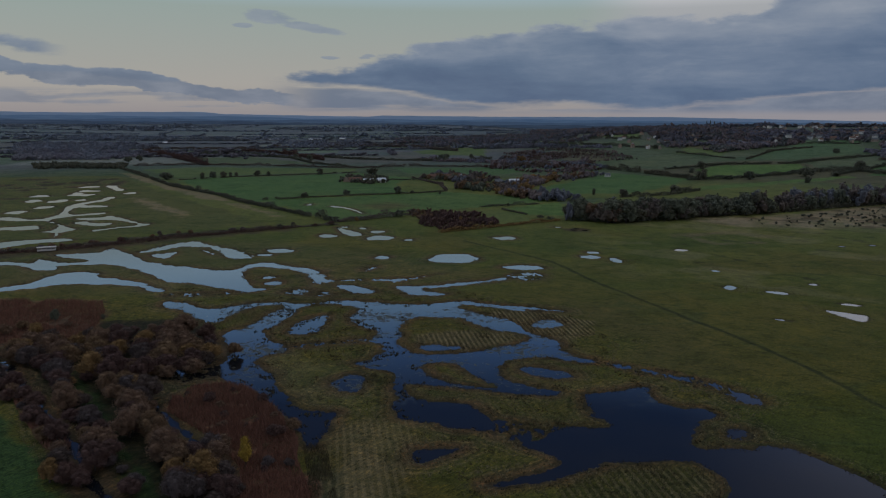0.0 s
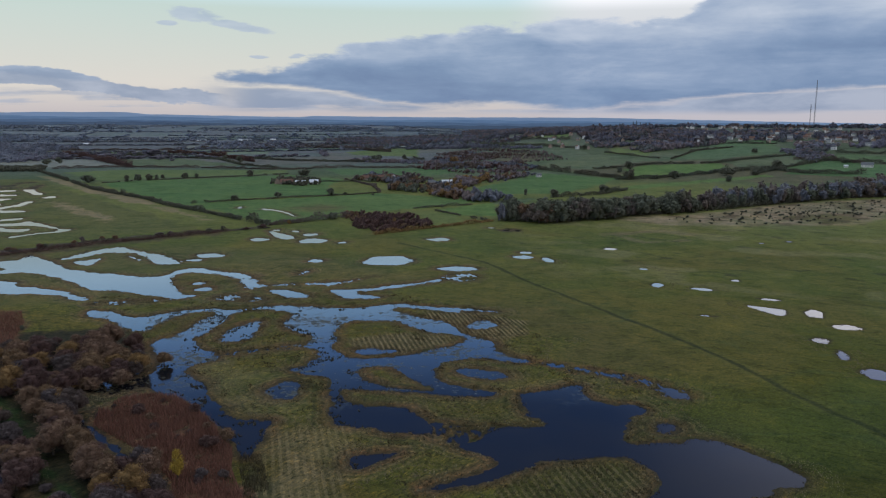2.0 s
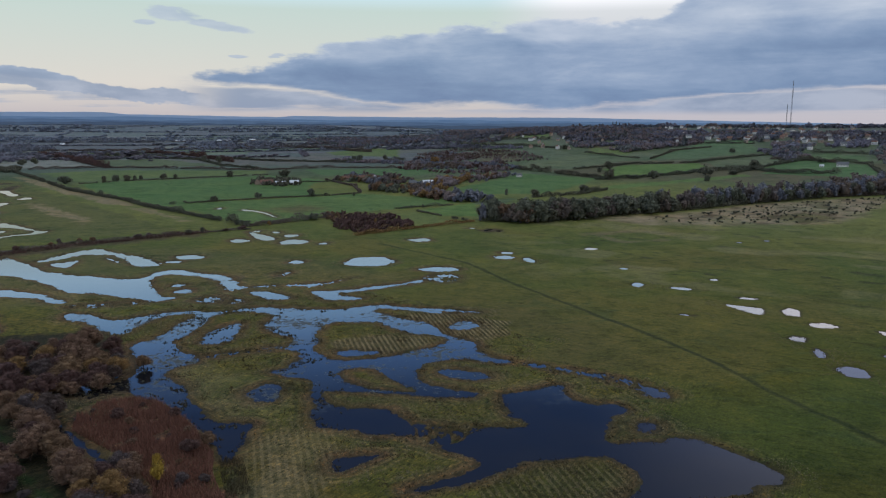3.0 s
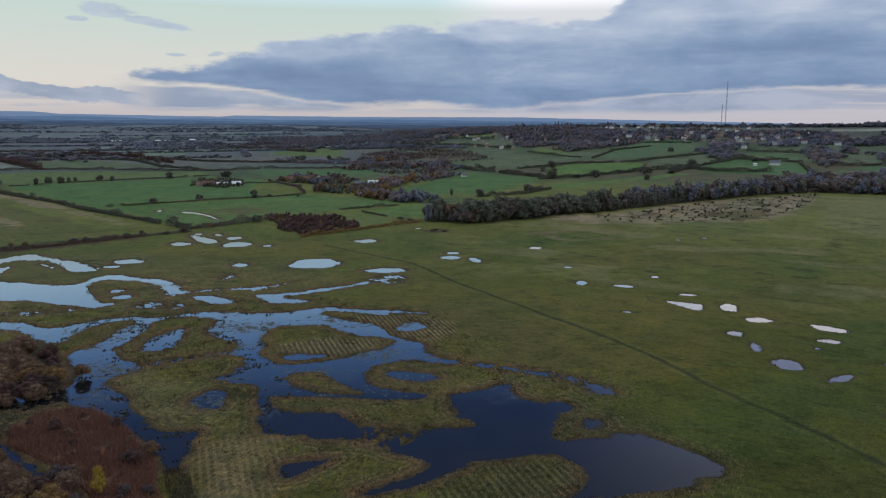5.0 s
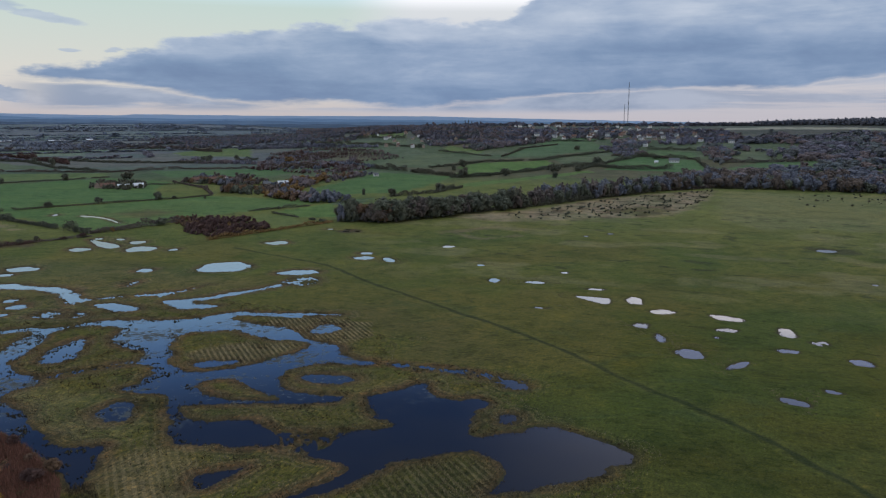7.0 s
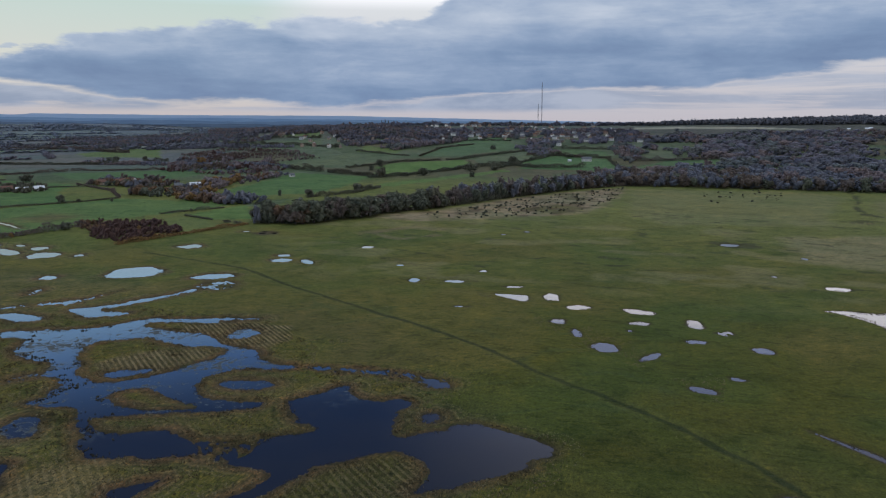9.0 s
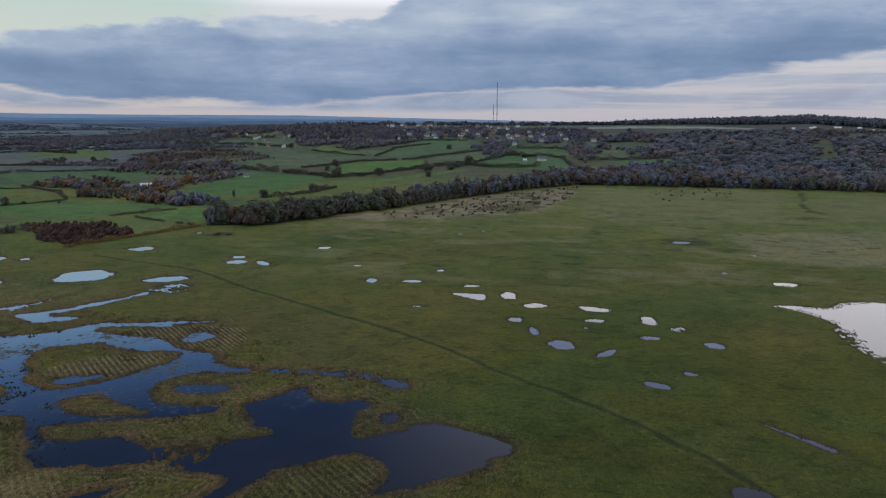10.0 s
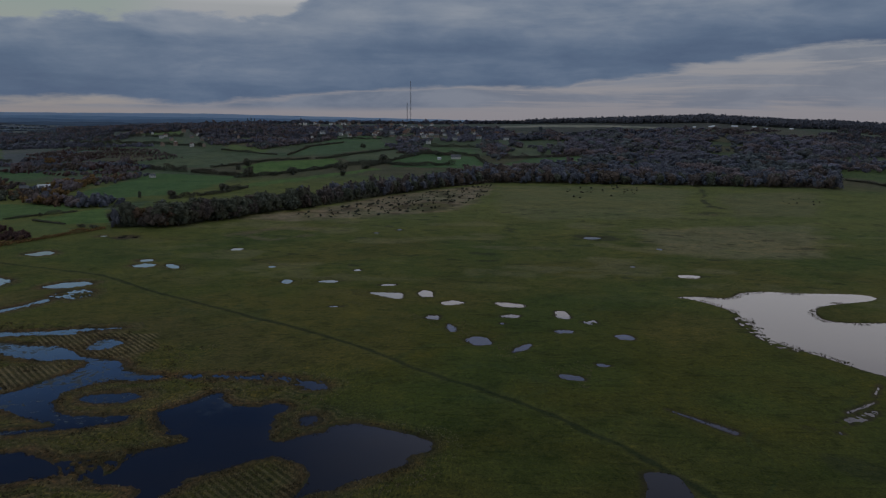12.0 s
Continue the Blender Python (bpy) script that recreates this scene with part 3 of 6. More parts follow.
shore("open", [(166.4, 136.0), (168.2, 128.0), (169.4, 121.0), (170.2, 114.5), (167.6, 113.6), (167.0, 120.0), (166.4, 127.5)])
# bright lake on the open side
shore("open", [(282.1, 228.0), (292.2, 223.1), (301.8, 214.6), (314.7, 217.7), (327.5, 214.1), (340.8, 201.7), (353.9, 192.3), (363.4, 183.7), (362.1, 176.4), (352.8, 175.5), (336.0, 179.5), (323.0, 181.3), (311.5, 176.6), (303.2, 168.4), (306.1, 160.3), (319.0, 151.3), (339.7, 140.6), (252.6, 102.0), (250.6, 116.9), (250.4, 125.7), (252.7, 141.0), (253.7, 154.8), (256.0, 161.0), (264.5, 174.0), (278.1, 191.5), (283.5, 205.6), (284.3, 220.1)])
shore("patchy", [(289.0, 202.2), (276.1, 182.0), (261.4, 162.1), (253.8, 148.1), (248.5, 151.5), (255.2, 167.7), (271.9, 189.9)])
shore("open", [(209.3, 106.9), (216.7, 106.8), (224.4, 106.7), (222.9, 105.6), (214.9, 105.3), (208.1, 105.6)])
shore("open", [(228.5, 109.1), (236.3, 112.3), (240.2, 113.4), (238.7, 111.9), (232.6, 109.9), (228.1, 108.2)])
shore("patchy", [(196.5, 103.0), (206.2, 104.4), (216.0, 103.1), (216.3, 100.9), (205.5, 100.0), (198.4, 100.9)])
soaked_pool(188.7, 105.6, 2.2, 2.1, -32)
soaked_pool(192.6, 99.2, 1.5, 1.7, -32)
# pools of the far wet field
shore("open", [(-281.7, 525.4), (-279.4, 536.5), (-287.0, 559.7), (-306.5, 581.2), (-319.0, 584.1), (-336.2, 583.4), (-348.7, 589.7), (-356.5, 603.3), (-345.4, 603.7), (-324.7, 590.6), (-319.5, 597.6), (-318.7, 623.0), (-326.9, 646.2), (-338.4, 675.4), (-342.9, 702.8), (-338.4, 727.8), (-334.1, 749.1), (-326.2, 733.5), (-331.3, 718.0), (-330.8, 693.9), (-308.3, 690.2), (-304.4, 681.3), (-327.0, 680.3), (-322.7, 650.5), (-311.3, 627.1), (-299.7, 627.6), (-288.6, 639.7), (-284.4, 628.2), (-299.1, 616.3), (-308.4, 598.1), (-307.7, 587.8), (-290.0, 565.8), (-269.5, 545.4), (-264.0, 539.9), (-265.4, 528.7), (-266.0, 517.9), (-261.1, 502.8), (-270.4, 520.4)])
shore("open", [(-334.7, 537.5), (-323.7, 546.5), (-310.6, 552.8), (-300.7, 556.2), (-295.8, 544.5), (-304.8, 538.5), (-315.6, 532.5), (-326.5, 523.9)])
shore("open", [(-296.4, 462.9), (-284.3, 478.5), (-275.0, 487.9), (-260.4, 495.5), (-245.6, 496.0), (-244.8, 486.6), (-261.7, 476.9), (-268.7, 463.7), (-272.1, 457.3), (-284.0, 443.0)])
shore("open", [(-292.9, 598.6), (-276.1, 606.3), (-274.0, 617.3), (-255.2, 600.1), (-228.1, 571.1), (-222.9, 574.5), (-223.3, 558.9), (-239.9, 543.5), (-247.7, 529.3), (-249.4, 537.5), (-236.6, 555.4), (-231.1, 567.9), (-257.5, 589.7), (-287.5, 592.0)])
shore("open", [(-282.5, 572.4), (-278.5, 582.2), (-265.5, 573.0), (-252.7, 573.4), (-251.6, 561.0), (-264.1, 560.5)])
shore("open", [(-396.0, 887.1), (-404.9, 926.2), (-407.5, 969.3), (-383.0, 887.8), (-356.3, 845.8), (-359.9, 832.1), (-380.1, 865.7)])
pool(-394.4, 725.2, 13.8, 22.6, 3)
pool(-370.5, 726.3, 14.9, 28.0, 3)
pool(-357.2, 674.6, 14.9, 24.4, 2)
pool(-361.6, 636.8, 16.9, 22.1, 2)
pool(-414.3, 773.3, 26.0, 19.2, 3)
pool(-530.6, 980.1, 36.9, 25.6, 4)
pool(-470.8, 906.2, 26.4, 26.1, 3)
pool(-485.8, 860.0, 13.8, 19.9, 3)
pool(-461.6, 833.4, 9.7, 18.7, 3)
pool(-377.2, 786.9, 30.0, 19.4, 3)
pool(-388.5, 830.6, 25.5, 17.9, 3)
pool(-417.1, 878.4, 38.5, 20.1, 3)
pool(-446.7, 949.2, 29.0, 28.0, 3)
pool(-424.8, 916.8, 18.7, 26.1, 3)
pool(-434.8, 995.5, 11.6, 25.3, 4)
pool(-441.5, 985.6, 10.1, 24.9, 4)
pool(-353.9, 737.5, 9.8, 14.2, 3)
pool(-427.2, 744.7, 12.0, 15.1, 3)
pool(-516.0, 888.0, 14.2, 34.2, 3)
pool(-334.3, 807.5, 11.9, 20.0, 3)
pool(-336.0, 760.0, 10.1, 23.9, 3)
pool(-449.1, 931.9, 21.7, 22.6, 3)
pool(-465.4, 922.7, 12.1, 22.4, 3)
pool(-475.3, 788.0, 23.0, 27.3, 3)
pool(-414.5, 685.6, 15.1, 20.8, 2)
pool(-390.2, 806.5, 14.8, 13.6, 3)
pool(-317.4, 681.5, 28.6, 12.1, 3)
pool(-457.4, 856.8, 12.4, 15.7, 3)
pool(-305.8, 541.3, 28.1, 16.1, 2)
pool(-491.3, 941.2, 13.6, 23.5, 3)
# ditches between the thickets
shore("open", [(-162.5, 257.6), (-146.4, 240.1), (-138.7, 234.4), (-129.0, 222.7), (-122.8, 213.9), (-105.5, 194.5), (-93.3, 179.9), (-85.7, 171.7), (-79.2, 160.5), (-70.0, 149.7), (-61.8, 138.4), (-65.1, 138.3), (-73.6, 149.6), (-83.4, 162.7), (-90.4, 171.7), (-104.0, 188.7), (-124.5, 213.9), (-133.1, 224.7), (-142.4, 233.3), (-157.5, 249.2)])
shore("open", [(-91.6, 215.3), (-85.7, 209.7), (-80.1, 201.9), (-71.3, 191.0), (-60.0, 176.9), (-45.7, 157.6), (-36.5, 145.2), (-38.2, 145.2), (-47.6, 157.6), (-60.6, 174.6), (-71.8, 188.4), (-82.0, 200.1), (-88.8, 209.7)])
shore("open", [(-77.9, 205.3), (-75.3, 207.2), (-72.5, 203.7), (-75.6, 201.1)])
shore("patchy", [(-87.5, 225.0), (-84.5, 231.2), (-79.0, 236.1), (-74.3, 241.7), (-70.4, 238.8), (-70.0, 231.0), (-72.8, 224.7), (-78.4, 220.8)])
shore("open", [(-102.0, 696.7), (-89.0, 687.5), (-78.9, 670.1), (-67.6, 641.6), (-67.6, 637.0), (-78.5, 661.8), (-88.9, 678.8), (-100.7, 687.8)])
pool(-125.1, 706.4, 4.1, 14.2, -1)


# ---------------------------------------------------------------- lie of the land
RIDGE_AZ = (-12, 0, 5, 12, 19, 28, 33, 40, 46, 52.5, 57.5, 61, 64, 75, 95)
RIDGE_Z = (0, 4, 16, 44, 62, 63, 64, 68, 76, 86, 74, 70, 62, 45, 20)
LAND = 0.30


def sstep(a, b, v):
    s = np.clip((v - a) / (b - a), 0, 1)
    return s * s * (3 - 2 * s)


def hill(x, y):
    """Height of the bare land: flat fen, then the slope up to the village ridge."""
    r, az = np.hypot(x, y), np.degrees(np.arctan2(x, y))
    top = np.interp(az, RIDGE_AZ, RIDGE_Z, left=0, right=0)
    swell = 46 * sstep(2100, 4700, r) * (1 - sstep(-2, 12, az)) * sstep(-60, -45, az)
    return top * sstep(950, 2500, r) * (1 - 0.35 * sstep(2900, 4300, r)) + swell


def lattice(x, y, size, seed):
    """Smooth value noise from 0 to 1 over whole arrays."""
    u, v = x / size, y / size
    i, j = np.floor(u).astype(np.int64), np.floor(v).astype(np.int64)
    f, g = u - i, v - j
    f, g = f * f * (3 - 2 * f), g * g * (3 - 2 * g)

    def cell(a, b):
        k = np.sin((a * 127.1 + b * 311.7 + seed * 74.7)) * 43758.5453
        return k - np.floor(k)

    return (cell(i, j) * (1 - f) + cell(i + 1, j) * f) * (1 - g) + (cell(i, j + 1) * (1 - f) + cell(i + 1, j + 1) * f) * g


def rounded(points, n=4):
    """The closed outline run through by a smooth curve."""
    p = np.array(points, float)
    a, b, c, d = np.roll(p, 1, 0), p, np.roll(p, -1, 0), np.roll(p, -2, 0)
    rows = []
    for k in range(n):
        t = k / n
        rows.append(0.5 * (2 * b + (c - a) * t + (2 * a - 5 * b + 4 * c - d) * t * t + (3 * b - a - 3 * c + d) * t ** 3))
    return np.stack(rows, 1).reshape(-1, 2)


def depth_in(outline, x, y, reach=8.0):
    """Distance inside the outline (outside: minus), cut off at reach; nan far away."""
    far = np.full(x.shape, -reach)
    lo, hi = outline.min(0) - reach, outline.max(0) + reach
    near = np.nonzero((x > lo[0]) & (x < hi[0]) & (y > lo[1]) & (y < hi[1]))[0]
    if not len(near):
        return far
    px, py = x[near], y[near]
    best, inside = np.full(px.shape, 1e9), np.zeros(px.shape, bool)
    for (ax, ay), (bx, by) in zip(outline, np.roll(outline, -1, 0)):
        ex, ey = bx - ax, by - ay
        t = np.clip(((px - ax) * ex + (py - ay) * ey) / (ex * ex + ey * ey + 1e-9), 0, 1)
        best = np.minimum(best, (px - ax - t * ex) ** 2 + (py - ay - t * ey) ** 2)
        inside ^= ((ay > py) != (by > py)) & (px < ex * (py - ay) / (ey if abs(ey) > 1e-9 else 1e-9) + ax)
    best = np.minimum(np.sqrt(best), reach)
    far[near] = np.where(inside, best, -best)
    return far


def wetness(x, y):
    """How far inside the water a point lies, in metres (on land: minus)."""
    wet = np.full(x.shape, -8.0)
    r = np.hypot(x, y)
    marsh = 1 - sstep(70, 120, x)
    ragged = ((lattice(x, y, 2.6, 1) - 0.5) * 2.1 + (lattice(x, y, 0.9, 2) - 0.5) * 1.4) * (0.28 + 0.72 * marsh) - 0.45 + (lattice(x, y, 6.5, 28) - 0.5) * 1.4 * marsh
    broken = (lattice(x * 0.42, y * 0.8, 2.2, 3) - 0.54) * 3.2 + (lattice(x, y * 0.5, 0.9, 4) - 0.5) * 4.4
    for kind, outline in SHORES:
        d = depth_in(rounded(outline), x, y)
        if kind == "land":
            wet = np.where(d > -7.9, np.minimum(wet, -d), wet)
        elif kind == "patchy":
            wet = np.maximum(wet, np.minimum(d, broken))
        elif kind == "thin":
            wet = np.maximum(wet, d - 2.1 + 0.9 * broken)
        else:
            wet = np.maximum(wet, d)
    return np.where(wet > -7.9, wet + ragged * np.clip(r / 300.0, 0.5, 1.0), wet)

# ---------------------------------------------------------------- plant cover
GREEN, LUSH, DULL, STRAWY = (0.061, 0.066, 0.0105), (0.088, 0.142, 0.040), (0.084, 0.108, 0.060), (0.180, 0.148, 0.084)
BROWN, MUD, DARK = (0.100, 0.074, 0.048), (0.042, 0.034, 0.022), (0.032, 0.038, 0.020)
FIELDS, MOWN, TRACK = [], [], [(15, 495), (37, 461), (60, 422), (82, 348), (98, 302), (108, 271), (117, 242), (123, 216), (129, 180), (135, 145), (136, 125), (135, 100), (131, 84)]


def field(colour, outline, soft, amount):
    """A parcel of land in its crop or sward colour, far ones hazed, and how softly its edge runs out."""
    FIELDS.append((np.array(colour), np.array(outline, float), soft, amount))


# parcels past about 650 m have haze put in: less red, more blue
field((0.070, 0.123, 0.041), [(-337, 1011), (-234, 1049), (-128, 1125), (-42, 1039), (-62, 893), (-33, 824), (-141, 784), (-177, 731), (-198, 742), (-337, 966)], 6, 1)
field((0.081, 0.129, 0.041), [(-173, 726), (-138, 767), (-79, 794), (4, 836), (91, 780), (104, 746), (56, 707), (34, 689), (-27, 656), (-44, 619), (-87, 602), (-123, 651)], 6, 1)
field((0.085, 0.068, 0.035), [(-78, 701), (-51, 729), (-28, 700), (-47, 674), (-70, 674)], 25, 0.7)
field((0.088, 0.122, 0.044), [(-386, 1253), (-139, 1225), (-139, 1149), (-253, 1102), (-355, 1020), (-466, 1184)], 6, 1)
field(DULL, [(-510, 1551), (-400, 1600), (-224, 1362), (-404, 1312)], 6, 1)
field(DULL, [(-698, 1959), (-520, 1970), (-449, 1698), (-591, 1692)], 6, 1)
field((0.065, 0.114, 0.046), [(-87, 1253), (71, 1255), (138, 1182), (79, 1099), (-45, 1125)], 6, 1)
field((0.069, 0.123, 0.041), [(111, 891), (250, 1123), (339, 1024), (212, 834), (127, 822)], 6, 1)
field(LUSH, [(54, 680), (120, 736), (105, 626), (79, 634)], 6, 1)
field(DULL, [(121, 746), (177, 790), (146, 725), (111, 679)], 6, 1)
field((0.100, 0.124, 0.038), [(32, 655), (53, 671), (72, 616), (84, 601), (46, 576)], 6, 1)
field(LUSH, [(398, 1175), (455, 1232), (579, 1230), (561, 1151), (497, 1109), (403, 1044), (345, 1041)], 6, 1)
field(LUSH, [(297, 875), (453, 976), (562, 1034), (570, 1065), (471, 1013), (312, 921)], 6, 1)
field(DULL, [(601, 1235), (733, 1261), (643, 1135), (569, 1150)], 6, 1)
field((0.065, 0.114, 0.046), [(635, 1137), (754, 1245), (801, 1183), (714, 1053)], 6, 1)
field((0.072, 0.114, 0.057), [(521, 1330), (629, 1461), (846, 1568), (787, 1394), (603, 1303)], 6, 1)
field(DULL, [(235, 1326), (429, 1437), (508, 1322), (346, 1186), (220, 1245)], 6, 1)
field((0.088, 0.122, 0.044), [(409, 2055), (493, 1899), (544, 2096), (442, 2225)], 6, 1)
field(DULL, [(239, 1825), (435, 1673), (468, 1804), (293, 1908)], 6, 1)
field((0.088, 0.122, 0.044), [(-74, 1877), (40, 2061), (110, 1945), (90, 1600), (-43, 1732)], 6, 1)
field((0.088, 0.122, 0.044), [(449, 1466), (506, 1374), (542, 1457), (506, 1575)], 6, 1)
field((0.072, 0.120, 0.057), [(689, 1520), (850, 1552), (913, 1669), (778, 1634)], 6, 1)
field((0.069, 0.125, 0.051), [(599, 1062), (729, 1169), (821, 1140), (730, 974), (662, 1011)], 6, 1)
field((0.072, 0.116, 0.051), [(757, 1298), (864, 1319), (896, 1244), (845, 1174), (764, 1245)], 6, 1)
field((0.069, 0.114, 0.051), [(763, 997), (882, 1055), (978, 1029), (927, 975), (784, 964)], 6, 1)
field((0.070, 0.098, 0.034), [(1047, 586), (1058, 552), (1019, 481), (1238, 587), (1195, 652)], 6, 1)
field((0.070, 0.110, 0.057), [(1605, 1039), (1648, 984), (1540, 905), (1503, 959)], 6, 1)
field((0.062, 0.066, 0.060), [(1240, 1790), (1430, 1840), (1640, 1560), (1790, 1230), (1640, 1110), (1440, 1250), (1260, 1530)], 20, 0.9)
field((0.235, 0.235, 0.190), [(1383, 1795), (1495, 1756), (1564, 1522), (1560, 1354), (1525, 1340), (1504, 1463), (1414, 1661), (1322, 1716)], 5, 0.9)
field((0.070, 0.110, 0.057), [(1529, 1035), (1605, 985), (1478, 906), (1413, 943)], 6, 1)
field((0.090, 0.074, 0.028), [(34, 329), (74, 324), (96, 278), (92, 231), (65, 210), (54, 238), (40, 245), (52, 269)], 40, 0.55)
field((0.042, 0.044, 0.017), [(39, 161), (48, 165), (60, 163), (69, 158), (71, 151), (64, 136), (23, 139), (27, 150)], 10, 0.75)
field(MUD, [(90, 552), (96, 554), (107, 555), (106, 541), (96, 540), (90, 546)], 6, 0.85)
field((0.084, 0.092, 0.030), [(-613, 948), (-595, 1015), (-449, 1055), (-290, 797), (-192, 664), (-135, 571), (-193, 528), (-245, 487), (-301, 459)], 6, 1)
field(STRAWY, [(-468, 1101), (-453, 1102), (-330, 918), (-232, 785), (-198, 722), (-231, 742), (-315, 860)], 4, 1)
field(STRAWY, [(-327, 770), (-299, 754), (-201, 616), (-210, 609), (-246, 654)], 6, 0.9)
field(STRAWY, [(-191, 712), (-131, 621), (-138, 614), (-206, 713)], 6, 0.8)
field((0.135, 0.118, 0.060), [(165, 525), (211, 547), (231, 518), (223, 508), (206, 535), (172, 518), (181, 489), (214, 499), (213, 491), (175, 480)], 3, 0.9)
field((0.03, 0.034, 0.014), [(170, 111), (174, 105), (177, 95), (178, 81), (179, 74), (175, 73), (175, 79), (172, 93), (170, 104)], 4, 0.55)
field((0.04, 0.046, 0.018), [(166, 146), (169, 138), (170, 116), (170, 111), (167, 116), (167, 136)], 4, 0.5)
field((0.195, 0.155, 0.098), [(197, 612), (231, 621), (295, 643), (389, 703), (488, 744), (576, 762), (516, 693), (436, 609), (368, 561), (300, 562), (230, 568)], 20, 1)
field((0.110, 0.100, 0.060), [(288, 627), (329, 638), (339, 612), (295, 595)], 12, 0.7)
field((0.110, 0.100, 0.060), [(395, 688), (465, 709), (467, 667), (399, 649)], 12, 0.6)
field(GREEN, [(348, 618), (399, 638), (412, 599), (373, 568), (341, 574)], 10, 0.7)
field((0.030, 0.032, 0.018), [(364, 392), (378, 394), (392, 380), (386, 366), (366, 372)], 6, 0.7)
field((0.170, 0.152, 0.084), [(433, 391), (501, 373), (587, 339), (445, 254), (396, 275), (371, 318)], 14, 0.75)
field((0.135, 0.134, 0.062), [(577, 753), (748, 640), (733, 579), (523, 428), (408, 471), (409, 532)], 14, 0.6)
field((0.135, 0.128, 0.064), [(729, 547), (858, 499), (631, 364), (571, 405)], 14, 0.6)
field((0.12, 0.10, 0.055), [(157, 532), (215, 546), (234, 524), (229, 513), (209, 528), (161, 517)], 4, 0.5)
field((0.084, 0.064, 0.018), [(-196, 343), (-154, 326), (-130, 325), (-74, 332), (-34, 331), (6, 334), (36, 303), (55, 269), (58, 242), (73, 229), (77, 200), (61, 171), (34, 163), (0, 151), (-32, 153), (-37, 186), (-59, 221), (-80, 275), (-113, 292), (-152, 294)], 25, 0.7)
field((0.098, 0.084, 0.040), [(-280, 400), (-190, 470), (-120, 490), (-20, 440), (25, 385), (5, 335), (-90, 332), (-210, 343)], 30, 0.5)
field(STRAWY, [(-60, 240), (-51, 246), (-38, 235), (-35, 223), (-26, 212), (-20, 200), (-30, 199), (-42, 206), (-52, 218)], 12, 0.55)
field(STRAWY, [(-29, 188), (-21, 193), (-9, 189), (-8, 175), (-9, 152), (-11, 141), (-26, 142), (-27, 170)], 14, 0.5)
field(STRAWY, [(15, 311), (39, 306), (50, 300), (59, 288), (56, 272), (49, 267), (39, 272), (34, 281)], 5, 0.35)
field(STRAWY, [(-10, 272), (9, 277), (30, 270), (17, 259), (5, 255), (-7, 263)], 5, 0.45)
field(MUD, [(0, 186), (9, 186), (15, 182), (12, 177), (0, 184)], 5, 0.5)
field(BROWN, [(-75, 391), (-61, 393), (-53, 360), (-65, 349)], 4, 0.7)
field(BROWN, [(-93, 341), (-67, 346), (-35, 336), (-34, 325), (-63, 329), (-88, 330)], 5, 0.5)
field((0.032, 0.040, 0.012), [(66, 194), (76, 198), (90, 190), (88, 178), (74, 174), (63, 176), (66, 186)], 8, 0.6)
field(MUD, [(144, 424), (157, 421), (152, 400), (138, 403)], 10, 0.4)
field((0.030, 0.062, 0.020), [(-144, 214), (-133, 214), (-102, 178), (-78, 147), (-76, 138), (-96, 138)], 5, 0.9)
# brown thicket floor, painted near black for the shade between the bushes
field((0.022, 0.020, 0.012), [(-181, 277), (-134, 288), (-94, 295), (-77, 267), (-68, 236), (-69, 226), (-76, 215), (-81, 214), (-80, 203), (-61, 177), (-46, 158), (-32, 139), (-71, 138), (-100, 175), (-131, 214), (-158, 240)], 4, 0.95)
field(DARK, [(-35, 176), (-29, 176), (-25, 161), (-20, 141), (-27, 142)], 4, 0.7)
field((0.105, 0.055, 0.040), [(-77, 206), (-74, 216), (-65, 219), (-58, 215), (-47, 200), (-39, 185), (-36, 179), (-34, 167), (-27, 148), (-41, 143), (-46, 162), (-56, 177), (-75, 196)], 3, 0.9)
field((0.105, 0.060, 0.042), [(-200, 320), (-186, 324), (-171, 324), (-148, 321), (-139, 303), (-131, 274), (-133, 264), (-151, 260), (-161, 255)], 4, 0.9)
field((0.070, 0.052, 0.034), [(-278, 434), (-266, 447), (-240, 462), (-213, 481), (-187, 510), (-140, 538), (-112, 563), (-108, 540), (-135, 520), (-170, 494), (-195, 464), (-215, 447), (-229, 435), (-253, 423), (-266, 414)], 10, 0.8)
field((0.03, 0.03, 0.016), [(801, 629), (805, 627), (720, 551), (659, 505), (625, 468), (611, 445), (607, 457), (655, 507), (716, 552)], 3, 0.8)
field((0.03, 0.03, 0.016), [(554, 442), (579, 438), (586, 426), (562, 425)], 3, 0.7)
field((0.03, 0.03, 0.016), [(438, 438), (450, 432), (437, 428)], 3, 0.7)
field((0.03, 0.03, 0.016), [(446, 515), (460, 508), (447, 501)], 3, 0.7)
field((0.035, 0.04, 0.018), [(341, 365), (357, 359), (348, 354)], 3, 0.7)
field((0.035, 0.04, 0.018), [(268, 375), (278, 366), (273, 362)], 3, 0.7)
field((0.020, 0.036, 0.012), [(-122, 229), (-114, 222), (-102, 208), (-90, 191), (-76, 173), (-65, 160), (-57, 146), (-61, 146), (-73, 162), (-88, 183), (-103, 204)], 3, 0.95)


def mown_rows(outline, amount):
    MOWN.append((np.array(outline, float), amount))


mown_rows([(17, 314), (39, 308), (49, 302), (61, 292), (59, 272), (48, 265), (39, 270), (33, 277), (19, 298)], 1.0)
mown_rows([(-12, 271), (9, 279), (32, 270), (17, 258), (7, 252), (-9, 263)], 1.0)
mown_rows([(-29, 187), (-21, 193), (-7, 192), (-5, 175), (-8, 141), (-27, 142), (-28, 170)], 0.32)
mown_rows([(-80, 308), (-70, 312), (-71, 306), (-78, 283), (-84, 282)], 0.2)
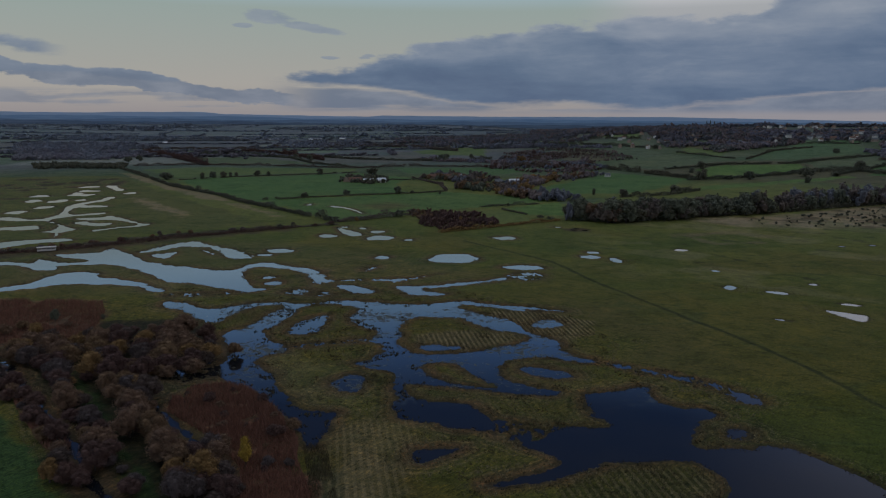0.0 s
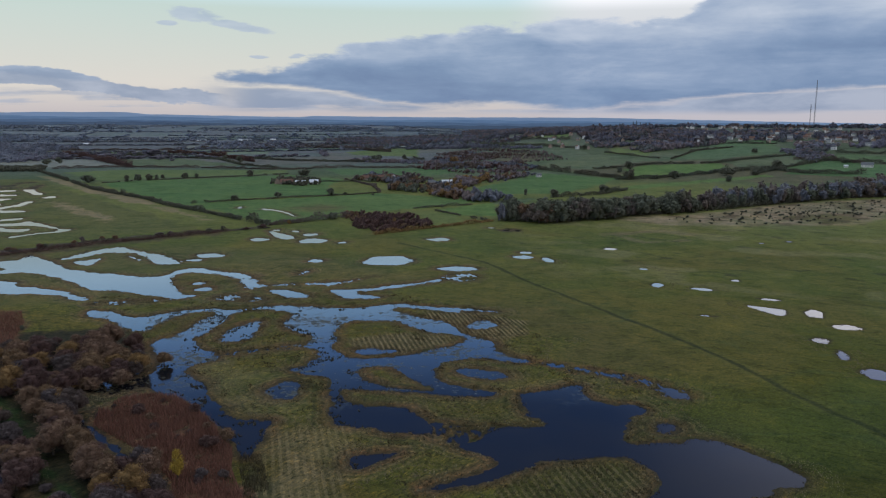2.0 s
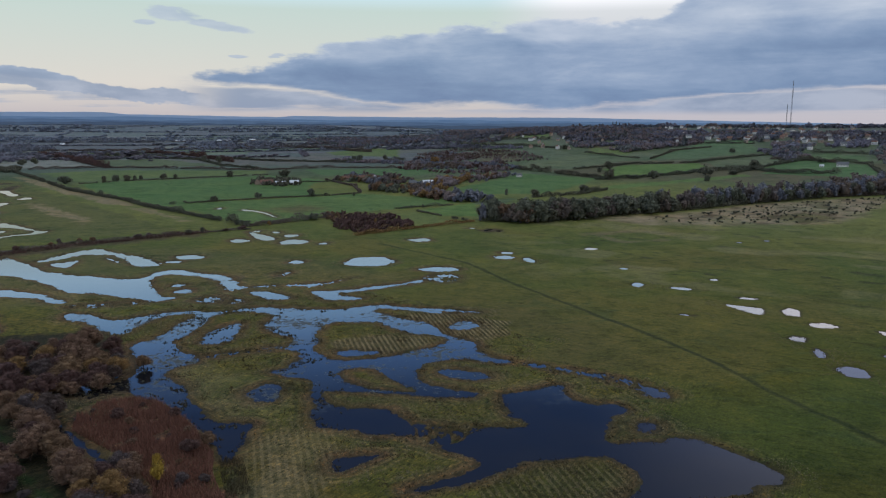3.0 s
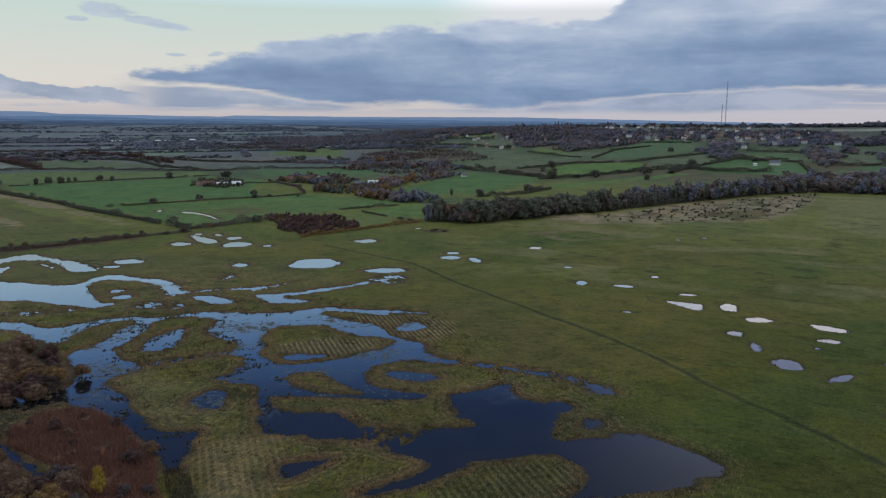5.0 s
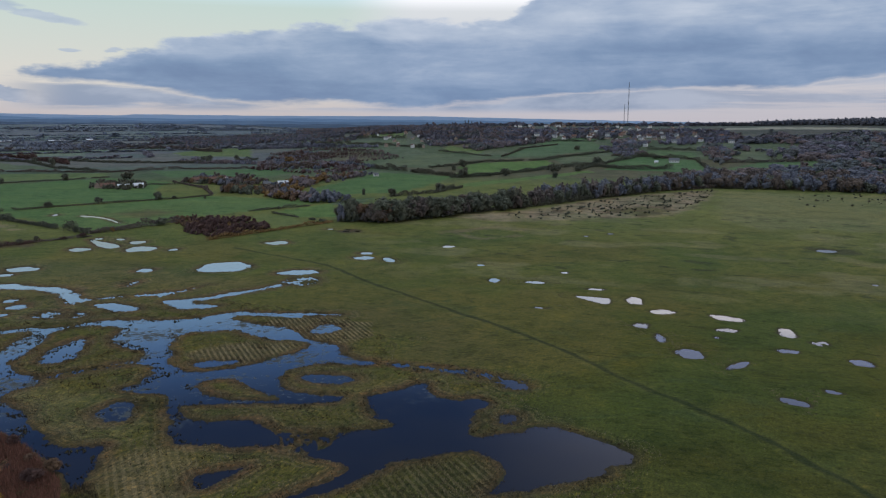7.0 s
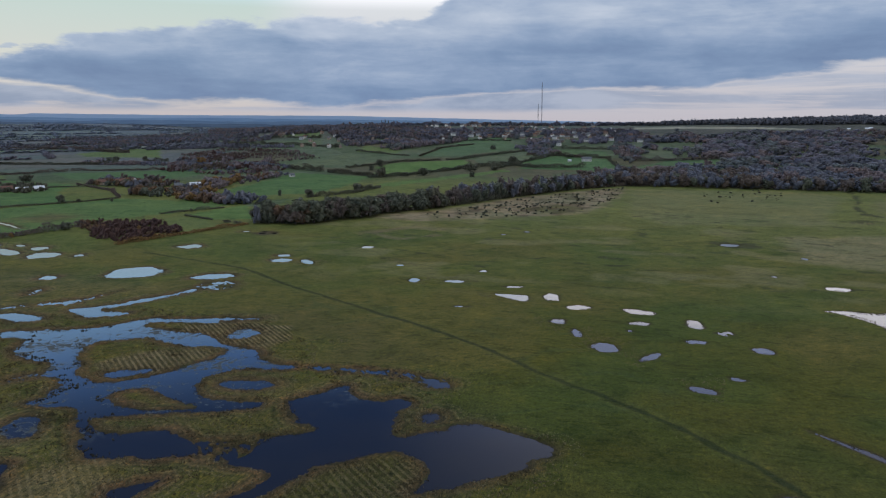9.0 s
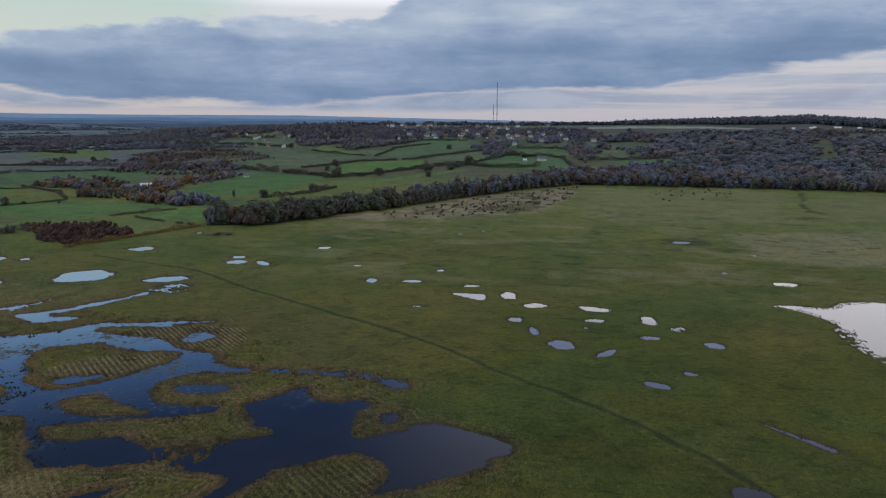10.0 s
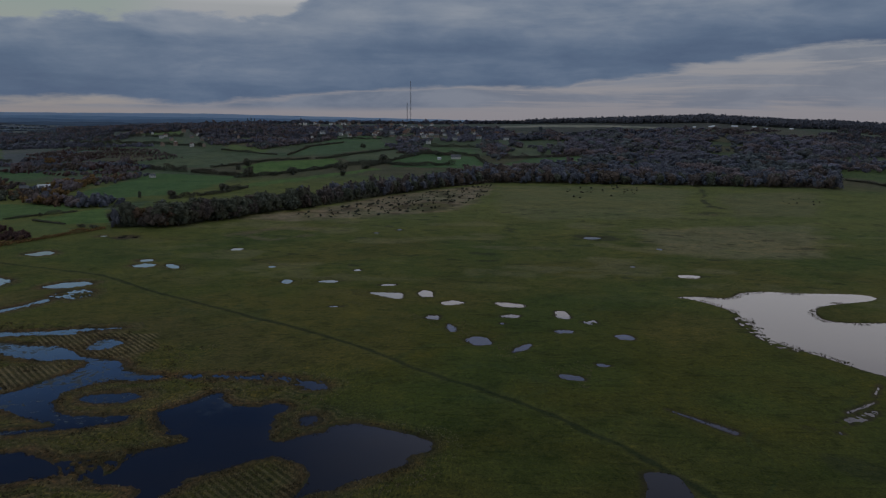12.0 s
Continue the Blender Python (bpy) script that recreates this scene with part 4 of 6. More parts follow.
mown_rows([(39, 165), (60, 166), (62, 160), (61, 153), (53, 137), (23, 139), (26, 157)], 0.36)
mown_rows([(-66, 275), (-47, 270), (-33, 281), (-28, 269), (-43, 262), (-59, 262)], 0.15)
mown_rows([(-8, 213), (17, 210), (39, 202), (40, 193), (25, 191), (10, 197), (-3, 207)], 0.12)
mown_rows([(22, 241), (38, 237), (56, 226), (52, 216), (35, 216), (23, 222)], 0.12)


DRY_BANK = np.array([(197, 612), (231, 621), (295, 643), (389, 703), (488, 744), (576, 762), (516, 693), (436, 609), (368, 561), (300, 562), (230, 568)], float)


PLAIN_TURN, PLAIN_DEEP, PLAIN_LONG = math.radians(7.0), 200.0, 380.0


def dice(*keys):
    """Even random numbers from 0 to 1 for whole arrays of keys."""
    k = np.sin(sum(np.asarray(key, float) * f for key, f in zip(keys, (127.1, 311.7, 74.7)))) * 43758.5453
    return k - np.floor(k)


def plain_cells(x, y):
    """The strip fields of the plain: row, column, and the distance to the nearest boundary."""
    p, q = x * math.cos(PLAIN_TURN) + y * math.sin(PLAIN_TURN), -x * math.sin(PLAIN_TURN) + y * math.cos(PLAIN_TURN)
    q = q - 45 * np.sin(p / 430.0)
    q = (q + 70 * np.sin(q / 150.0)) / PLAIN_DEEP
    row = np.floor(q)
    p = p / PLAIN_LONG + 3.0 * dice(row, 5)
    column = np.floor(p)
    f, g = q - row, p - column
    return row, column, np.minimum(np.minimum(f, 1 - f) * PLAIN_DEEP, np.minimum(g, 1 - g) * PLAIN_LONG)


def blend(colours, colour, amount):
    return colours + (np.array(colour) - colours) * amount[:, None]


MARSH = np.array([(-206, 344), (-154, 326), (-130, 325), (-92, 420), (-43, 418), (7, 377), (40, 333), (63, 284), (62, 242), (80, 232), (98, 212), (87, 191), (84, 176), (100, 154), (91, 135), (-30, 142), (-92, 145)], float)


def roughness(x, y):
    """From 0 on grazed pasture to 1 on the tussocky marsh."""
    d = depth_in(MARSH, x, y, 30.0) + (lattice(x, y, 22.0, 31) - 0.5) * 30
    return sstep(-16, 10, d)


def cover(x, y, wet):
    c = np.tile(np.array(GREEN), (len(x), 1))
    r = np.hypot(x, y)
    # pasture gets paler with distance from the point under the camera
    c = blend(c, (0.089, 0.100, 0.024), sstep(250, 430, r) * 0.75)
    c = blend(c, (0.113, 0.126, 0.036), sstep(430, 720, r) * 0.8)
    # drifts of mellow and of fresh sward
    mellow = lattice(x, y, 60.0, 55) * 0.6 + lattice(x, y, 21.0, 56) * 0.4
    c = blend(c, (0.096, 0.086, 0.022), sstep(0.50, 0.70, mellow) * sstep(700, 480, r) * 0.55)
    c = blend(c, (0.050, 0.076, 0.016), sstep(0.46, 0.30, mellow) * sstep(700, 480, r) * 0.45)
    # browner and darker close to the point under the camera
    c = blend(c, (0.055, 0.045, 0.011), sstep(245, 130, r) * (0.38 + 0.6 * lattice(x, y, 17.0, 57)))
    # far plain: a patchwork of pasture, scrub and stubble, tinted with painted haze
    cell = lattice(x + 40 * lattice(x, y, 180.0, 8), y * 0.55, 95.0, 7)
    far, west = sstep(950, 1150, r), sstep(12, 2, np.degrees(np.arctan2(x, y)))
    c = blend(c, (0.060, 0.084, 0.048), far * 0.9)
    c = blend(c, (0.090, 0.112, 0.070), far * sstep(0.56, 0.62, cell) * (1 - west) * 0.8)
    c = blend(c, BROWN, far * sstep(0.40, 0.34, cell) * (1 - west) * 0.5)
    # greyer and bluer with range, haze painted on the far slope
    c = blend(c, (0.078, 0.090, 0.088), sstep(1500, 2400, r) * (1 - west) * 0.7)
    row, column, rim = plain_cells(x, y)
    pick = dice(row, column)
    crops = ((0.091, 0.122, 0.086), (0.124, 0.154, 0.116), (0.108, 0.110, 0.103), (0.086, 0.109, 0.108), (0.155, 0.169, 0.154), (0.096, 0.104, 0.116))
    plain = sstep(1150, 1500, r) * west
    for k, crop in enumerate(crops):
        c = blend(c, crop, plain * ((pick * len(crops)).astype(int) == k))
    # strips turn bluer with range: haze laid over the crop colours
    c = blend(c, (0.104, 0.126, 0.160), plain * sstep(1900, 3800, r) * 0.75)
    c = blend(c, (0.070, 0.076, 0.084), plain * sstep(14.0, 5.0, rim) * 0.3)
    wild = (lattice(x, y, 14.0, 9) - 0.5) * 1.6 + (lattice(x, y, 4.0, 10) - 0.5) * 1.0
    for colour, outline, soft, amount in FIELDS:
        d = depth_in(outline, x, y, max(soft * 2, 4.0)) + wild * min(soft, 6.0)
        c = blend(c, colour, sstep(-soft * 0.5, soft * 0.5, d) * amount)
    # the dry bank: straw broken by green sward and brown heather
    bank = sstep(-10, 8, depth_in(DRY_BANK, x, y, 14.0))
    c = blend(c, (0.078, 0.082, 0.030), bank * sstep(0.50, 0.62, 0.6 * lattice(x, y, 34.0, 41) + 0.4 * lattice(x, y, 11.0, 42)) * 0.55)
    c = blend(c, (0.070, 0.052, 0.030), bank * sstep(0.62, 0.74, lattice(x, y, 8.0, 43)) * 0.7)
    c = blend(c, (0.230, 0.195, 0.125), bank * sstep(0.60, 0.72, lattice(x * 0.7, y, 15.0, 44)) * 0.6)
    cut = np.zeros(len(x))
    for outline, amount in MOWN:
        d = depth_in(outline, x, y, 6.0) + wild * 1.5
        cut = np.maximum(cut, sstep(-1.0, 3.0, d) * amount)
    # fresh green crowns of the islands, away from the muddy rim
    crown = sstep(-2.6, -5.5, wet) * roughness(x, y) * sstep(420, 330, r) * np.maximum(sstep(-4, 4, x + 75 - (258 - y) * 0.68), sstep(290, 310, y)) * (1 - np.minimum(cut * 1.3, 1))
    c = blend(c, (0.070, 0.080, 0.017), crown * (0.25 + 0.75 * lattice(x, y, 10.0, 61)) * 0.75)
    # long mown swathes that follow the banks
    inner = sstep(-7.8, -6.6, wet) * (1 - sstep(70, 120, x)) * (1 - np.minimum(cut * 1.6, 1))
    c = blend(c, (0.096, 0.060, 0.032), sstep(-5.8, -1.6, wet) * (1 - sstep(70, 120, x)) * (0.40 + 0.60 * lattice(x, y, 9.0, 12)))
    rows = 0.5 + 0.5 * np.sin(wet * 2.9 + 2.0 * lattice(x, y, 12.0, 13))
    c = blend(c, STRAWY, inner * sstep(0.55, 0.95, rows) * sstep(-1.6, -3.0, wet) * sstep(0.20, 0.5, lattice(x, y, 30.0, 14)) * sstep(0.10, 0.45, lattice(x, y, 6.0, 45)) * 0.34)
    c = blend(c, DARK, inner * sstep(0.40, 0.05, rows) * sstep(0.20, 0.5, lattice(x, y, 30.0, 14)) * 0.5)
    c = blend(c, MUD, sstep(-2.0, -0.2, wet) * (0.55 + 0.45 * lattice(x, y, 5.0, 46)))
    # faint wheel marks and rills over the pasture
    rill = np.abs(lattice(x, y * 2.2, 46.0, 15) - 0.5) + 0.03 * lattice(x, y, 6.0, 16)
    c = blend(c, (0.040, 0.060, 0.020), sstep(0.035, 0.0, rill) * 0.5)
    # short dark dashes strewn over the drier pasture, turned to lie level in the camera's view
    u, v = x * 0.80 - y * 0.60, x * 0.60 + y * 0.80
    strewn = sstep(330, 420, r) * sstep(760, 660, r) * sstep(60, 160, x)
    dark_dash = lattice(u, v * 3.6, 15.0, 51) * 0.75 + lattice(u, v * 2.5, 6.0, 52) * 0.25
    c = blend(c, (0.034, 0.038, 0.016), strewn * sstep(0.76, 0.84, dark_dash) * 0.75)
    pale = lattice(u, v * 2.2, 38.0, 53) * 0.7 + lattice(u, v, 11.0, 54) * 0.3
    c = blend(c, (0.150, 0.140, 0.066), strewn * sstep(0.58, 0.74, pale) * 0.55)
    # the ditch across the meadow
    sway = x + 3.4 * (lattice(x, y, 34.0, 18) - 0.5) + 1.2 * (lattice(x, y, 9.0, 19) - 0.5)
    near_track = np.full(len(x), 99.0)
    for (ax, ay), (bx, by) in zip(TRACK, TRACK[1:]):
        t = np.clip(((sway - ax) * (bx - ax) + (y - ay) * (by - ay)) / ((bx - ax) ** 2 + (by - ay) ** 2), 0, 1)
        near_track = np.minimum(near_track, np.hypot(sway - ax - t * (bx - ax), y - ay - t * (by - ay)))
    c = blend(c, (0.098, 0.100, 0.030), sstep(5.0, 2.6, near_track) * lattice(x, y, 13.0, 20) * 0.5)
    c = blend(c, (0.026, 0.034, 0.012), sstep(2.3, 0.8, near_track + 0.8 * lattice(x, y, 5.0, 17)) * (0.72 + 0.28 * lattice(x, y, 24.0, 58)))
    rows = np.where(wet > -0.8, 0, cut)
    return np.concatenate([c, rows[:, None]], 1)


# ---------------------------------------------------------------- ground: one sheet, finest where the land is near and in view


def mesh_from(name, verts, quads, mat, smooth=False):
    me = bpy.data.meshes.new(name)
    verts, quads = np.asarray(verts, np.float32), np.asarray(quads, np.int32)
    k = quads.shape[1]
    me.vertices.add(len(verts))
    me.vertices.foreach_set("co", verts.ravel())
    me.loops.add(quads.size)
    me.loops.foreach_set("vertex_index", quads.ravel())
    me.polygons.add(len(quads))
    me.polygons.foreach_set("loop_start", np.arange(0, quads.size, k, dtype=np.int32))
    me.polygons.foreach_set("use_smooth", np.full(len(quads), smooth))
    me.materials.append(mat)
    me.update(calc_edges=True)
    return me


def build_ground():
    dips = np.concatenate([[70, 55, 42, 34], np.arange(29.0, 4.2, -0.060), np.arange(4.2, 0.93, -0.025)])
    radii = np.concatenate([[0.02], EYE / np.tan(np.radians(dips))])
    turn = np.concatenate([np.arange(-180, -35, 5.0), np.arange(-35, 69, 0.085), np.arange(69, 180, 5.0)])
    a, r = np.meshgrid(np.radians(turn), radii)
    x, y = (r * np.sin(a)).ravel(), (r * np.cos(a)).ravel()
    z = hill(x, y) + LAND
    near = np.nonzero((r.ravel() < 1300) & (r.ravel() > 60))[0]
    wet = np.full(x.shape, -8.0)
    wet[near] = wetness(x[near], y[near])
    lumps = (lattice(x, y, 7.0, 5) - 0.5) * 0.16 + (lattice(x, y, 1.7, 6) - 0.5) * 0.12
    z = np.where(wet > -7.9, np.where(wet > 0, -0.10 - 0.12 * np.minimum(wet, 4), 0.04 + (z - 0.04 + lumps) * sstep(0, 3.0, -wet)), z + lumps)
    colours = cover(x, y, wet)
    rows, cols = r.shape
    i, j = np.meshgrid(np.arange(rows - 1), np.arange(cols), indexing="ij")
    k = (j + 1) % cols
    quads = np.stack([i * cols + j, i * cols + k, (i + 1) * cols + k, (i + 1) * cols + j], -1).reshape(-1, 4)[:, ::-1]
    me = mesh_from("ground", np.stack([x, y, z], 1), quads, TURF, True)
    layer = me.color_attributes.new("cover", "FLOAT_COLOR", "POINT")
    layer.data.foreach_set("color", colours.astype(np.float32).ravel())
    rough = me.attributes.new("rough", "FLOAT", "POINT")
    rough.data.foreach_set("value", roughness(x, y).astype(np.float32))
    return tagged(new("ground", me), "flat green wet meadow with sedge, mud banks and hedged fields", "ground", kind="structure")


def build_water():
    def sheet(name, x0, y0, x1, y1, label):
        me = mesh_from(name, [(x0, y0, 0), (x1, y0, 0), (x1, y1, 0), (x0, y1, 0)], [(0, 1, 2, 3)], WATER)
        tagged(new(name, me), label, "water", kind="structure")

    sheet("water", -420, 60, 420, 900, "still shallow floodwater in channels and pools reflecting the evening sky")


build_water()
GROUND = build_ground()


# ---------------------------------------------------------------- plants
def shards(centres, size, rng, up=0.0):
    """Small bent leaf clumps, one triangle each, strewn at the centres."""
    n = len(centres)
    a, b = rng.normal(size=(n, 3)), rng.normal(size=(n, 3))
    a[:, 2] *= 1 - up
    b[:, 2] *= 1 - up
    a /= np.linalg.norm(a, axis=1)[:, None] + 1e-6
    b /= np.linalg.norm(b, axis=1)[:, None] + 1e-6
    s = (size * rng.uniform(0.6, 1.4, n))[:, None]
    return np.stack([centres - a * s * 0.6, centres + a * s * 0.6, centres + b * s], 1).reshape(-1, 3)


def lobes_of(count, rng, low, spire):
    """Centres and radii of the lobes of a rounded crown of unit width and height."""
    out = []
    for i in range(count):
        u = rng.uniform(-0.75, 1.0) if i else 0.0
        a, d = i * 2.4 + rng.uniform(-0.5, 0.5), math.sqrt(max(0.0, 1 - u * u)) * rng.uniform(0.55, 0.95) if i else 0.0
        size = rng.uniform(0.15, 0.23) if i else 0.30
        mid = low + (1 - low) * 0.52
        thin = (1 - spire) * (1 - spire * max(u, 0) * 0.8)
        out.append((np.array([d * math.cos(a) * 0.33 * thin, d * math.sin(a) * 0.33 * thin, mid + u * (1 - low) * 0.33]), size * (1 - 0.4 * spire)))
    return out


def dome(n, lobes, rng, low=0.1, spire=0.0, fuzz=0.12):
    """Leaf points over the lobes, thicker on the upper side."""
    out, k = [], max(1, n // lobes)
    for c, size in lobes_of(lobes, rng, low, spire):
        p = rng.normal(size=(k, 3))
        p /= np.linalg.norm(p, axis=1)[:, None]
        p[:, 2] = np.where(p[:, 2] < -0.5, -p[:, 2], p[:, 2])
        out.append(c + p * rng.uniform(0.86 - fuzz, 1.0 + fuzz, k)[:, None] * (size, size, size * 0.9))
    return np.concatenate(out)


def cores(lobes, rng, low, spire, sides=7, shrink=0.78):
    """The dense inner twigs of each lobe, an uneven closed lump."""
    verts, faces = [], []
    for c, size in lobes_of(lobes, rng, low, spire):
        k = len(verts)
        for ring in range(1, 4):
            f = ring * math.pi / 4
            for j in range(sides):
                a, r = j * math.tau / sides + ring, size * shrink * rng.uniform(0.78, 1.06)
                verts.append(c + np.array([r * math.sin(f) * math.cos(a), r * math.sin(f) * math.sin(a), r * 0.9 * math.cos(f)]))
        verts += [c + (0, 0, size * 0.85), c - (0, 0, size * 0.8)]
        for j in range(sides):
            m = (j + 1) % sides
            faces.append((k + 3 * sides, k + j, k + m))
            faces.append((k + 3 * sides + 1, k + 2 * sides + m, k + 2 * sides + j))
            for ring in (0, 1):
                a, b = k + ring * sides, k + (ring + 1) * sides
                faces += [(a + j, b + j, b + m), (a + j, b + m, a + m)]
    return np.array(verts), np.array(faces)


def crown_mesh(name, n, lobes, size, mat, seed, low=0.1, spire=0.0, fuzz=0.12, shrink=0.78):
    v = shards(dome(n, lobes, np.random.RandomState(seed), low, spire, fuzz), size, np.random.RandomState(seed + 1))
    w, f = cores(lobes, np.random.RandomState(seed), low, spire, 5, shrink)
    return mesh_from(name, np.concatenate([v, w]), np.concatenate([np.arange(len(v)).reshape(-1, 3), f + len(v)]), mat, True)


def tube(path, radii, sides=5):
    """A tapered limb along a path: vertices and triangles."""
    v, f = [], []
    for p, r in zip(path, radii):
        v += [(p[0] + r * math.cos(k * math.tau / sides), p[1] + r * math.sin(k * math.tau / sides), p[2]) for k in range(sides)]
    for i in range(len(path) - 1):
        for k in range(sides):
            a, b = i * sides + k, i * sides + (k + 1) % sides
            f += [(a, b, b + sides), (a, b + sides, a + sides)]
    return v, f


def trunk_mesh(name, seed, thick=0.03, low=0.1):
    rng = random.Random(seed)
    verts, faces = [], []

    def add(path, radii):
        v, f = tube(path, radii)
        faces.extend([tuple(len(verts) + k for k in t) for t in f])
        verts.extend(v)

    add([(0, 0, -0.02), (0.01, 0, 0.25), (0, 0.01, 0.55), (0, 0, 0.85)], [thick * 1.3, thick, thick * 0.7, thick * 0.2])
    for i in range(6):
        a, z = i * 1.05 + rng.uniform(0, 0.6), 0.14 + low + 0.08 * i
        c, s = math.cos(a), math.sin(a)
        add([(0, 0, z), (0.15 * c, 0.15 * s, z + 0.10), (0.32 * c, 0.32 * s, z + 0.22)], [thick * 0.5, thick * 0.35, thick * 0.1])
    return mesh_from(name, verts, faces, BARK)


OAK_TRUNKS = [trunk_mesh("oak_trunk", s) for s in (1, 2, 3)]
BUSH_TRUNKS = [trunk_mesh("bush_stem", s, 0.02, 0.0) for s in (4, 5)]
CROWNS = {}
for mat in (OLIVE_LEAF, GREY_TWIG, RUST_LEAF, AMBER_LEAF, PLUM_TWIG):
    CROWNS[mat.name] = [crown_mesh("tree_crown", 800, 14, 0.05, mat, s) for s in (11, 12, 13)]
BUSH_CROWNS = {}
for mat in (OLIVE_LEAF, GREY_TWIG, RUST_LEAF, AMBER_LEAF, PLUM_TWIG, DARK_TWIG):
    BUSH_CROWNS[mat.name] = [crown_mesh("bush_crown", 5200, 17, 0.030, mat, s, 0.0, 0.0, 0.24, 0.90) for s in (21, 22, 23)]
GOLD_CROWN = crown_mesh("poplar_crown", 2600, 16, 0.035, GOLD_LEAF, 31, 0.02, 0.25)
FIR_CROWN = crown_mesh("fir_crown", 500, 10, 0.07, OLIVE_LEAF, 33, 0.05, 0.7)
PLANTED = random.Random(5)


def plant(name, x, y, tall, wide, trunk, crown, label, category, group, sunk=0.0):
    """One tree or bush: an Empty at its foot that carries trunk and crown."""
    z = float(hill(np.array([x]), np.array([y]))[0]) + (LAND if math.hypot(x, y) < 1000 else 0) - 0.15 - sunk * tall
    root = tagged(new(name), label, category, group)
    root.matrix_basis = Matrix.LocRotScale((x, y, z), Euler((0, 0, PLANTED.uniform(0, 6.28))), (wide, wide * PLANTED.uniform(0.85, 1.15), tall))
    for part_name, me in (("trunk", trunk), ("crown", crown)):
        new(part_name, me).parent = root
    return root


def oak(x, y, tall, wide):
    plant("tree", x, y, max(tall, 4) * 1.2, wide, PLANTED.choice(OAK_TRUNKS), PLANTED.choice(CROWNS["olive_leaf"]), "dark olive broadleaf tree with a rounded crown at a field edge", "tree", "field trees", 0.17)


def amber_tree(x, y, tall, wide):
    crowns = CROWNS if math.hypot(x, y) > 350 else BUSH_CROWNS
    plant("tree", x, y, tall, wide, PLANTED.choice(OAK_TRUNKS), PLANTED.choice(crowns["amber_leaf"]), "amber autumn tree with thinning leaves", "tree", "autumn trees")


def gold_tree(x, y, tall, wide):
    plant("poplar", x, y, tall, wide, OAK_TRUNKS[0], GOLD_CROWN, "slender bright yellow autumn poplar among reeds", "tree", "")


def willow(x, y, tall, wide):
    plant("willow_bush", x, y, tall, wide, BUSH_TRUNKS[0], BUSH_CROWNS["rust_leaf"][0], "brown leafless willow bush at the water's edge", "bush", "waterside bushes")


def sallow(x, y, tall, wide):
    plant("sallow_bush", x, y, tall, wide, BUSH_TRUNKS[1], BUSH_CROWNS["olive_leaf"][1], "pale olive sallow bush standing in brown reeds", "bush", "waterside bushes")


def fir(x, y, tall, wide):
    plant("fir_tree", x, y, tall, wide, OAK_TRUNKS[1], FIR_CROWN, "tall dark conifer on the village ridge", "tree", "conifers")


def inside(outline, count, seed):
    """Random points inside an outline."""
    p = np.array(outline, float)
    rng = np.random.RandomState(seed)
    lo, hi = p.min(0), p.max(0)
    q = lo + rng.uniform(size=(count, 2)) * (hi - lo)
    return q[depth_in(p, q[:, 0], q[:, 1], 3.0) > 0]


def spread(outline, spacing, seed):
    """Points inside an outline on a jittered grid."""
    p = np.array(outline, float)
    rng = np.random.RandomState(seed)
    lo, hi = p.min(0), p.max(0)
    gx, gy = np.meshgrid(np.arange(lo[0], hi[0], spacing), np.arange(lo[1], hi[1], spacing))
    q = np.stack([gx.ravel(), gy.ravel()], 1) + rng.uniform(-0.45, 0.45, (gx.size, 2)) * spacing
    return q[depth_in(p, q[:, 0], q[:, 1], 3.0) > 0]


# crowns of woodland trees: full, fewer and fewest clumps with growing distance
FAR_LEAVES = [[dome(n, lobes, np.random.RandomState(40 + k), 0.0, 0.0, 0.26) for k in range(6)] for n, lobes in ((110, 7), (48, 4), (20, 3))]
FAR_CORES = [[cores(lobes, np.random.RandomState(40 + k), 0.0, 0.0, sides, shrink) for k in range(6)] for lobes, sides, shrink in ((7, 4, 0.84), (4, 4, 1.0), (3, 3, 1.15))]


def wood(mat, outline, spacing, tall, name="woodland", label="dense leafless autumn woodland on the far land"):
    """A wood too dense to count: crowns joined in one mesh."""
    grove(mat, spread(outline, spacing * 0.72, int(abs(outline[0][0] + outline[1][1])) % 9973), spacing, tall, name, label)


# village houses placed to fit the camera's view, trees cleared along each line of sight
SEEN_HOUSES = ((883, 1646), (991, 1810), (963, 1638), (1123, 1817), (961, 1545), (989, 1532), (1090, 1595), (983, 1445), (1143, 1597), (885, 1404), (845, 1715), (850, 1663), (1049, 1443), (1080, 1379), (1059, 1776), (949, 1678),
           (812, 1690), (905, 1600), (1012, 1592), (1030, 1560), (940, 1740), (1105, 1680), (790, 1745), (1000, 1690))


def in_sightlines(x, y):
    hit = np.zeros(len(x), bool)
    for gx, gy in SEEN_HOUSES:
        r = math.hypot(gx, gy)
        along, off = ((gx - x) * gx + (gy - y) * gy) / r, ((gx - x) * gy - (gy - y) * gx) / r
        # no trees in a strip 120 m long from the house towards the camera
        hit |= (np.abs(off) < 9.0) & (along > -10.0) & (along < 120.0)
    return hit


def mixed_wood(mats, outline, spacing, tall, gap, label="mixed grey, green and rusty autumn woodland on the far slope", stretch=1.0):
    """A far wood of several kinds of tree in drifts, with glades where gap is more than nought."""
    seed = int(abs(outline[0][0] + outline[1][1])) % 9973
    q = spread(outline, spacing * 0.72, seed)
    x, y = q[:, 0], q[:, 1]
    open_ground = lattice(x, y, spacing * 5.0, 35) * 0.7 + lattice(x, y, spacing * 2.0, 36) * 0.3 - in_sightlines(x, y)
    rng = np.random.RandomState(seed)
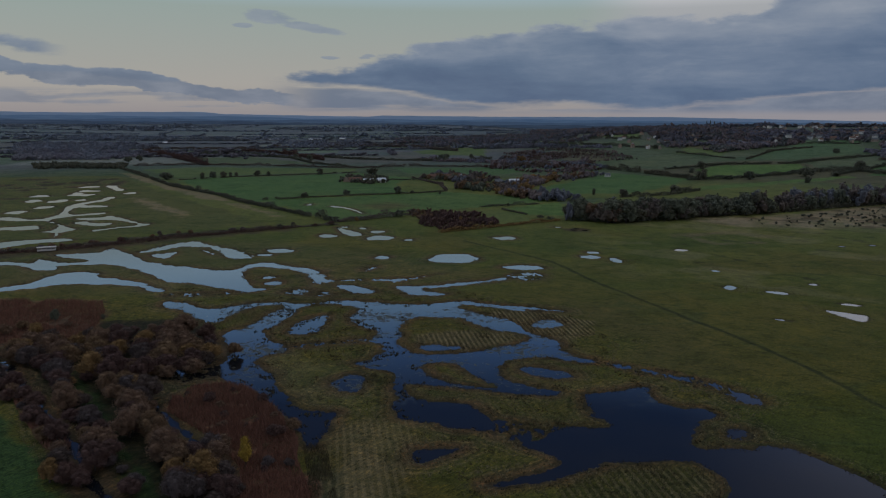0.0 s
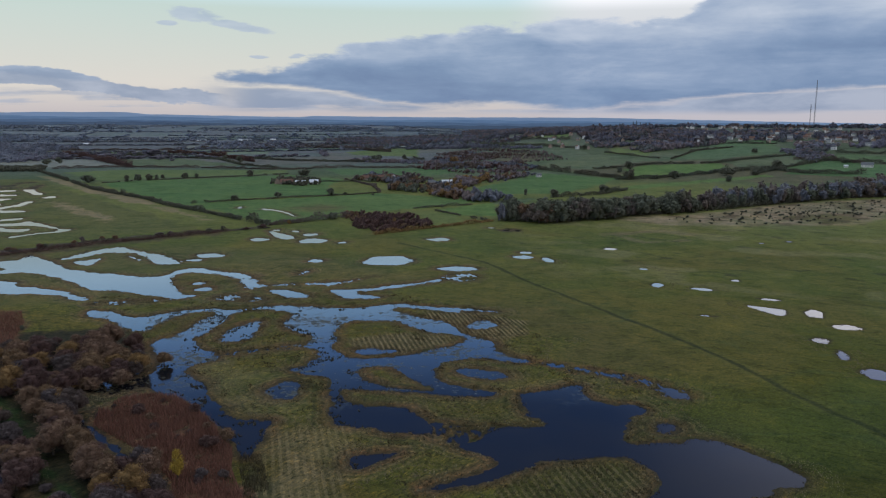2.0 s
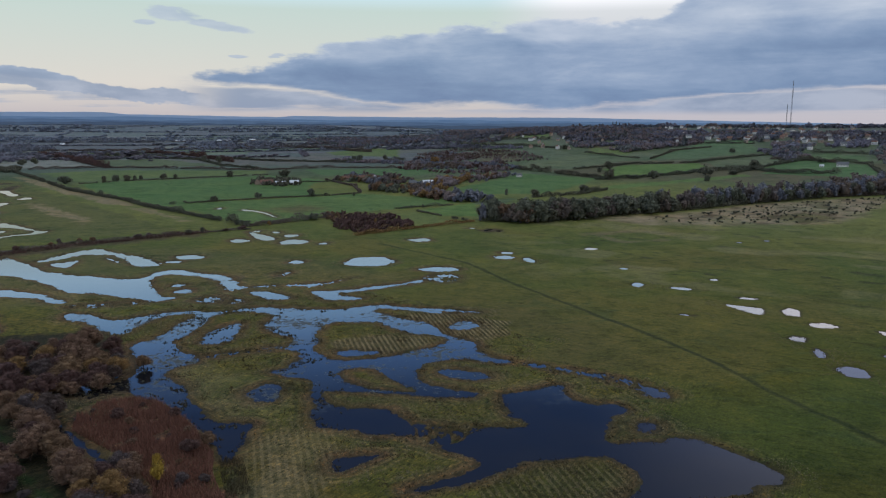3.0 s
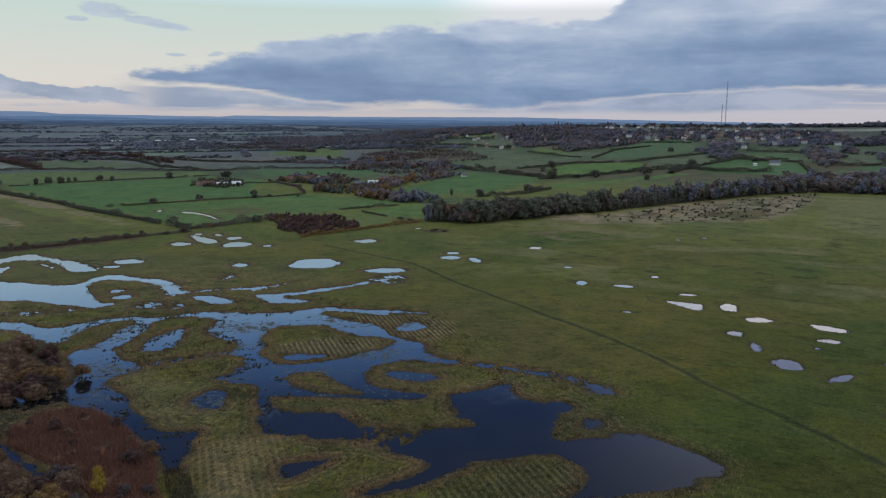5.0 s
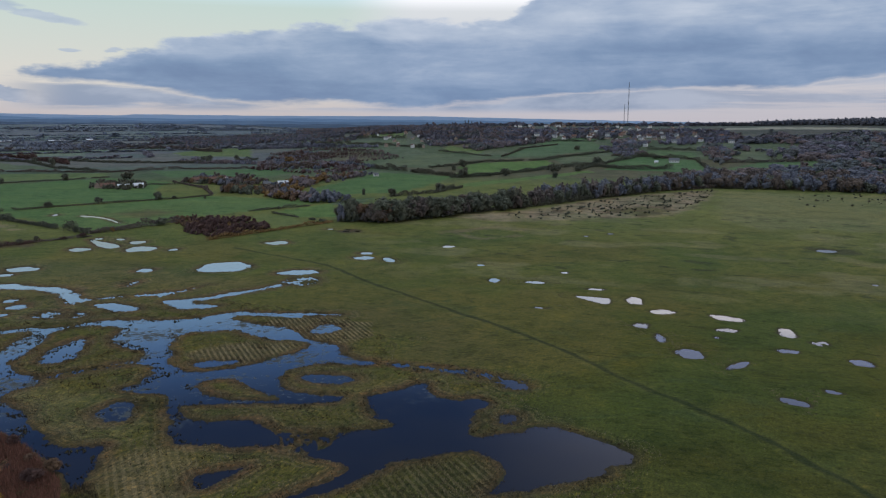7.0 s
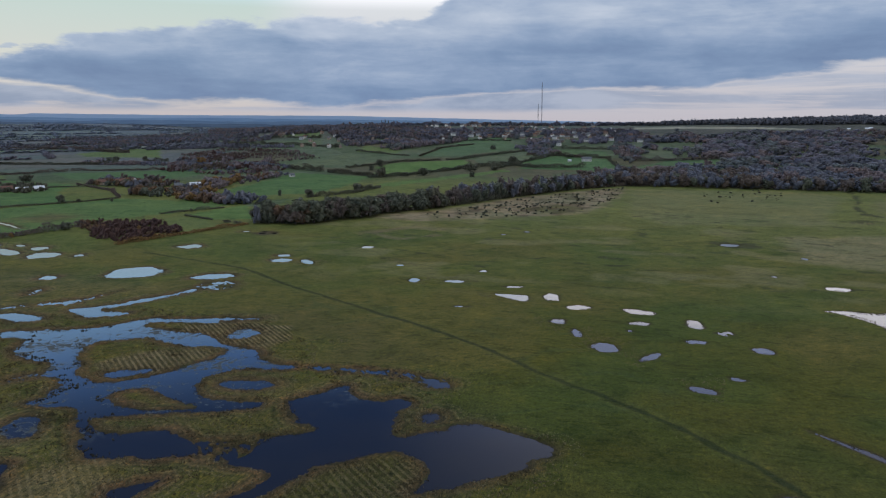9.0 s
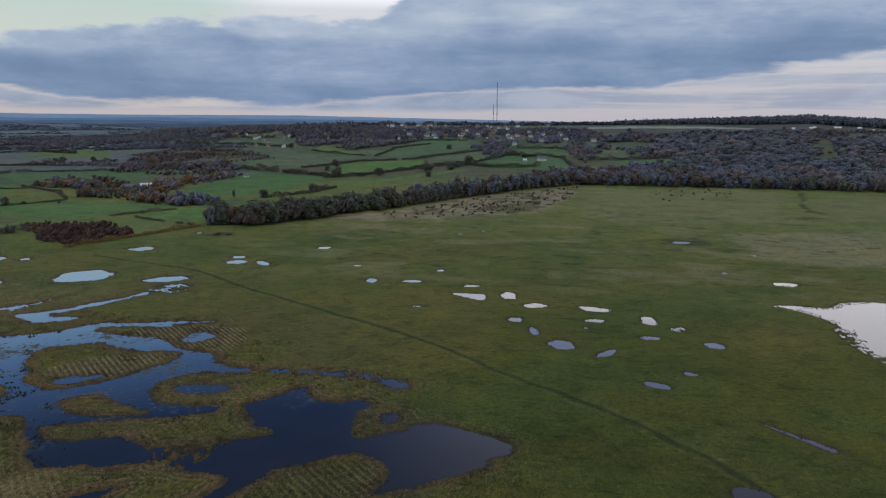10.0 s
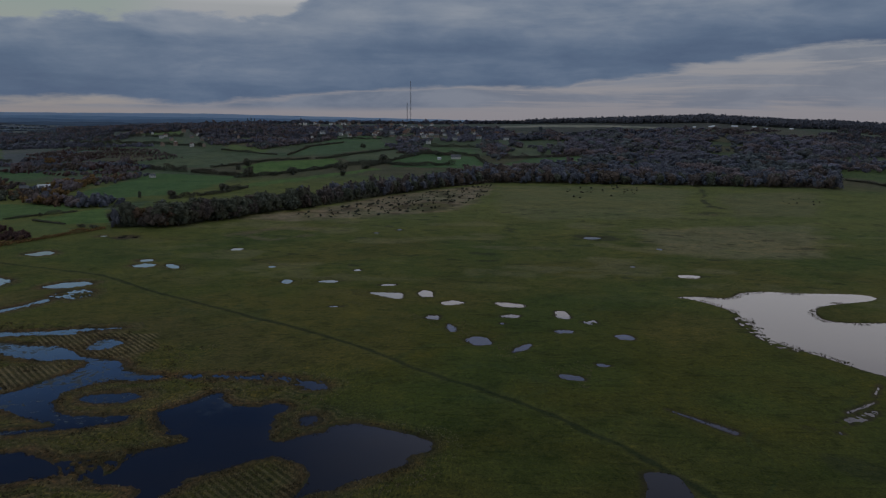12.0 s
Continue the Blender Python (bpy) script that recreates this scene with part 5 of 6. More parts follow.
    kind = np.clip((lattice(x, y, spacing * 3.5, 37) * 1.4 - 0.2) * 0.8 + rng.uniform(size=len(x)) * 0.2, 0, 0.999)
    size = 0.5 + 0.75 * lattice(x, y, spacing * 2.2, 38) + 0.35 * rng.uniform(size=len(x)) ** 2
    for k, mat in enumerate(mats):
        chosen = (open_ground > gap) & ((kind * len(mats)).astype(int) == k)
        if chosen.any():
            grove(mat, q[chosen], spacing, tall, "woodland", label, size[chosen], stretch)


def grove(mat, places, spacing, tall, name, label, sizes=None, stretch=1.0):
    rng = np.random.RandomState(len(places))
    verts, faces, k = [], [], 0
    for i, (x, y) in enumerate(places):
        h = tall * rng.uniform(0.6, 1.15) * (1.0 if sizes is None else sizes[i])
        w = min(h * 1.5, spacing * 1.35) * rng.uniform(0.85, 1.3) * stretch
        foot = np.array([x, y, float(hill(np.array([x]), np.array([y]))[0]) - 0.3 - 0.12 * h])
        j, far = rng.randint(6), math.hypot(x, y)
        grade = 0 if far < 850 else 1 if far < 1750 else 2
        v = shards(FAR_LEAVES[grade][j] * (w, w, h * 1.12) + foot, h * (0.075, 0.11, 0.14)[grade], rng)
        c, f = FAR_CORES[grade][j]
        verts += [v, c * (w, w, h * 1.12) + foot]
        faces += [np.arange(len(v)).reshape(-1, 3) + k, f + k + len(v)]
        k += len(v) + len(c)
    tagged(new(name, mesh_from(name, np.concatenate(verts), np.concatenate(faces), mat, True)), label, "woodland", kind="stuff")


def belt(mat, outline, spacing, tall):
    """A row of large trees along the meadow; the near ones each a tree of its own, the rest one wood."""
    rest = []
    for x, y in spread(outline, spacing, int(abs(outline[0][0]))):
        if math.hypot(x, y) > 760 or PLANTED.random() < 0.1:
            rest.append((x, y))
            continue
        k = PLANTED.random()
        kind = mat.name if k < 0.55 else "grey_twig" if k < 0.76 else "olive_leaf" if k < 0.94 else "rust_leaf"
        h = tall * PLANTED.uniform(0.5, 1.15)
        plant("tree", x, y, h, h * PLANTED.uniform(0.9, 1.4), PLANTED.choice(OAK_TRUNKS), PLANTED.choice(CROWNS[kind]), "tall dark tree in the shelter belt beside the meadow", "tree", "shelter belt trees", 0.15)
    if rest:
        rng = np.random.RandomState(len(rest))
        kinds, pick = (HAZY_HILL_DARK, GREY_TWIG, OLIVE_LEAF), rng.choice(3, len(rest), p=(0.4, 0.4, 0.2))
        for k, kind in enumerate(kinds):
            if not (pick == k).any():
                continue
            grove(kind, np.array(rest)[pick == k], spacing * 1.2, tall, "woodland", "tall bare trees along the far meadow edge")


def thicket(style, outline, spacing, tall):
    """Carr of willow and thorn: each bush a thing."""
    kinds = (("rust_leaf", "dark_twig", "plum_twig", "rust_leaf", "amber_leaf", "rust_leaf", "plum_twig", "rust_leaf"), ("dark_twig", "rust_leaf", "dark_twig", "plum_twig", "rust_leaf", "dark_twig", "plum_twig", "amber_leaf"), ("plum_twig", "plum_twig", "rust_leaf", "dark_twig"))[style]
    words = {"rust_leaf": "rust brown willow bush in the marsh thicket", "olive_leaf": "olive green sallow bush in the marsh thicket", "dark_twig": "bare dark brownish grey twiggy bush in the marsh thicket",
             "amber_leaf": "golden brown hawthorn bush in the marsh thicket", "plum_twig": "reddish purple twiggy bush in the marsh thicket"}
    for x, y in spread(outline, spacing, 60 + style):
        kind = PLANTED.choice(kinds)
        size = PLANTED.choice((0.55, 0.75, 0.95, 1.15, 1.35))
        h = tall * size * PLANTED.uniform(0.85, 1.15)
        plant("bush", x, y, h, min(spacing * (0.5 + 0.85 * size), 1.45 * h), PLANTED.choice(BUSH_TRUNKS), PLANTED.choice(BUSH_CROWNS[kind]), words[kind], "bush", "thicket bushes")


def hedge(line, tall, wide, mat):
    """A hedgerow: leaf clumps along a line, uneven in height, with gaps."""
    seed = int(abs(line[0][0] * 3 + line[0][1])) % 9973
    rng = np.random.RandomState(seed)
    pts = []
    for (ax, ay), (bx, by) in zip(line, line[1:]):
        length = math.hypot(bx - ax, by - ay)
        n = int(length * min(34.0, 16.0 + 4.0 * tall))
        t = rng.uniform(size=n)
        x, y = ax + (bx - ax) * t, ay + (by - ay) * t
        kept = lattice(x, y, 17.0, seed % 40) > 0.13
        x, y, n = x[kept], y[kept], int(kept.sum())
        lump = 0.45 + 0.9 * lattice(x, y, 9.0, seed % 50) * (0.7 + 0.6 * lattice(x, y, 31.0, 3))
        high = lump + 0.8 * sstep(0.66, 0.84, lattice(x, y, 12.0, seed % 37))
        a = rng.uniform(0, math.tau, n)
        x, y = x + np.cos(a) * wide * 0.36 * lump, y + np.sin(a) * wide * 0.36 * lump
        pts.append(np.stack([x, y, hill(x, y) + 0.2 + rng.uniform(0, 1, n) ** 0.7 * tall * 0.85 * high], 1))
    v = shards(np.concatenate(pts), 0.5 + 0.09 * tall, rng)
    words = {"olive_leaf": "dark green hedgerow between fields", "grey_twig": "bare grey hedgerow with scattered trees", "plum_twig": "purplish leafless hedgerow between rough fields", "rust_leaf": "rusty brown scrub along the far dyke", "amber_leaf": "low amber brown hedgerow along the meadow"}
    tagged(new("hedge", mesh_from("hedge", v, np.arange(len(v)).reshape(-1, 3), mat)), words[mat.name], "hedge", "hedgerows")


# tree lines and copses over the far plain
PLAIN = np.random.RandomState(91)


def plain_lines():
    """Hedgerows with trees round the strip fields of the plain, and a narrow copse here and there."""
    kinds = {HAZY_HILL_GREY: ([], []), HAZY_FAR_TWIG: ([], []), HAZY_PLAIN_TWIG: ([], [])}

    def put(p, q, deep, big):
        x, y = p * math.cos(PLAIN_TURN) - q * math.sin(PLAIN_TURN), p * math.sin(PLAIN_TURN) + q * math.cos(PLAIN_TURN)
        r, az = math.hypot(x, y), math.degrees(math.atan2(x, y))
        if 1560 < r < 4600 and -38 < az < 10:
            # haze by range: farther trees get the paler, bluer twig colours
            mat = HAZY_HILL_GREY if r < 1850 else HAZY_FAR_TWIG if r < 2700 else HAZY_PLAIN_TWIG
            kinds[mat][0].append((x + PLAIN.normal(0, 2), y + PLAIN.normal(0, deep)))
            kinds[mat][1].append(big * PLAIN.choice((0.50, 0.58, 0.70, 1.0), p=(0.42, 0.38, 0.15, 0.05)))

    run = np.arange(0, 6000, 5.0)
    for k in range(6, 24):
        q0 = float(np.interp(k * PLAIN_DEEP, run + 70 * np.sin(run / 150.0), run))
        step, thick = 4.6 + q0 / 800, PLAIN.uniform() < 0.3
        for p in np.arange(-0.85 * q0, 0.25 * q0, step):
            if lattice(np.array([p]), np.array([q0]), 260.0, 71)[0] > 0.32:
                wood_here = thick and lattice(np.array([p]), np.array([q0]), 420.0, 72)[0] > 0.5
                put(p, q0 + 45 * math.sin(p / 430.0), 22.0 if wood_here else 1.5, 1.4 if wood_here else 1.0)
        shift = 3.0 * float(dice(k, 5))
        for m in range(-12, 8):
            if float(dice(k, m, 3)) < 0.7:
                p0 = (m - shift + math.floor(shift)) * PLAIN_LONG
                for f in np.arange(0, 1, step / PLAIN_DEEP):
                    put(p0, q0 + f * PLAIN_DEEP + 45 * math.sin(p0 / 430.0), 1.5, 0.9)
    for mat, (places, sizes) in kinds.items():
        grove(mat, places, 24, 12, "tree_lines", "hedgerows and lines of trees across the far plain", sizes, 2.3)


plain_lines()
FAR_SHEDS = []
for az, r, long in ((-12.5, 2700, 34), (-9.5, 2690, 46), (-7.5, 2740, 20), (-3.5, 2420, 24), (-20.0, 2500, 14)):
    FAR_SHEDS.append((r * math.sin(radians(az)), r * math.cos(radians(az)), long))
hedge([(-514, 1210), (-409, 1039), (-322, 895), (-268, 827), (-232, 785), (-193, 722), (-158, 680), (-118, 628), (-82, 582)], 4.5, 5, OLIVE_LEAF)
hedge([(-82, 582), (-60, 598), (-43, 615), (-23, 633)], 4, 5, GREY_TWIG)
hedge([(-177, 741), (-138, 767), (-85, 794), (-33, 818), (4, 843)], 2.2, 3, OLIVE_LEAF)
hedge([(-343, 984), (-296, 1030), (-238, 1070), (-129, 1137)], 2, 2.5, OLIVE_LEAF)
hedge([(-515, 1265), (-423, 1312), (-276, 1284), (-141, 1239), (-52, 1296), (72, 1269)], 4, 5, GREY_TWIG)
hedge([(-693, 1769), (-561, 1572), (-404, 1297)], 8, 14, PLUM_TWIG)
hedge([(-528, 1644), (-412, 1648), (-311, 1556), (-234, 1363), (-164, 1283)], 5, 6, OLIVE_LEAF)
hedge([(-765, 1990), (-572, 2003), (-455, 2126), (-299, 2110)], 6, 6, GREY_TWIG)
hedge([(-494, 1870), (-376, 1756), (-231, 1471)], 8, 10, PLUM_TWIG)
hedge([(-318, 1649), (-147, 1488), (6, 1443), (95, 1482)], 6, 6, OLIVE_LEAF)
hedge([(-304, 2148), (-84, 2123), (36, 1836)], 8, 8, GREY_TWIG)
hedge([(34, 689), (67, 707), (113, 726), (139, 746)], 2.2, 3, OLIVE_LEAF)
hedge([(53, 671), (74, 630), (89, 601)], 2.2, 3, OLIVE_LEAF)
hedge([(-2, 530), (36, 557), (68, 581), (93, 597)], 2.5, 5, AMBER_LEAF)
hedge([(257, 1192), (288, 1137), (321, 1069), (344, 1016)], 7, 8, OLIVE_LEAF)
hedge([(185, 784), (245, 814), (295, 868)], 4, 5, OLIVE_LEAF)
hedge([(326, 1009), (400, 1036), (494, 1084), (541, 1128)], 6, 7, OLIVE_LEAF)
hedge([(344, 1177), (406, 1202), (458, 1241), (574, 1240), (644, 1284), (765, 1335)], 4.5, 6, OLIVE_LEAF)
hedge([(453, 1478), (480, 1390), (511, 1331)], 3.5, 5, OLIVE_LEAF)
hedge([(220, 2021), (330, 1795), (437, 1588)], 6, 7, OLIVE_LEAF)
hedge([(382, 1998), (483, 1859)], 6, 6, OLIVE_LEAF)
hedge([(527, 1318), (634, 1460), (731, 1508)], 4, 5, OLIVE_LEAF)
hedge([(760, 1595), (850, 1552)], 5, 6, OLIVE_LEAF)
hedge([(541, 1111), (610, 1125), (628, 1063), (700, 1032)], 7, 10, OLIVE_LEAF)
hedge([(725, 1263), (781, 1257), (791, 1168)], 5, 6, GREY_TWIG)
hedge([(-70, 1001), (-33, 1001), (4, 1001)], 2.5, 3, OLIVE_LEAF)
hedge([(-42, 1039), (-3, 931), (4, 850)], 3, 4, GREY_TWIG)
hedge([(549, 1065), (669, 1166), (795, 1253)], 6, 8, OLIVE_LEAF)
hedge([(768, 1231), (827, 1148), (730, 974)], 5, 6, OLIVE_LEAF)
hedge([(856, 1351), (922, 1282)], 5, 6, OLIVE_LEAF)
hedge([(1026, 574), (1010, 519), (979, 462)], 4, 6, OLIVE_LEAF)
hedge([(832, 1087), (978, 1029)], 6, 7, GREY_TWIG)
hedge([(-270, 421), (-260, 436), (-234, 450), (-208, 470), (-182, 498), (-138, 530), (-110, 551)], 2.0, 9, PLUM_TWIG)
hedge([(-275, 428), (-264, 444), (-238, 458), (-212, 478), (-186, 508), (-139, 536), (-79, 570)], 1.8, 7, GREY_TWIG)
hedge([(100, 601), (137, 589), (190, 612), (241, 646)], 5, 8, OLIVE_LEAF)
hedge([(204, 625), (261, 644), (305, 665), (395, 714), (504, 769)], 5.5, 9, OLIVE_LEAF)
hedge([(504, 769), (595, 788), (664, 747), (771, 660), (894, 542), (917, 508)], 6, 9, GREY_TWIG)
mixed_wood((PLUM_TWIG, PLUM_TWIG, PLUM_TWIG, RUST_LEAF), [(-28, 645), (3, 652), (31, 631), (45, 582), (36, 566), (10, 541), (2, 538), (-15, 568)], 6, 4.6, 0)
belt(OLIVE_LEAF, [(95, 597), (136, 583), (188, 605), (238, 638), (245, 658), (196, 631), (142, 610), (111, 622)], 8, 19)
belt(OLIVE_LEAF, [(201, 618), (258, 636), (301, 656), (321, 686), (274, 674), (220, 649)], 8.5, 19.5)
belt(OLIVE_LEAF, [(303, 660), (389, 703), (496, 756), (531, 809), (420, 759), (325, 708)], 9.5, 20)
belt(GREY_TWIG, [(500, 762), (590, 782), (653, 735), (760, 650), (794, 680), (690, 778), (630, 834), (535, 816)], 10, 18)
belt(GREY_TWIG, [(760, 650), (882, 535), (905, 501), (954, 529), (931, 565), (794, 680)], 10, 18)
mixed_wood((GREY_TWIG, HAZY_HILL_DARK, HAZY_HILL_RUST), [(530, 863), (640, 848), (806, 690), (967, 536), (1069, 594), (887, 760), (772, 871), (691, 916)], 14, 14, 0)
mixed_wood((HAZY_HILL_GREY, HAZY_HILL_DARK, HAZY_HILL_GREEN, HAZY_HILL_RUST), [(709, 926), (915, 962), (1018, 935), (1162, 793), (1264, 705), (1069, 594), (875, 750), (688, 898)], 21, 14, 0.26, stretch=1.25)
mixed_wood((HAZY_HILL_GREY, HAZY_HILL_GREEN, HAZY_HILL_GREY, HAZY_HILL_RUST, HAZY_HILL_DARK), [(960, 1148), (1082, 1125), (1213, 1045), (1294, 884), (1408, 788), (1264, 705), (1099, 830), (965, 1016)], 23, 13, 0.38, stretch=1.3)
mixed_wood((HAZY_HILL_GREY, HAZY_HILL_GREEN, HAZY_HILL_GREY, HAZY_HILL_RUST, HAZY_HILL_DARK), [(1215, 1477), (1360, 1341), (1470, 1115), (1466, 1004), (1294, 884), (1198, 1032), (1006, 1137), (975, 1274)], 24, 13, 0.40, stretch=1.35)
mixed_wood((HAZY_HILL_GREY, HAZY_HILL_GREEN, HAZY_HILL_GREY, HAZY_HILL_RUST, HAZY_HILL_DARK), [(1383, 1364), (1595, 1094), (1467, 864), (1426, 798), (1328, 885), (1244, 1072)], 24, 12, 0.40, stretch=1.35)
mixed_wood((AMBER_LEAF, HAZY_HILL_RUST, AMBER_LEAF), [(83, 915), (109, 1037), (148, 1064), (163, 1054), (136, 973), (100, 856), (86, 842)], 14, 8, 0.18)
mixed_wood((RUST_LEAF, HAZY_HILL_RUST, HAZY_HILL_DARK), [(144, 1036), (223, 1116), (240, 1105), (149, 964)], 13, 7, 0.18)
mixed_wood((AMBER_LEAF, HAZY_HILL_RUST, AMBER_LEAF), [(59, 823), (89, 810), (91, 780), (63, 792)], 14, 8, 0.18)
mixed_wood((RUST_LEAF, HAZY_HILL_RUST, HAZY_HILL_DARK), [(59, 816), (94, 804), (142, 779), (137, 751), (103, 736), (78, 769)], 11, 9, 0.18)
mixed_wood((GREY_TWIG, HAZY_HILL_RUST, PLUM_TWIG, HAZY_HILL_DARK), [(70, 1242), (122, 1544), (218, 1661), (268, 1201), (209, 1128), (133, 1138)], 12, 7, 0.33)
mixed_wood((PLUM_TWIG, GREY_TWIG, HAZY_HILL_RUST), [(131, 1662), (234, 1781), (355, 1543), (354, 1357), (267, 1338), (168, 1444)], 12, 4.5, 0.33)
wood(OLIVE_LEAF, [(-135, 965), (-133, 1039), (-80, 1039), (-66, 948), (-93, 932)], 12, 7)
mixed_wood((HAZY_HILL_DARK, GREY_TWIG, RUST_LEAF, OLIVE_LEAF), [(-33, 1020), (-3, 1102), (51, 1038), (95, 931), (84, 822), (41, 843), (10, 871), (26, 965)], 12, 8, 0.4)
wood(OLIVE_LEAF, [(-631, 1170), (-595, 1196), (-504, 1197), (-530, 1280), (-643, 1293), (-688, 1277)], 11, 8)
mixed_wood((HAZY_FAR_TWIG, HAZY_HILL_GREY, HAZY_FAR_TWIG), [(-795, 1404), (-717, 1443), (-618, 1446), (-644, 1615), (-778, 1824), (-1022, 1810)], 14, 9, 0.28)
mixed_wood((HAZY_FAR_TWIG, HAZY_PLAIN_TWIG), [(-1022, 1810), (-804, 1885), (-775, 2096), (-970, 2357), (-1254, 2225)], 18, 10, 0.38)
mixed_wood((HAZY_FAR_TWIG, HAZY_PLAIN_TWIG), [(-485, 2124), (-318, 2036), (-214, 2177), (-253, 2579), (-536, 2508)], 20, 9, 0.5)
mixed_wood((HAZY_HILL_GREY, HAZY_HILL_GREEN, HAZY_HILL_GREY, HAZY_HILL_RUST, HAZY_HILL_DARK), [(-149, 2170), (99, 2024), (293, 1908), (383, 1928), (353, 2298), (158, 2472), (-101, 2569)], 18, 11, 0.4)
mixed_wood((HAZY_PLAIN_TWIG, HAZY_FAR_TWIG), [(-1394, 2476), (-924, 2600), (-515, 2588), (-564, 2837), (-1007, 2836), (-1508, 2680)], 24, 9, 0.5)
mixed_wood((HAZY_HILL_DARK, HAZY_HILL_GREY, HAZY_HILL_RUST, HAZY_HILL_GREEN), [(382, 2080), (555, 2077), (466, 1602), (529, 1436), (625, 1536), (778, 1634), (876, 1905), (804, 2104), (692, 2593)], 14, 10.5, 0.33)
mixed_wood((HAZY_HILL_DARK, HAZY_HILL_GREY, HAZY_HILL_RUST, HAZY_HILL_GREEN), [(511, 1430), (720, 1562), (845, 1638), (878, 1586), (815, 1373), (918, 1403), (1051, 1375), (1154, 1403), (1257, 1646), (1059, 1912), (725, 1933)], 14, 10.5, 0.33)
mixed_wood((HAZY_HILL_DARK, HAZY_HILL_GREY, HAZY_HILL_RUST, HAZY_HILL_GREEN), [(772, 1395), (722, 1196), (819, 1291), (864, 1433)], 14, 9, 0.3)
mixed_wood((HAZY_HILL_DARK, HAZY_HILL_GREY, HAZY_HILL_RUST, HAZY_HILL_GREEN), [(936, 1301), (797, 1041), (947, 1183), (1041, 1383)], 14, 9, 0.3)
mixed_wood((HAZY_HILL_GREY, HAZY_HILL_DARK, HAZY_HILL_RUST, HAZY_HILL_GREEN), [(-170, 2746), (-11, 2831), (158, 2867), (318, 2773), (425, 2431), (375, 2143), (256, 2236), (130, 2355), (-9, 2395), (-148, 2370)], 15, 10, 0.22)
mixed_wood((HAZY_HILL_GREY, HAZY_HILL_RUST, HAZY_HILL_DARK), [(372, 3242), (829, 4365), (778, 2839), (599, 2183), (451, 2373), (318, 2773)], 16, 11, 0.2)
mixed_wood((HAZY_HILL_DARK, HAZY_HILL_GREY), [(82, 2045), (167, 1976), (288, 1800), (367, 1663), (358, 1620), (276, 1725), (158, 1864), (77, 1917)], 12, 8, 0.2)
mixed_wood((HAZY_HILL_GREY, HAZY_HILL_DARK), [(-424, 2398), (-145, 2330), (-138, 2214), (-404, 2283)], 13, 8, 0.25)
mixed_wood((HAZY_HILL_DARK, HAZY_HILL_GREY, HAZY_HILL_RUST), [(-51, 1533), (58, 1445), (156, 1357), (247, 1294), (241, 1263), (150, 1305), (55, 1381), (-50, 1473)], 10, 6, 0.2)
thicket(1, [(-134, 244), (-115, 217), (-89, 184), (-64, 149), (-68, 149), (-87, 174), (-110, 204), (-130, 233)], 4.4, 3.8)
thicket(2, [(-77, 205), (-73, 214), (-64, 217), (-58, 214), (-47, 199), (-40, 184), (-35, 167), (-30, 153), (-41, 149), (-46, 162), (-56, 177), (-73, 196)], 8.5, 2.6)
thicket(0, [(-150, 240), (-147, 254), (-135, 254), (-125, 256), (-121, 265), (-114, 272), (-99, 278), (-86, 267), (-73, 239), (-71, 224), (-80, 220), (-88, 215), (-91, 210), (-104, 215), (-119, 233), (-130, 237), (-143, 227)], 6.2, 5.6)
thicket(1, [(-108, 220), (-93, 217), (-80, 199), (-59, 174), (-59, 170), (-61, 161), (-68, 166), (-80, 180), (-92, 198), (-102, 210)], 5.8, 5.8)
thicket(1, [(-140, 247), (-133, 250), (-117, 227), (-102, 202), (-89, 185), (-78, 171), (-75, 162), (-79, 161), (-89, 176), (-111, 206), (-130, 229), (-150, 247)], 5.6, 5.0)
thicket(2, [(-140, 229), (-122, 210), (-117, 206), (-103, 188), (-90, 173), (-83, 162), (-74, 150), (-79, 150), (-94, 170), (-110, 191), (-127, 206)], 4.2, 3.6)
thicket(1, [(-60, 166), (-56, 170), (-49, 166), (-43, 153), (-41, 142), (-58, 142), (-61, 160)], 4.6, 4.8)
DYKE = random.Random(29)
for (ax, ay), (bx, by) in zip(((-275, 428), (-238, 458), (-212, 478), (-186, 508), (-139, 536)), ((-238, 458), (-212, 478), (-186, 508), (-139, 536), (-79, 570))):
    for k in range(7):
        f = DYKE.random()
        kind, h = DYKE.choice((("rust_leaf", "brown"), ("grey_twig", "grey"), ("olive_leaf", "olive"), ("plum_twig", "dark plum"))), DYKE.uniform(1.6, 4.2)
        plant("bush", ax + (bx - ax) * f + DYKE.uniform(-4, 4), ay + (by - ay) * f + DYKE.uniform(-4, 4), h, h * DYKE.uniform(1.1, 2.2), BUSH_TRUNKS[k % 2], CROWNS[kind[0]][k % 3], kind[1] + " bush on the reedy bank of the dyke", "bush", "dyke bushes")
oak(-318, 1001, 9.3, 10.8)
oak(-309, 1020, 10.2, 12.5)
oak(-298, 1030, 9.5, 11.0)
oak(-291, 1039, 7.1, 7.9)
oak(-289, 1060, 6.5, 6.5)
oak(-259, 1060, 8.8, 11.2)
oak(-244, 1060, 7.2, 8.0)
oak(-177, 1091, 9.8, 14.6)
oak(-141, 767, 6.3, 10.3)
oak(-102, 800, 6.5, 9.5)
oak(-48, 812, 8.4, 12.0)
oak(-363, 993, 10.9, 21.8)
oak(-103, 1102, 11.4, 21.2)
oak(-513, 1644, 12.6, 16.4)
oak(-492, 1645, 12.6, 16.4)
oak(-35, 618, 6.4, 11.9)
oak(61, 698, 3.1, 4.1)
oak(348, 1015, 15.8, 20.5)
oak(413, 1019, 12.9, 19.4)
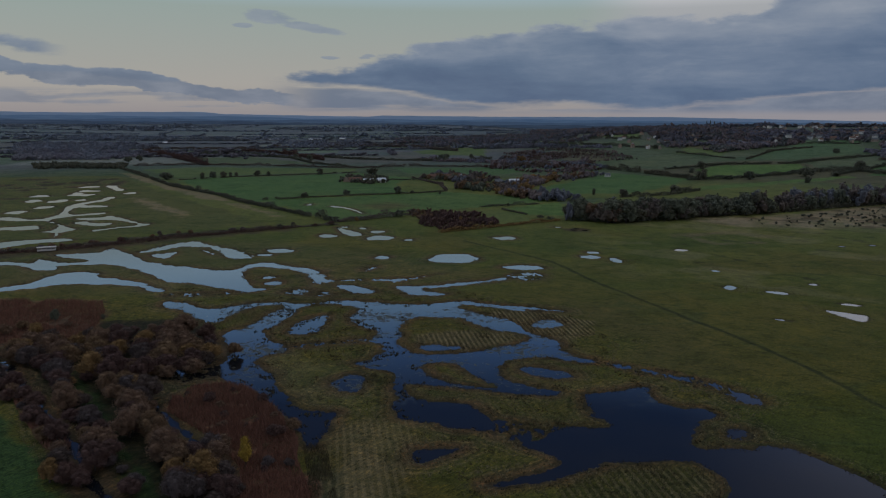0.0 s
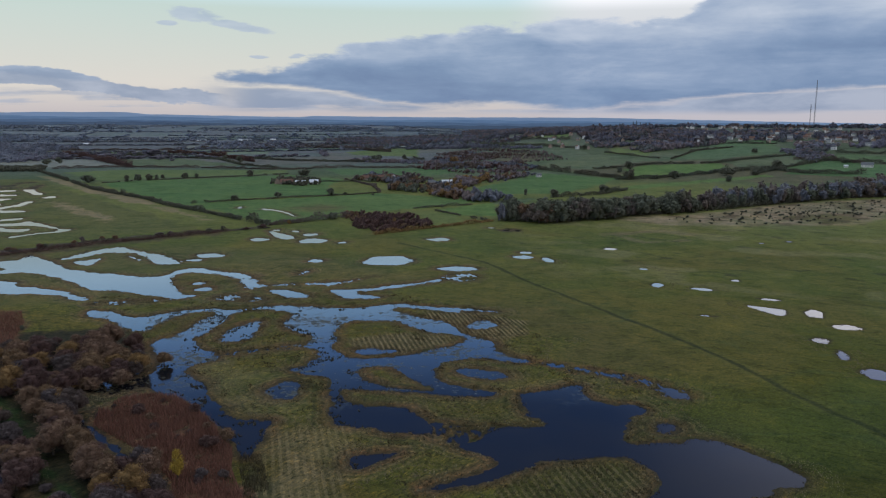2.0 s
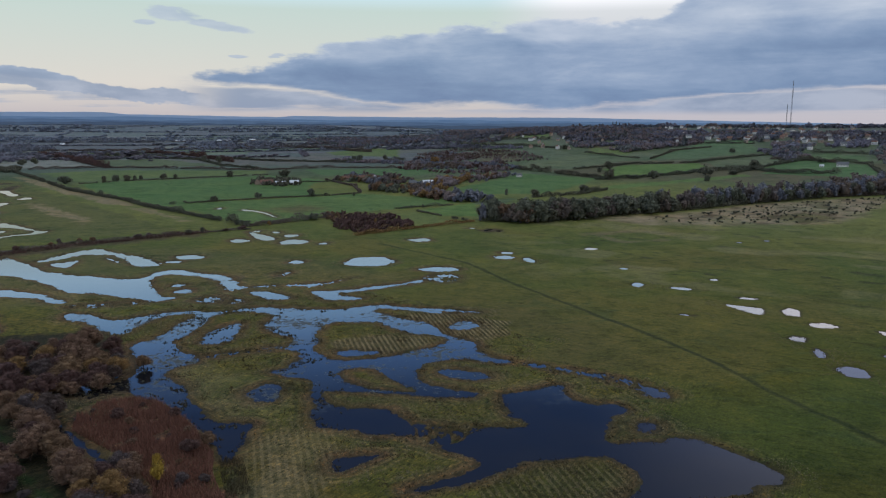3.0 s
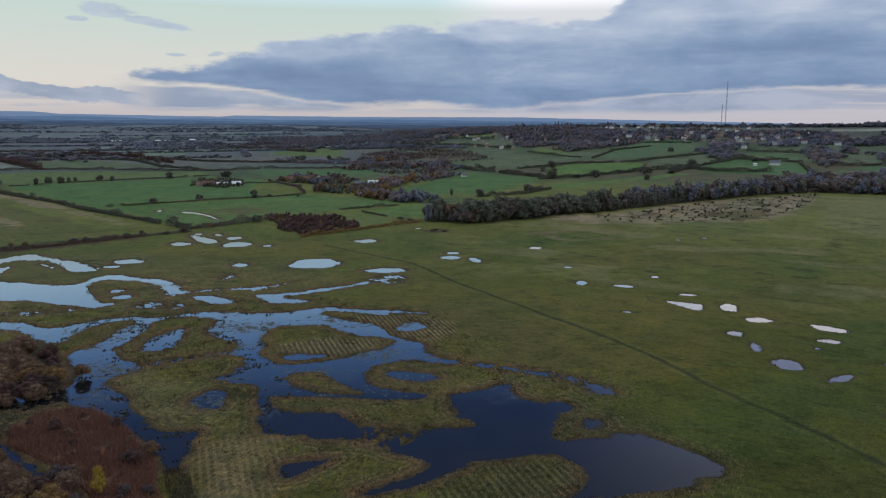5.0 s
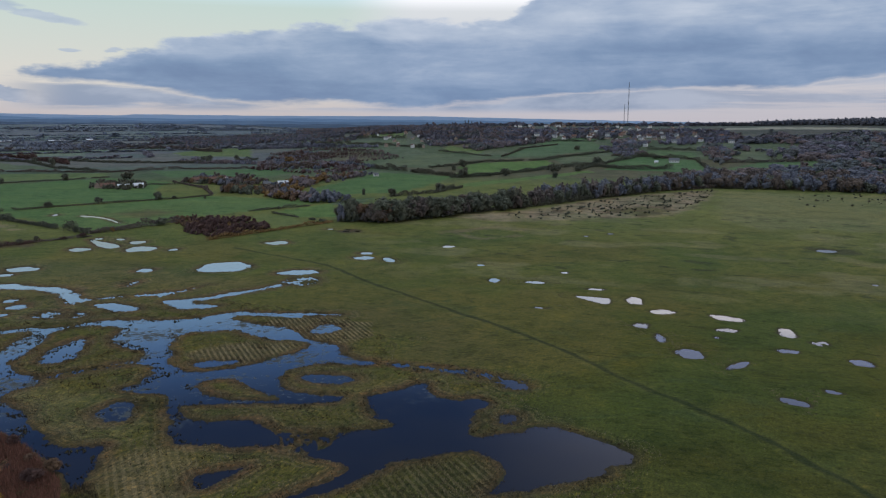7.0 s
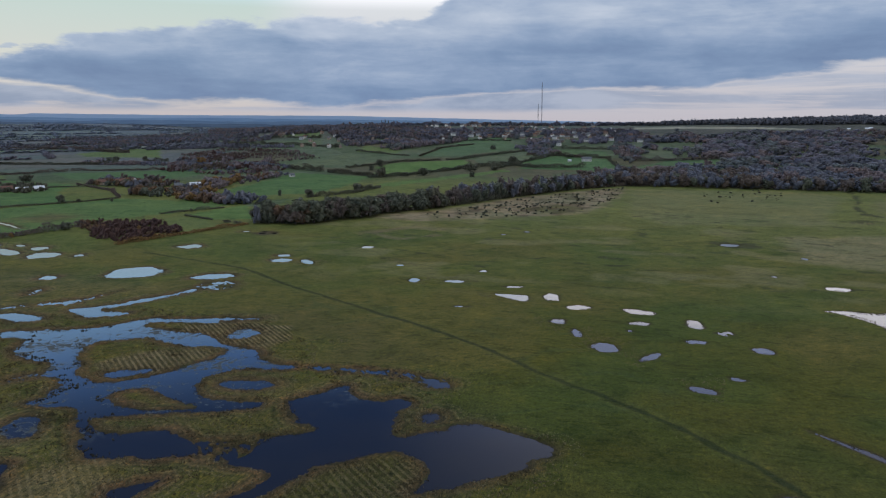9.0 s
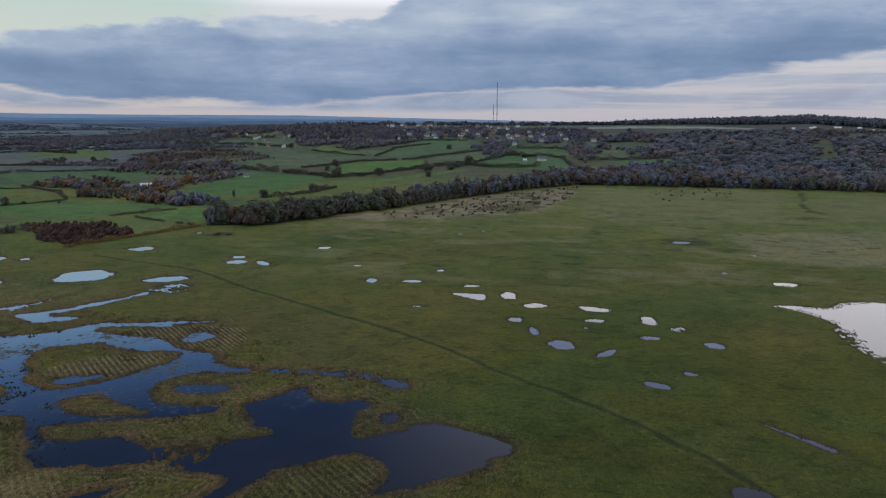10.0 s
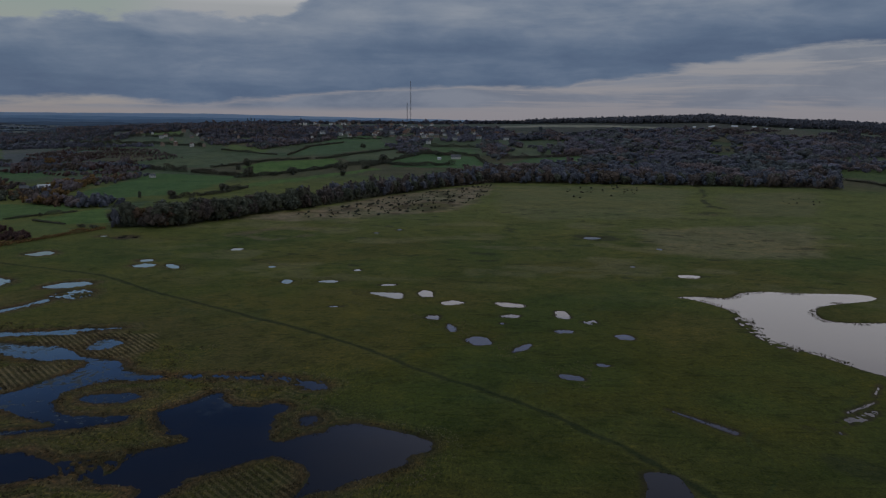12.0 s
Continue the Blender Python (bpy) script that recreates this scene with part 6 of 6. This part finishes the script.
oak(507, 1057, 13.8, 25.8)
oak(261, 847, 9.1, 17.0)
oak(192, 802, 7.3, 14.6)
oak(162, 809, 7.3, 6.1)
oak(386, 1021, 7.2, 16.0)
oak(627, 1139, 13.4, 24.8)
oak(-3, 811, 3.0, 3.6)
oak(7, 1480, 13.0, 19.6)
oak(-4, 1503, 12.1, 15.4)
oak(-33, 818, 3.6, 5.4)
oak(-576, 1392, 11.1, 17.7)
oak(-570, 1428, 11.3, 15.8)
oak(-254, 1452, 13.0, 17.3)
oak(-292, 1513, 11.3, 15.8)
oak(57, 1516, 10.0, 13.4)
oak(720, 1392, 10.3, 16.1)
oak(470, 974, 8.0, 14.3)
oak(369, 1123, 7.8, 13.9)
oak(398, 1169, 12.7, 20.0)
oak(549, 1055, 7.0, 19.3)
oak(774, 1192, 8.4, 20.9)
oak(437, 1567, 11.9, 16.7)
amber_tree(14, 576, 6.4, 3.8)
amber_tree(-67, 585, 3.9, 4.4)
amber_tree(141, 1365, 14.1, 22.2)
amber_tree(215, 1088, 7.3, 6.5)
gold_tree(-45, 163, 7.7, 4.9)
amber_tree(-91, 225, 4.1, 5.6)
amber_tree(-52, 154, 8.0, 8.0)
amber_tree(-86, 155, 5.7, 4.8)
amber_tree(-150, 270, 4.6, 6.4)
sallow(-152, 288, 5.2, 4.2)
amber_tree(-130, 264, 3.2, 3.6)
willow(-158, 276, 4.0, 6.0)
willow(-161, 269, 4.2, 6.4)
sallow(-135, 292, 2.2, 2.0)
willow(-143, 280, 2.6, 3.6)
willow(-70, 246, 4.7, 6.7)
willow(-38, 184, 3.3, 4.5)
willow(-49, 177, 1.5, 2.1)


# ---------------------------------------------------------------- reeds, sedge and tussocks
def blades(name, x, y, tall, wide, mat, label, seed, base=LAND):
    rng = np.random.RandomState(seed)
    n = len(x)
    a = rng.uniform(0, math.tau, n)
    h, w = tall * rng.uniform(0.55, 1.2, n), wide * rng.uniform(0.6, 1.3, n)
    lean = rng.normal(size=(n, 2)) * (0.25 * h)[:, None]
    foot = np.stack([x, y, np.full(n, base - 0.1)], 1)
    side = np.stack([np.cos(a) * w, np.sin(a) * w, np.zeros(n)], 1)
    tip = np.stack([lean[:, 0], lean[:, 1], h], 1)
    v = np.stack([foot - side, foot + side, foot + tip], 1).reshape(-1, 3)
    tagged(new(name, mesh_from(name, v, np.arange(len(v)).reshape(-1, 3), mat)), label, name.replace("_", " "), kind="stuff")


def reedbed(outline, per_metre, tall, mat, label):
    p = np.array(outline, float)
    area = np.prod(p.max(0) - p.min(0))
    q = inside(outline, int(area * per_metre), len(outline) * 7 + int(abs(outline[0][0])))
    keep = lattice(q[:, 0], q[:, 1], 5.0, 21) > 0.16
    q = q[keep]
    blades("reeds", q[:, 0], q[:, 1], tall * (0.35 + 0.7 * lattice(q[:, 0], q[:, 1], 7.0, 22) + 0.4 * lattice(q[:, 0], q[:, 1], 2.5, 32)), 0.09, mat, label, 71)


def tussocks():
    rng = np.random.RandomState(81)
    x, y = rng.uniform(-130, 175, 240000), rng.uniform(135, 430, 240000)
    keep = np.abs(np.degrees(np.arctan2(x, y)) - 5) < 40
    x, y = x[keep], y[keep]
    wet = wetness(x, y)
    bank = (x < 100) & (wet > -2.2) & (wet < 0.8) & (lattice(x, y, 8.0, 23) > 0.42)
    blades("sedge", x[bank], y[bank], 0.28, 0.16, SEDGE, "dark sedge tufts along the muddy banks", 82, 0.05)
    dry = (wet < -1.5) & (wet > -7.9) & (lattice(x, y, 14.0, 24) > 0.45)
    blades("rough_grass", x[dry], y[dry], 0.30, 0.22, STRAW, "pale rough grass tussocks on the islands", 83)
    tall = (wet < -0.8) & (y < 350) & (x > -75 + (258 - y) * 0.68) & (roughness(x, y) * (0.3 + lattice(x, y, 11.0, 62)) > 0.55)
    light = tall & (lattice(x, y, 3.5, 63) > 0.52)
    dark = tall & (lattice(x, y, 3.5, 63) < 0.33)
    blades("straw_grass", x[light], y[light], 0.42, 0.26, STRAW, "straw coloured tufts of tall marsh grass", 87)
    blades("sedge_grass", x[dark], y[dark], 0.42, 0.28, SEDGE, "dark brown sedge tufts over the marsh", 88)
    weed = (wet > 0.4) & (wet < 7.5) & (x > -75) & (x < 60) & (y > 195) & (lattice(x, y, 9.0, 25) * 0.6 + lattice(x, y, 2.6, 26) * 0.5 > 0.66)
    blades("water_weed", x[weed], y[weed], 0.10, 0.16, SEDGE, "dark drowned weed and rush tufts standing in shallow water", 84, 0.02)
    clod = (wet > 0.3) & (wet < 3.5) & (lattice(x, y, 5.0, 27) * 0.5 + lattice(x, y, 1.6, 33) * 0.6 > 0.67) & (x < -5) & (x > -90) & (y > 150) & (y < 330)
    blades("clods", x[clod], y[clod], 0.45, 0.42, SEDGE, "dark sedge clods standing out of the shallow channel", 85, 0.02)
    x, y = rng.uniform(120, 340, 110000), rng.uniform(60, 330, 110000)
    wet = wetness(x, y)
    edge = (x > 238) & (y < 262) & (wet > -0.8) & (wet < 3.2) & (lattice(x, y, 7.0, 29) > 0.5)
    rim = (wet > -1.0) & (wet < 0.5) & ~edge & (lattice(x, y, 6.0, 64) > 0.40)
    blades("sedge", x[rim], y[rim], 0.30, 0.30, SEDGE, "dark muddy sedge round the pools of the pasture", 89, 0.05)
    blades("clods", x[edge], y[edge], 0.35, 0.35, SEDGE, "dark muddy clods along the edge of the bright lake", 86, 0.02)


reedbed([(-77, 206), (-74, 216), (-65, 219), (-58, 215), (-47, 200), (-39, 185), (-36, 179), (-34, 167), (-27, 148), (-41, 143), (-46, 162), (-56, 177), (-75, 196)], 16, 1.7, REED, "dense reddish brown reedbed beside the channel")
reedbed([(-200, 320), (-186, 324), (-171, 324), (-148, 321), (-139, 303), (-131, 274), (-133, 264), (-151, 260), (-161, 255)], 7, 1.7, REED, "reddish brown reedbed at the thicket's edge")
reedbed([(-128, 214), (-114, 201), (-91, 175), (-88, 167), (-96, 172), (-116, 196)], 12, 1.5, REED, "reddish brown reeds along the ditch")
reedbed([(-34, 175), (-28, 174), (-25, 161), (-20, 141), (-26, 142)], 9, 1.3, SEDGE, "dark green rushes at the end of the channel")
reedbed([(-28, 188), (-21, 192), (-9, 190), (-6, 175), (-9, 152), (-10, 141), (-23, 142), (-26, 170)], 3, 0.45, STRAW, "pale cut sedge in rows on the near bank")
reedbed([(-58, 239), (-44, 234), (-31, 206), (-28, 197), (-35, 199), (-45, 211), (-53, 225)], 4, 0.45, STRAW, "pale flattened sedge on the bank")
reedbed([(39, 165), (47, 165), (59, 165), (62, 161), (61, 153), (56, 144), (23, 139), (26, 157), (33, 161)], 6, 0.5, SEDGE, "dark rushes in rows on the lake's bank")
tussocks()


# ---------------------------------------------------------------- buildings and masts
def part(name, bm, mat, parent, label=""):
    me = bpy.data.meshes.new(name)
    bm.to_mesh(me)
    bm.free()
    me.materials.append(mat)
    ob = new(name, me)
    ob.parent = parent
    return tagged(ob, label)


def box(bm, x0, y0, z0, x1, y1, z1):
    v = [bm.verts.new(p) for p in ((x0, y0, z0), (x1, y0, z0), (x1, y1, z0), (x0, y1, z0), (x0, y0, z1), (x1, y0, z1), (x1, y1, z1), (x0, y1, z1))]
    for f in ((3, 2, 1, 0), (4, 5, 6, 7), (0, 1, 5, 4), (1, 2, 6, 5), (2, 3, 7, 6), (3, 0, 4, 7)):
        bm.faces.new([v[k] for k in f])


def house(x, y, length, width, eaves, turn, wall, roof, label, category="house", group="village houses", name="house"):
    """A gabled building: walls, two roof slopes, chimney, door and windows."""
    z = float(hill(np.array([x]), np.array([y]))[0]) + 0.1
    root = tagged(new(name), label, category, group)
    root.matrix_basis = pose(x, y, z, 0, 0, turn)
    a, b, ridge = length / 2, width / 2, eaves + width * 0.42
    bm = bmesh.new()
    low = [bm.verts.new(p) for p in ((-a, -b, -1), (a, -b, -1), (a, b, -1), (-a, b, -1))]
    top = [bm.verts.new(p) for p in ((-a, -b, eaves), (a, -b, eaves), (a, b, eaves), (-a, b, eaves))]
    peak = [bm.verts.new((-a, 0, ridge)), bm.verts.new((a, 0, ridge))]
    for f in ((low[0], low[1], top[1], top[0]), (low[2], low[3], top[3], top[2]), (low[1], low[2], top[2], peak[1], top[1]), (low[3], low[0], top[0], peak[0], top[3])):
        bm.faces.new(f)
    part("wall", bm, wall, root)
    for side in (-1, 1):
        bm = bmesh.new()
        o, t = 0.35, 0.18
        pts = [(-a - o, side * (b + o), eaves - o * 0.84 + 0.05), (a + o, side * (b + o), eaves - o * 0.84 + 0.05), (a + o, 0, ridge + 0.05), (-a - o, 0, ridge + 0.05)]
        lowv, upv = [bm.verts.new(p) for p in pts], [bm.verts.new((p[0], p[1], p[2] + t)) for p in pts]
        for k in range(4):
            bm.faces.new((lowv[k], lowv[(k + 1) % 4], upv[(k + 1) % 4], upv[k]))
        bm.faces.new(lowv[::-1]), bm.faces.new(upv)
        slope = part("roof", bm, roof, root)
    if category == "house":
        bm = bmesh.new()
        box(bm, a * 0.6 - 0.4, -0.35, ridge - 0.6, a * 0.6 + 0.4, 0.35, ridge + 1.1)
        part("chimney", bm, BRICK_WALL, slope)
    for k in range(max(2, int(length / 4))):
        wx = -a + (k + 0.5) * length / max(2, int(length / 4))
        for side in (-1, 1):
            bm = bmesh.new()
            box(bm, wx - 0.6, side * b - 0.06, eaves * 0.45, wx + 0.6, side * b + 0.06, eaves * 0.45 + 1.2)
            part("window", bm, GLASS_DARK, root)
    bm = bmesh.new()
    box(bm, -0.5, -b - 0.07, 0, 0.5, -b + 0.05, 2.05)
    part("door", bm, BOARD, root)
    return root


def mast(x, y, tall, width, name, label):
    """A three-legged lattice mast with a tube aerial at its head."""
    z = float(hill(np.array([x]), np.array([y]))[0])
    root = tagged(new(name), label, "radio mast")
    root.matrix_basis = pose(x, y, z)
    corners = [(width * math.cos(k * math.tau / 3), width * math.sin(k * math.tau / 3)) for k in range(3)]

    def rod(verts, faces, p, q, r):
        p, q = Vector(p), Vector(q)
        across = (q - p).cross(Vector((0.3, 0.9, 0.2))).normalized() * r
        other = (q - p).normalized().cross(across)
        k = len(verts)
        for e in (p, q):
            verts.extend([tuple(e + across), tuple(e - across * 0.5 + other * 0.87), tuple(e - across * 0.5 - other * 0.87)])
        faces.extend([(k + i, k + (i + 1) % 3, k + 3 + (i + 1) % 3) for i in range(3)] + [(k + i, k + 3 + (i + 1) % 3, k + 3 + i) for i in range(3)])

    for c in corners:
        v, f = [], []
        rod(v, f, (*c, 0), (*c, tall * 0.92), width * 0.16)
        new("leg", mesh_from("leg", v, f, STEEL)).parent = root
    v, f = [], []
    step = width * 2
    for i in range(int(tall * 0.92 / step)):
        for k in range(3):
            c, d = corners[k], corners[(k + 1) % 3]
            rod(v, f, (*c, i * step), (*d, (i + 1) * step), width * 0.08)
            rod(v, f, (*c, (i + 1) * step), (*d, (i + 1) * step), width * 0.08)
    new("bracing", mesh_from("bracing", v, f, STEEL)).parent = root
    v, f = tube([(0, 0, tall * 0.91), (0, 0, tall * 0.99), (0, 0, tall)], [width * 0.55, width * 0.5, width * 0.05], 8)
    new("aerial", mesh_from("aerial", v, f, STEEL)).parent = root


def at(az, r):
    return r * math.sin(radians(az)), r * math.cos(radians(az))


mx, my = at(30.9, 2650)
mast(mx, my, 146.0, 1.7, "radio_mast", "tall grey lattice radio mast on the village ridge")
mx, my = at(30.64, 2600)
mast(mx, my, 72.0, 1.4, "radio_mast", "shorter grey lattice mast beside the tall one")

FARM = ((-78, 965, 11, 6, 3.2, 20, RENDER_WALL, METAL_ROOF), (-94, 958, 13, 6, 2.6, 5, BRICK_WALL, METAL_ROOF), (-112, 966, 16, 8, 3.0, 10, BRICK_WALL, TILE_ROOF), (-124, 972, 12, 7, 3.0, 100, BRICK_WALL, TILE_ROOF),
        (8, 1020, 12, 7, 4.5, 15, RENDER_WALL, TILE_ROOF), (24, 1036, 9, 6, 4.8, 100, RENDER_WALL, TILE_ROOF), (-12, 1030, 14, 7, 3.4, 5, BRICK_WALL, TILE_ROOF), (90, 956, 13, 7, 3.0, 10, BRICK_WALL, METAL_ROOF), (70, 948, 9, 6, 3.5, 0, BRICK_WALL, SLATE_ROOF))
for f in FARM:
    house(*f, "pale farm building with a shallow roof among trees", "barn", "farm buildings", "barn")
house(232, 1066, 7, 5, 3.0, 10, RENDER_WALL, SLATE_ROOF, "small white cottage at a field corner")
house(767, 1125, 17, 9, 4.0, -35, RENDER_WALL, SLATE_ROOF, "long white barn in a green field", "barn", "farm buildings", "barn")
house(735, 1130, 6, 4, 2.5, -35, RENDER_WALL, METAL_ROOF, "small white shed in a green field", "shed", "farm buildings", "shed")
for x, y, long in ((1587, 1213, 9), (1610, 1222, 7), (1672, 1206, 16), (1715, 1180, 10), (1692, 1131, 8), (1765, 1110, 9), (1560, 1240, 7)):
    house(x, y, long, 6, 2.6, -52, BRICK_WALL, METAL_ROOF, "long white roofed shed on the far slope", "shed", "far sheds", "shed")
for x, y, long in FAR_SHEDS:
    house(x, y, long, 7, 2.6, 4, BRICK_WALL, METAL_ROOF, "long pale shed on the far plain", "shed", "far sheds", "shed")
VILLAGE = random.Random(17)
WALLS = (RENDER_WALL, BRICK_WALL)
for az, near, far, count in ((14.5, 1650, 2200, 9), (16.5, 1580, 2200, 14), (19, 1620, 2350, 16), (22, 1700, 2350, 18), (25, 1800, 2400, 16), (28, 1700, 2400, 15), (31, 1650, 2350, 20), (33.5, 1650, 2300, 12), (36, 1800, 2300, 8), (11.5, 2000, 2300, 6)):
    for k in range(count):
        hx, hy = at(az + VILLAGE.uniform(-1.6, 1.6), VILLAGE.uniform(near, far))
        wall = VILLAGE.choice(WALLS)
        tone = "white rendered" if wall is RENDER_WALL else "brown stone"
        house(hx, hy, VILLAGE.uniform(7, 11), VILLAGE.uniform(5, 7), VILLAGE.uniform(4.4, 6.2), VILLAGE.uniform(0, 180), wall, VILLAGE.choice((TILE_ROOF, SLATE_ROOF)), tone + " village house with a pitched roof on the ridge")
for k, (gx, gy) in enumerate(SEEN_HOUSES):
    wall = WALLS[k % 3 == 2]
    tone = "white rendered" if wall is RENDER_WALL else "brown stone"
    house(gx, gy, VILLAGE.uniform(8, 13), VILLAGE.uniform(6, 7.5), VILLAGE.uniform(4.6, 5.8), VILLAGE.uniform(-60, 0), wall, VILLAGE.choice((TILE_ROOF, SLATE_ROOF, SLATE_ROOF)), tone + " village house placed to fit the camera's view, trees cleared in front")


def bird_hide(x, y, turn):
    root = tagged(new("bird_hide"), "long weathered timber bird hide on the reed bank", "bird hide")
    root.matrix_basis = pose(x, y, LAND, 0, 0, turn)
    for x0, x1 in ((-5.0, -2.6), (-2.5, -0.1), (0.0, 2.4), (2.5, 4.9)):
        bm = bmesh.new()
        box(bm, x0, -1.6, 0.6, x1, -1.5, 1.7)
        part("panel", bm, BOARD, root)
        bm = bmesh.new()
        box(bm, x0, -1.6, 2.2, x1, -1.5, 2.7)
        part("panel", bm, BOARD, root)
        bm = bmesh.new()
        box(bm, x0 + 0.1, -1.52, 1.7, x1 - 0.1, -1.48, 2.2)
        part("window", bm, GLASS_DARK, root)
    bm = bmesh.new()
    box(bm, -5.0, -1.48, 0.6, 5.0, 1.6, 2.68)
    part("body", bm, BOARD, root)
    bm = bmesh.new()
    box(bm, -5.3, -2.0, 2.7, 5.3, 1.9, 2.85)
    part("roof", bm, BOARD, root)
    for lx in (-4.8, -1.6, 1.6, 4.8):
        for ly in (-1.4, 1.4):
            bm = bmesh.new()
            box(bm, lx - 0.1, ly - 0.1, -0.3, lx + 0.1, ly + 0.1, 0.6)
            part("leg", bm, BARK, root)


bird_hide(-237, 446, 28)
for az, r, h in ((19.0, 2480, 22), (19.25, 2485, 24), (19.5, 2480, 20), (49.3, 2700, 20), (49.8, 2710, 22), (50.4, 2700, 19), (48.6, 2700, 18), (57.5, 2650, 18)):
    fir(*at(az, r), h, 7)
# the wooded crest on the open side, and the trees along the ridge
wood(HAZY_HILL_DARK, [at(39.6, 2450), at(43, 2400), at(47, 2240), at(52, 2180), at(57, 2160), at(61, 2160), at(64, 2150), at(64, 2500), at(57, 2560), at(50, 2580), at(39.6, 2560)], 13, 18, label="dark wood along the crest of the hill")
wood(HAZY_HILL_DARK, [at(37.4, 2460), at(39.8, 2450), at(39.8, 2560), at(37.4, 2560)], 13, 13, label="dark end of the wood along the crest of the hill")
mixed_wood((HAZY_HILL_RUST, HAZY_HILL_DARK, HAZY_HILL_GREY), [at(14, 2450), at(20, 2440), at(28, 2440), at(36, 2440), at(41, 2480), at(41, 2560), at(28, 2560), at(14, 2560)], 22, 13, 0.2)
HILL_MIX = (HAZY_HILL_GREY, HAZY_HILL_GREEN, HAZY_HILL_GREY, HAZY_HILL_RUST, HAZY_HILL_DARK)
mixed_wood(HILL_MIX, [at(38, 1750), at(45, 1700), at(52, 1700), at(58, 1650), at(63, 1600), at(63, 1780), at(55, 1880), at(48, 1880), at(40, 1900)], 23, 14, 0.2, stretch=1.3)
mixed_wood(HILL_MIX, [at(59.5, 1300), at(66, 1250), at(66, 2100), at(61, 2150), at(58.5, 1700)], 18, 12, 0.36)
mixed_wood((HAZY_HILL_GREY, HAZY_HILL_RUST, HAZY_HILL_DARK), [(1520, 1260), (1590, 1190), (1680, 1120), (1700, 1095), (1640, 1080), (1540, 1160), (1490, 1230)], 16, 8, 0.35)
mixed_wood((HAZY_HILL_GREY, HAZY_HILL_DARK), [at(5, 2400), at(14, 2380), at(14, 2480), at(5, 2500)], 20, 12, 0.3)


# scrub on the dry bank
def gorse(places, count, low, high, label):
    rng = random.Random(count)
    for k, (x, y) in enumerate(places[:count]):
        h = rng.uniform(low, high)
        plant("gorse_bush", x, y, h, h * rng.uniform(1.2, 2.2), BUSH_TRUNKS[1], CROWNS["olive_leaf"][k % 3], label, "bush", "gorse bushes")


gorse(inside([(224, 603), (290, 631), (378, 683), (480, 732), (571, 756), (486, 658), (417, 596), (359, 565), (302, 566), (257, 571)], 760, 24), 250, 0.6, 2.4, "small dark gorse bush on dry pale grass")
gorse(inside([(614, 671), (676, 699), (726, 651), (651, 583), (553, 555), (557, 600)], 90, 25), 34, 0.8, 2.4, "small dark gorse bush on the far pasture")
gorse(inside([at(57.6, 820), at(60.5, 800), at(60.5, 900), at(57.6, 900)], 24, 26), 12, 0.8, 2.0, "small dark gorse bush on the far pasture")


# ---------------------------------------------------------------- distance
# upright backdrop strips; their colours carry the haze
def far_ridge(name, radius, az, el, mat, label, ragged):
    verts, quads = [], []
    a = np.arange(-60, 100, 0.25)
    tops = np.interp(a, az, el)
    rng = np.random.RandomState(4)
    for i, (d, e) in enumerate(zip(a, tops)):
        s, c = math.sin(radians(d)), math.cos(radians(d))
        z = EYE + radius * math.tan(radians(e)) + ragged * (rng.uniform(0, 0.5) + 0.6 * math.sin(d * 2.3 + radius) * math.sin(d * 0.71))
        verts += [(radius * s, radius * c, -20), (radius * s, radius * c, z), ((radius + 60) * s, (radius + 60) * c, -20)]
        if i:
            k = 3 * i
            quads += [(k - 3, k, k + 1, k - 2), (k - 2, k + 1, k + 2, k - 1)]
    tagged(new(name, mesh_from(name, verts, quads, mat)), label, "hills", kind="structure")


far_ridge("backdrop", 4930, [-60, -30, -25, -22.9, -17.6, -15.8, -5.6, -4.5, 4.5, 16, 28, 34, 38, 60, 100], [0.35, 0.38, 0.36, 0.42, 0.46, 0.32, 0.19, 0.28, 0.23, 0.26, 0.05, -0.05, -0.1, -0.1, 0.0], PALE_HAZE, "backdrop strip of a distant ridge, coloured pale blue for haze", 1.5)
far_ridge("backdrop_2", 4870, [-60, -32, -26, -20, -15, -10, -6, 0, 6, 12, 20, 28, 36, 60, 100], [0.15, 0.16, 0.2, 0.12, 0.18, 0.02, 0.05, -0.03, 0.06, 0.0, -0.04, -0.1, -0.2, -0.2, -0.2], HAZE, "backdrop strip of wooded hills beyond the plain, coloured blue for haze", 2.0)
far_ridge("backdrop_3", 4780, [-60, -33, -27, -21, -15, -9, -3, 3, 9, 15, 24, 36, 60, 100], [-0.06, -0.02, -0.1, 0.0, -0.12, -0.06, -0.2, -0.12, -0.22, -0.15, -0.3, -0.4, -0.4, -0.4], HAZE_WOOD, "backdrop strip of woods on the far plain, coloured dusky blue for haze", 3.0)
far_ridge("backdrop_4", 4660, [-60, -34, -28, -22, -16, -10, -4, 2, 8, 14, 22, 36, 60, 100], [-0.2, -0.22, -0.14, -0.26, -0.18, -0.3, -0.3, -0.4, -0.36, -0.42, -0.5, -0.6, -0.6, -0.6], HAZE_DARK, "backdrop strip of woods on the far plain, coloured slate blue for haze", 4.0)
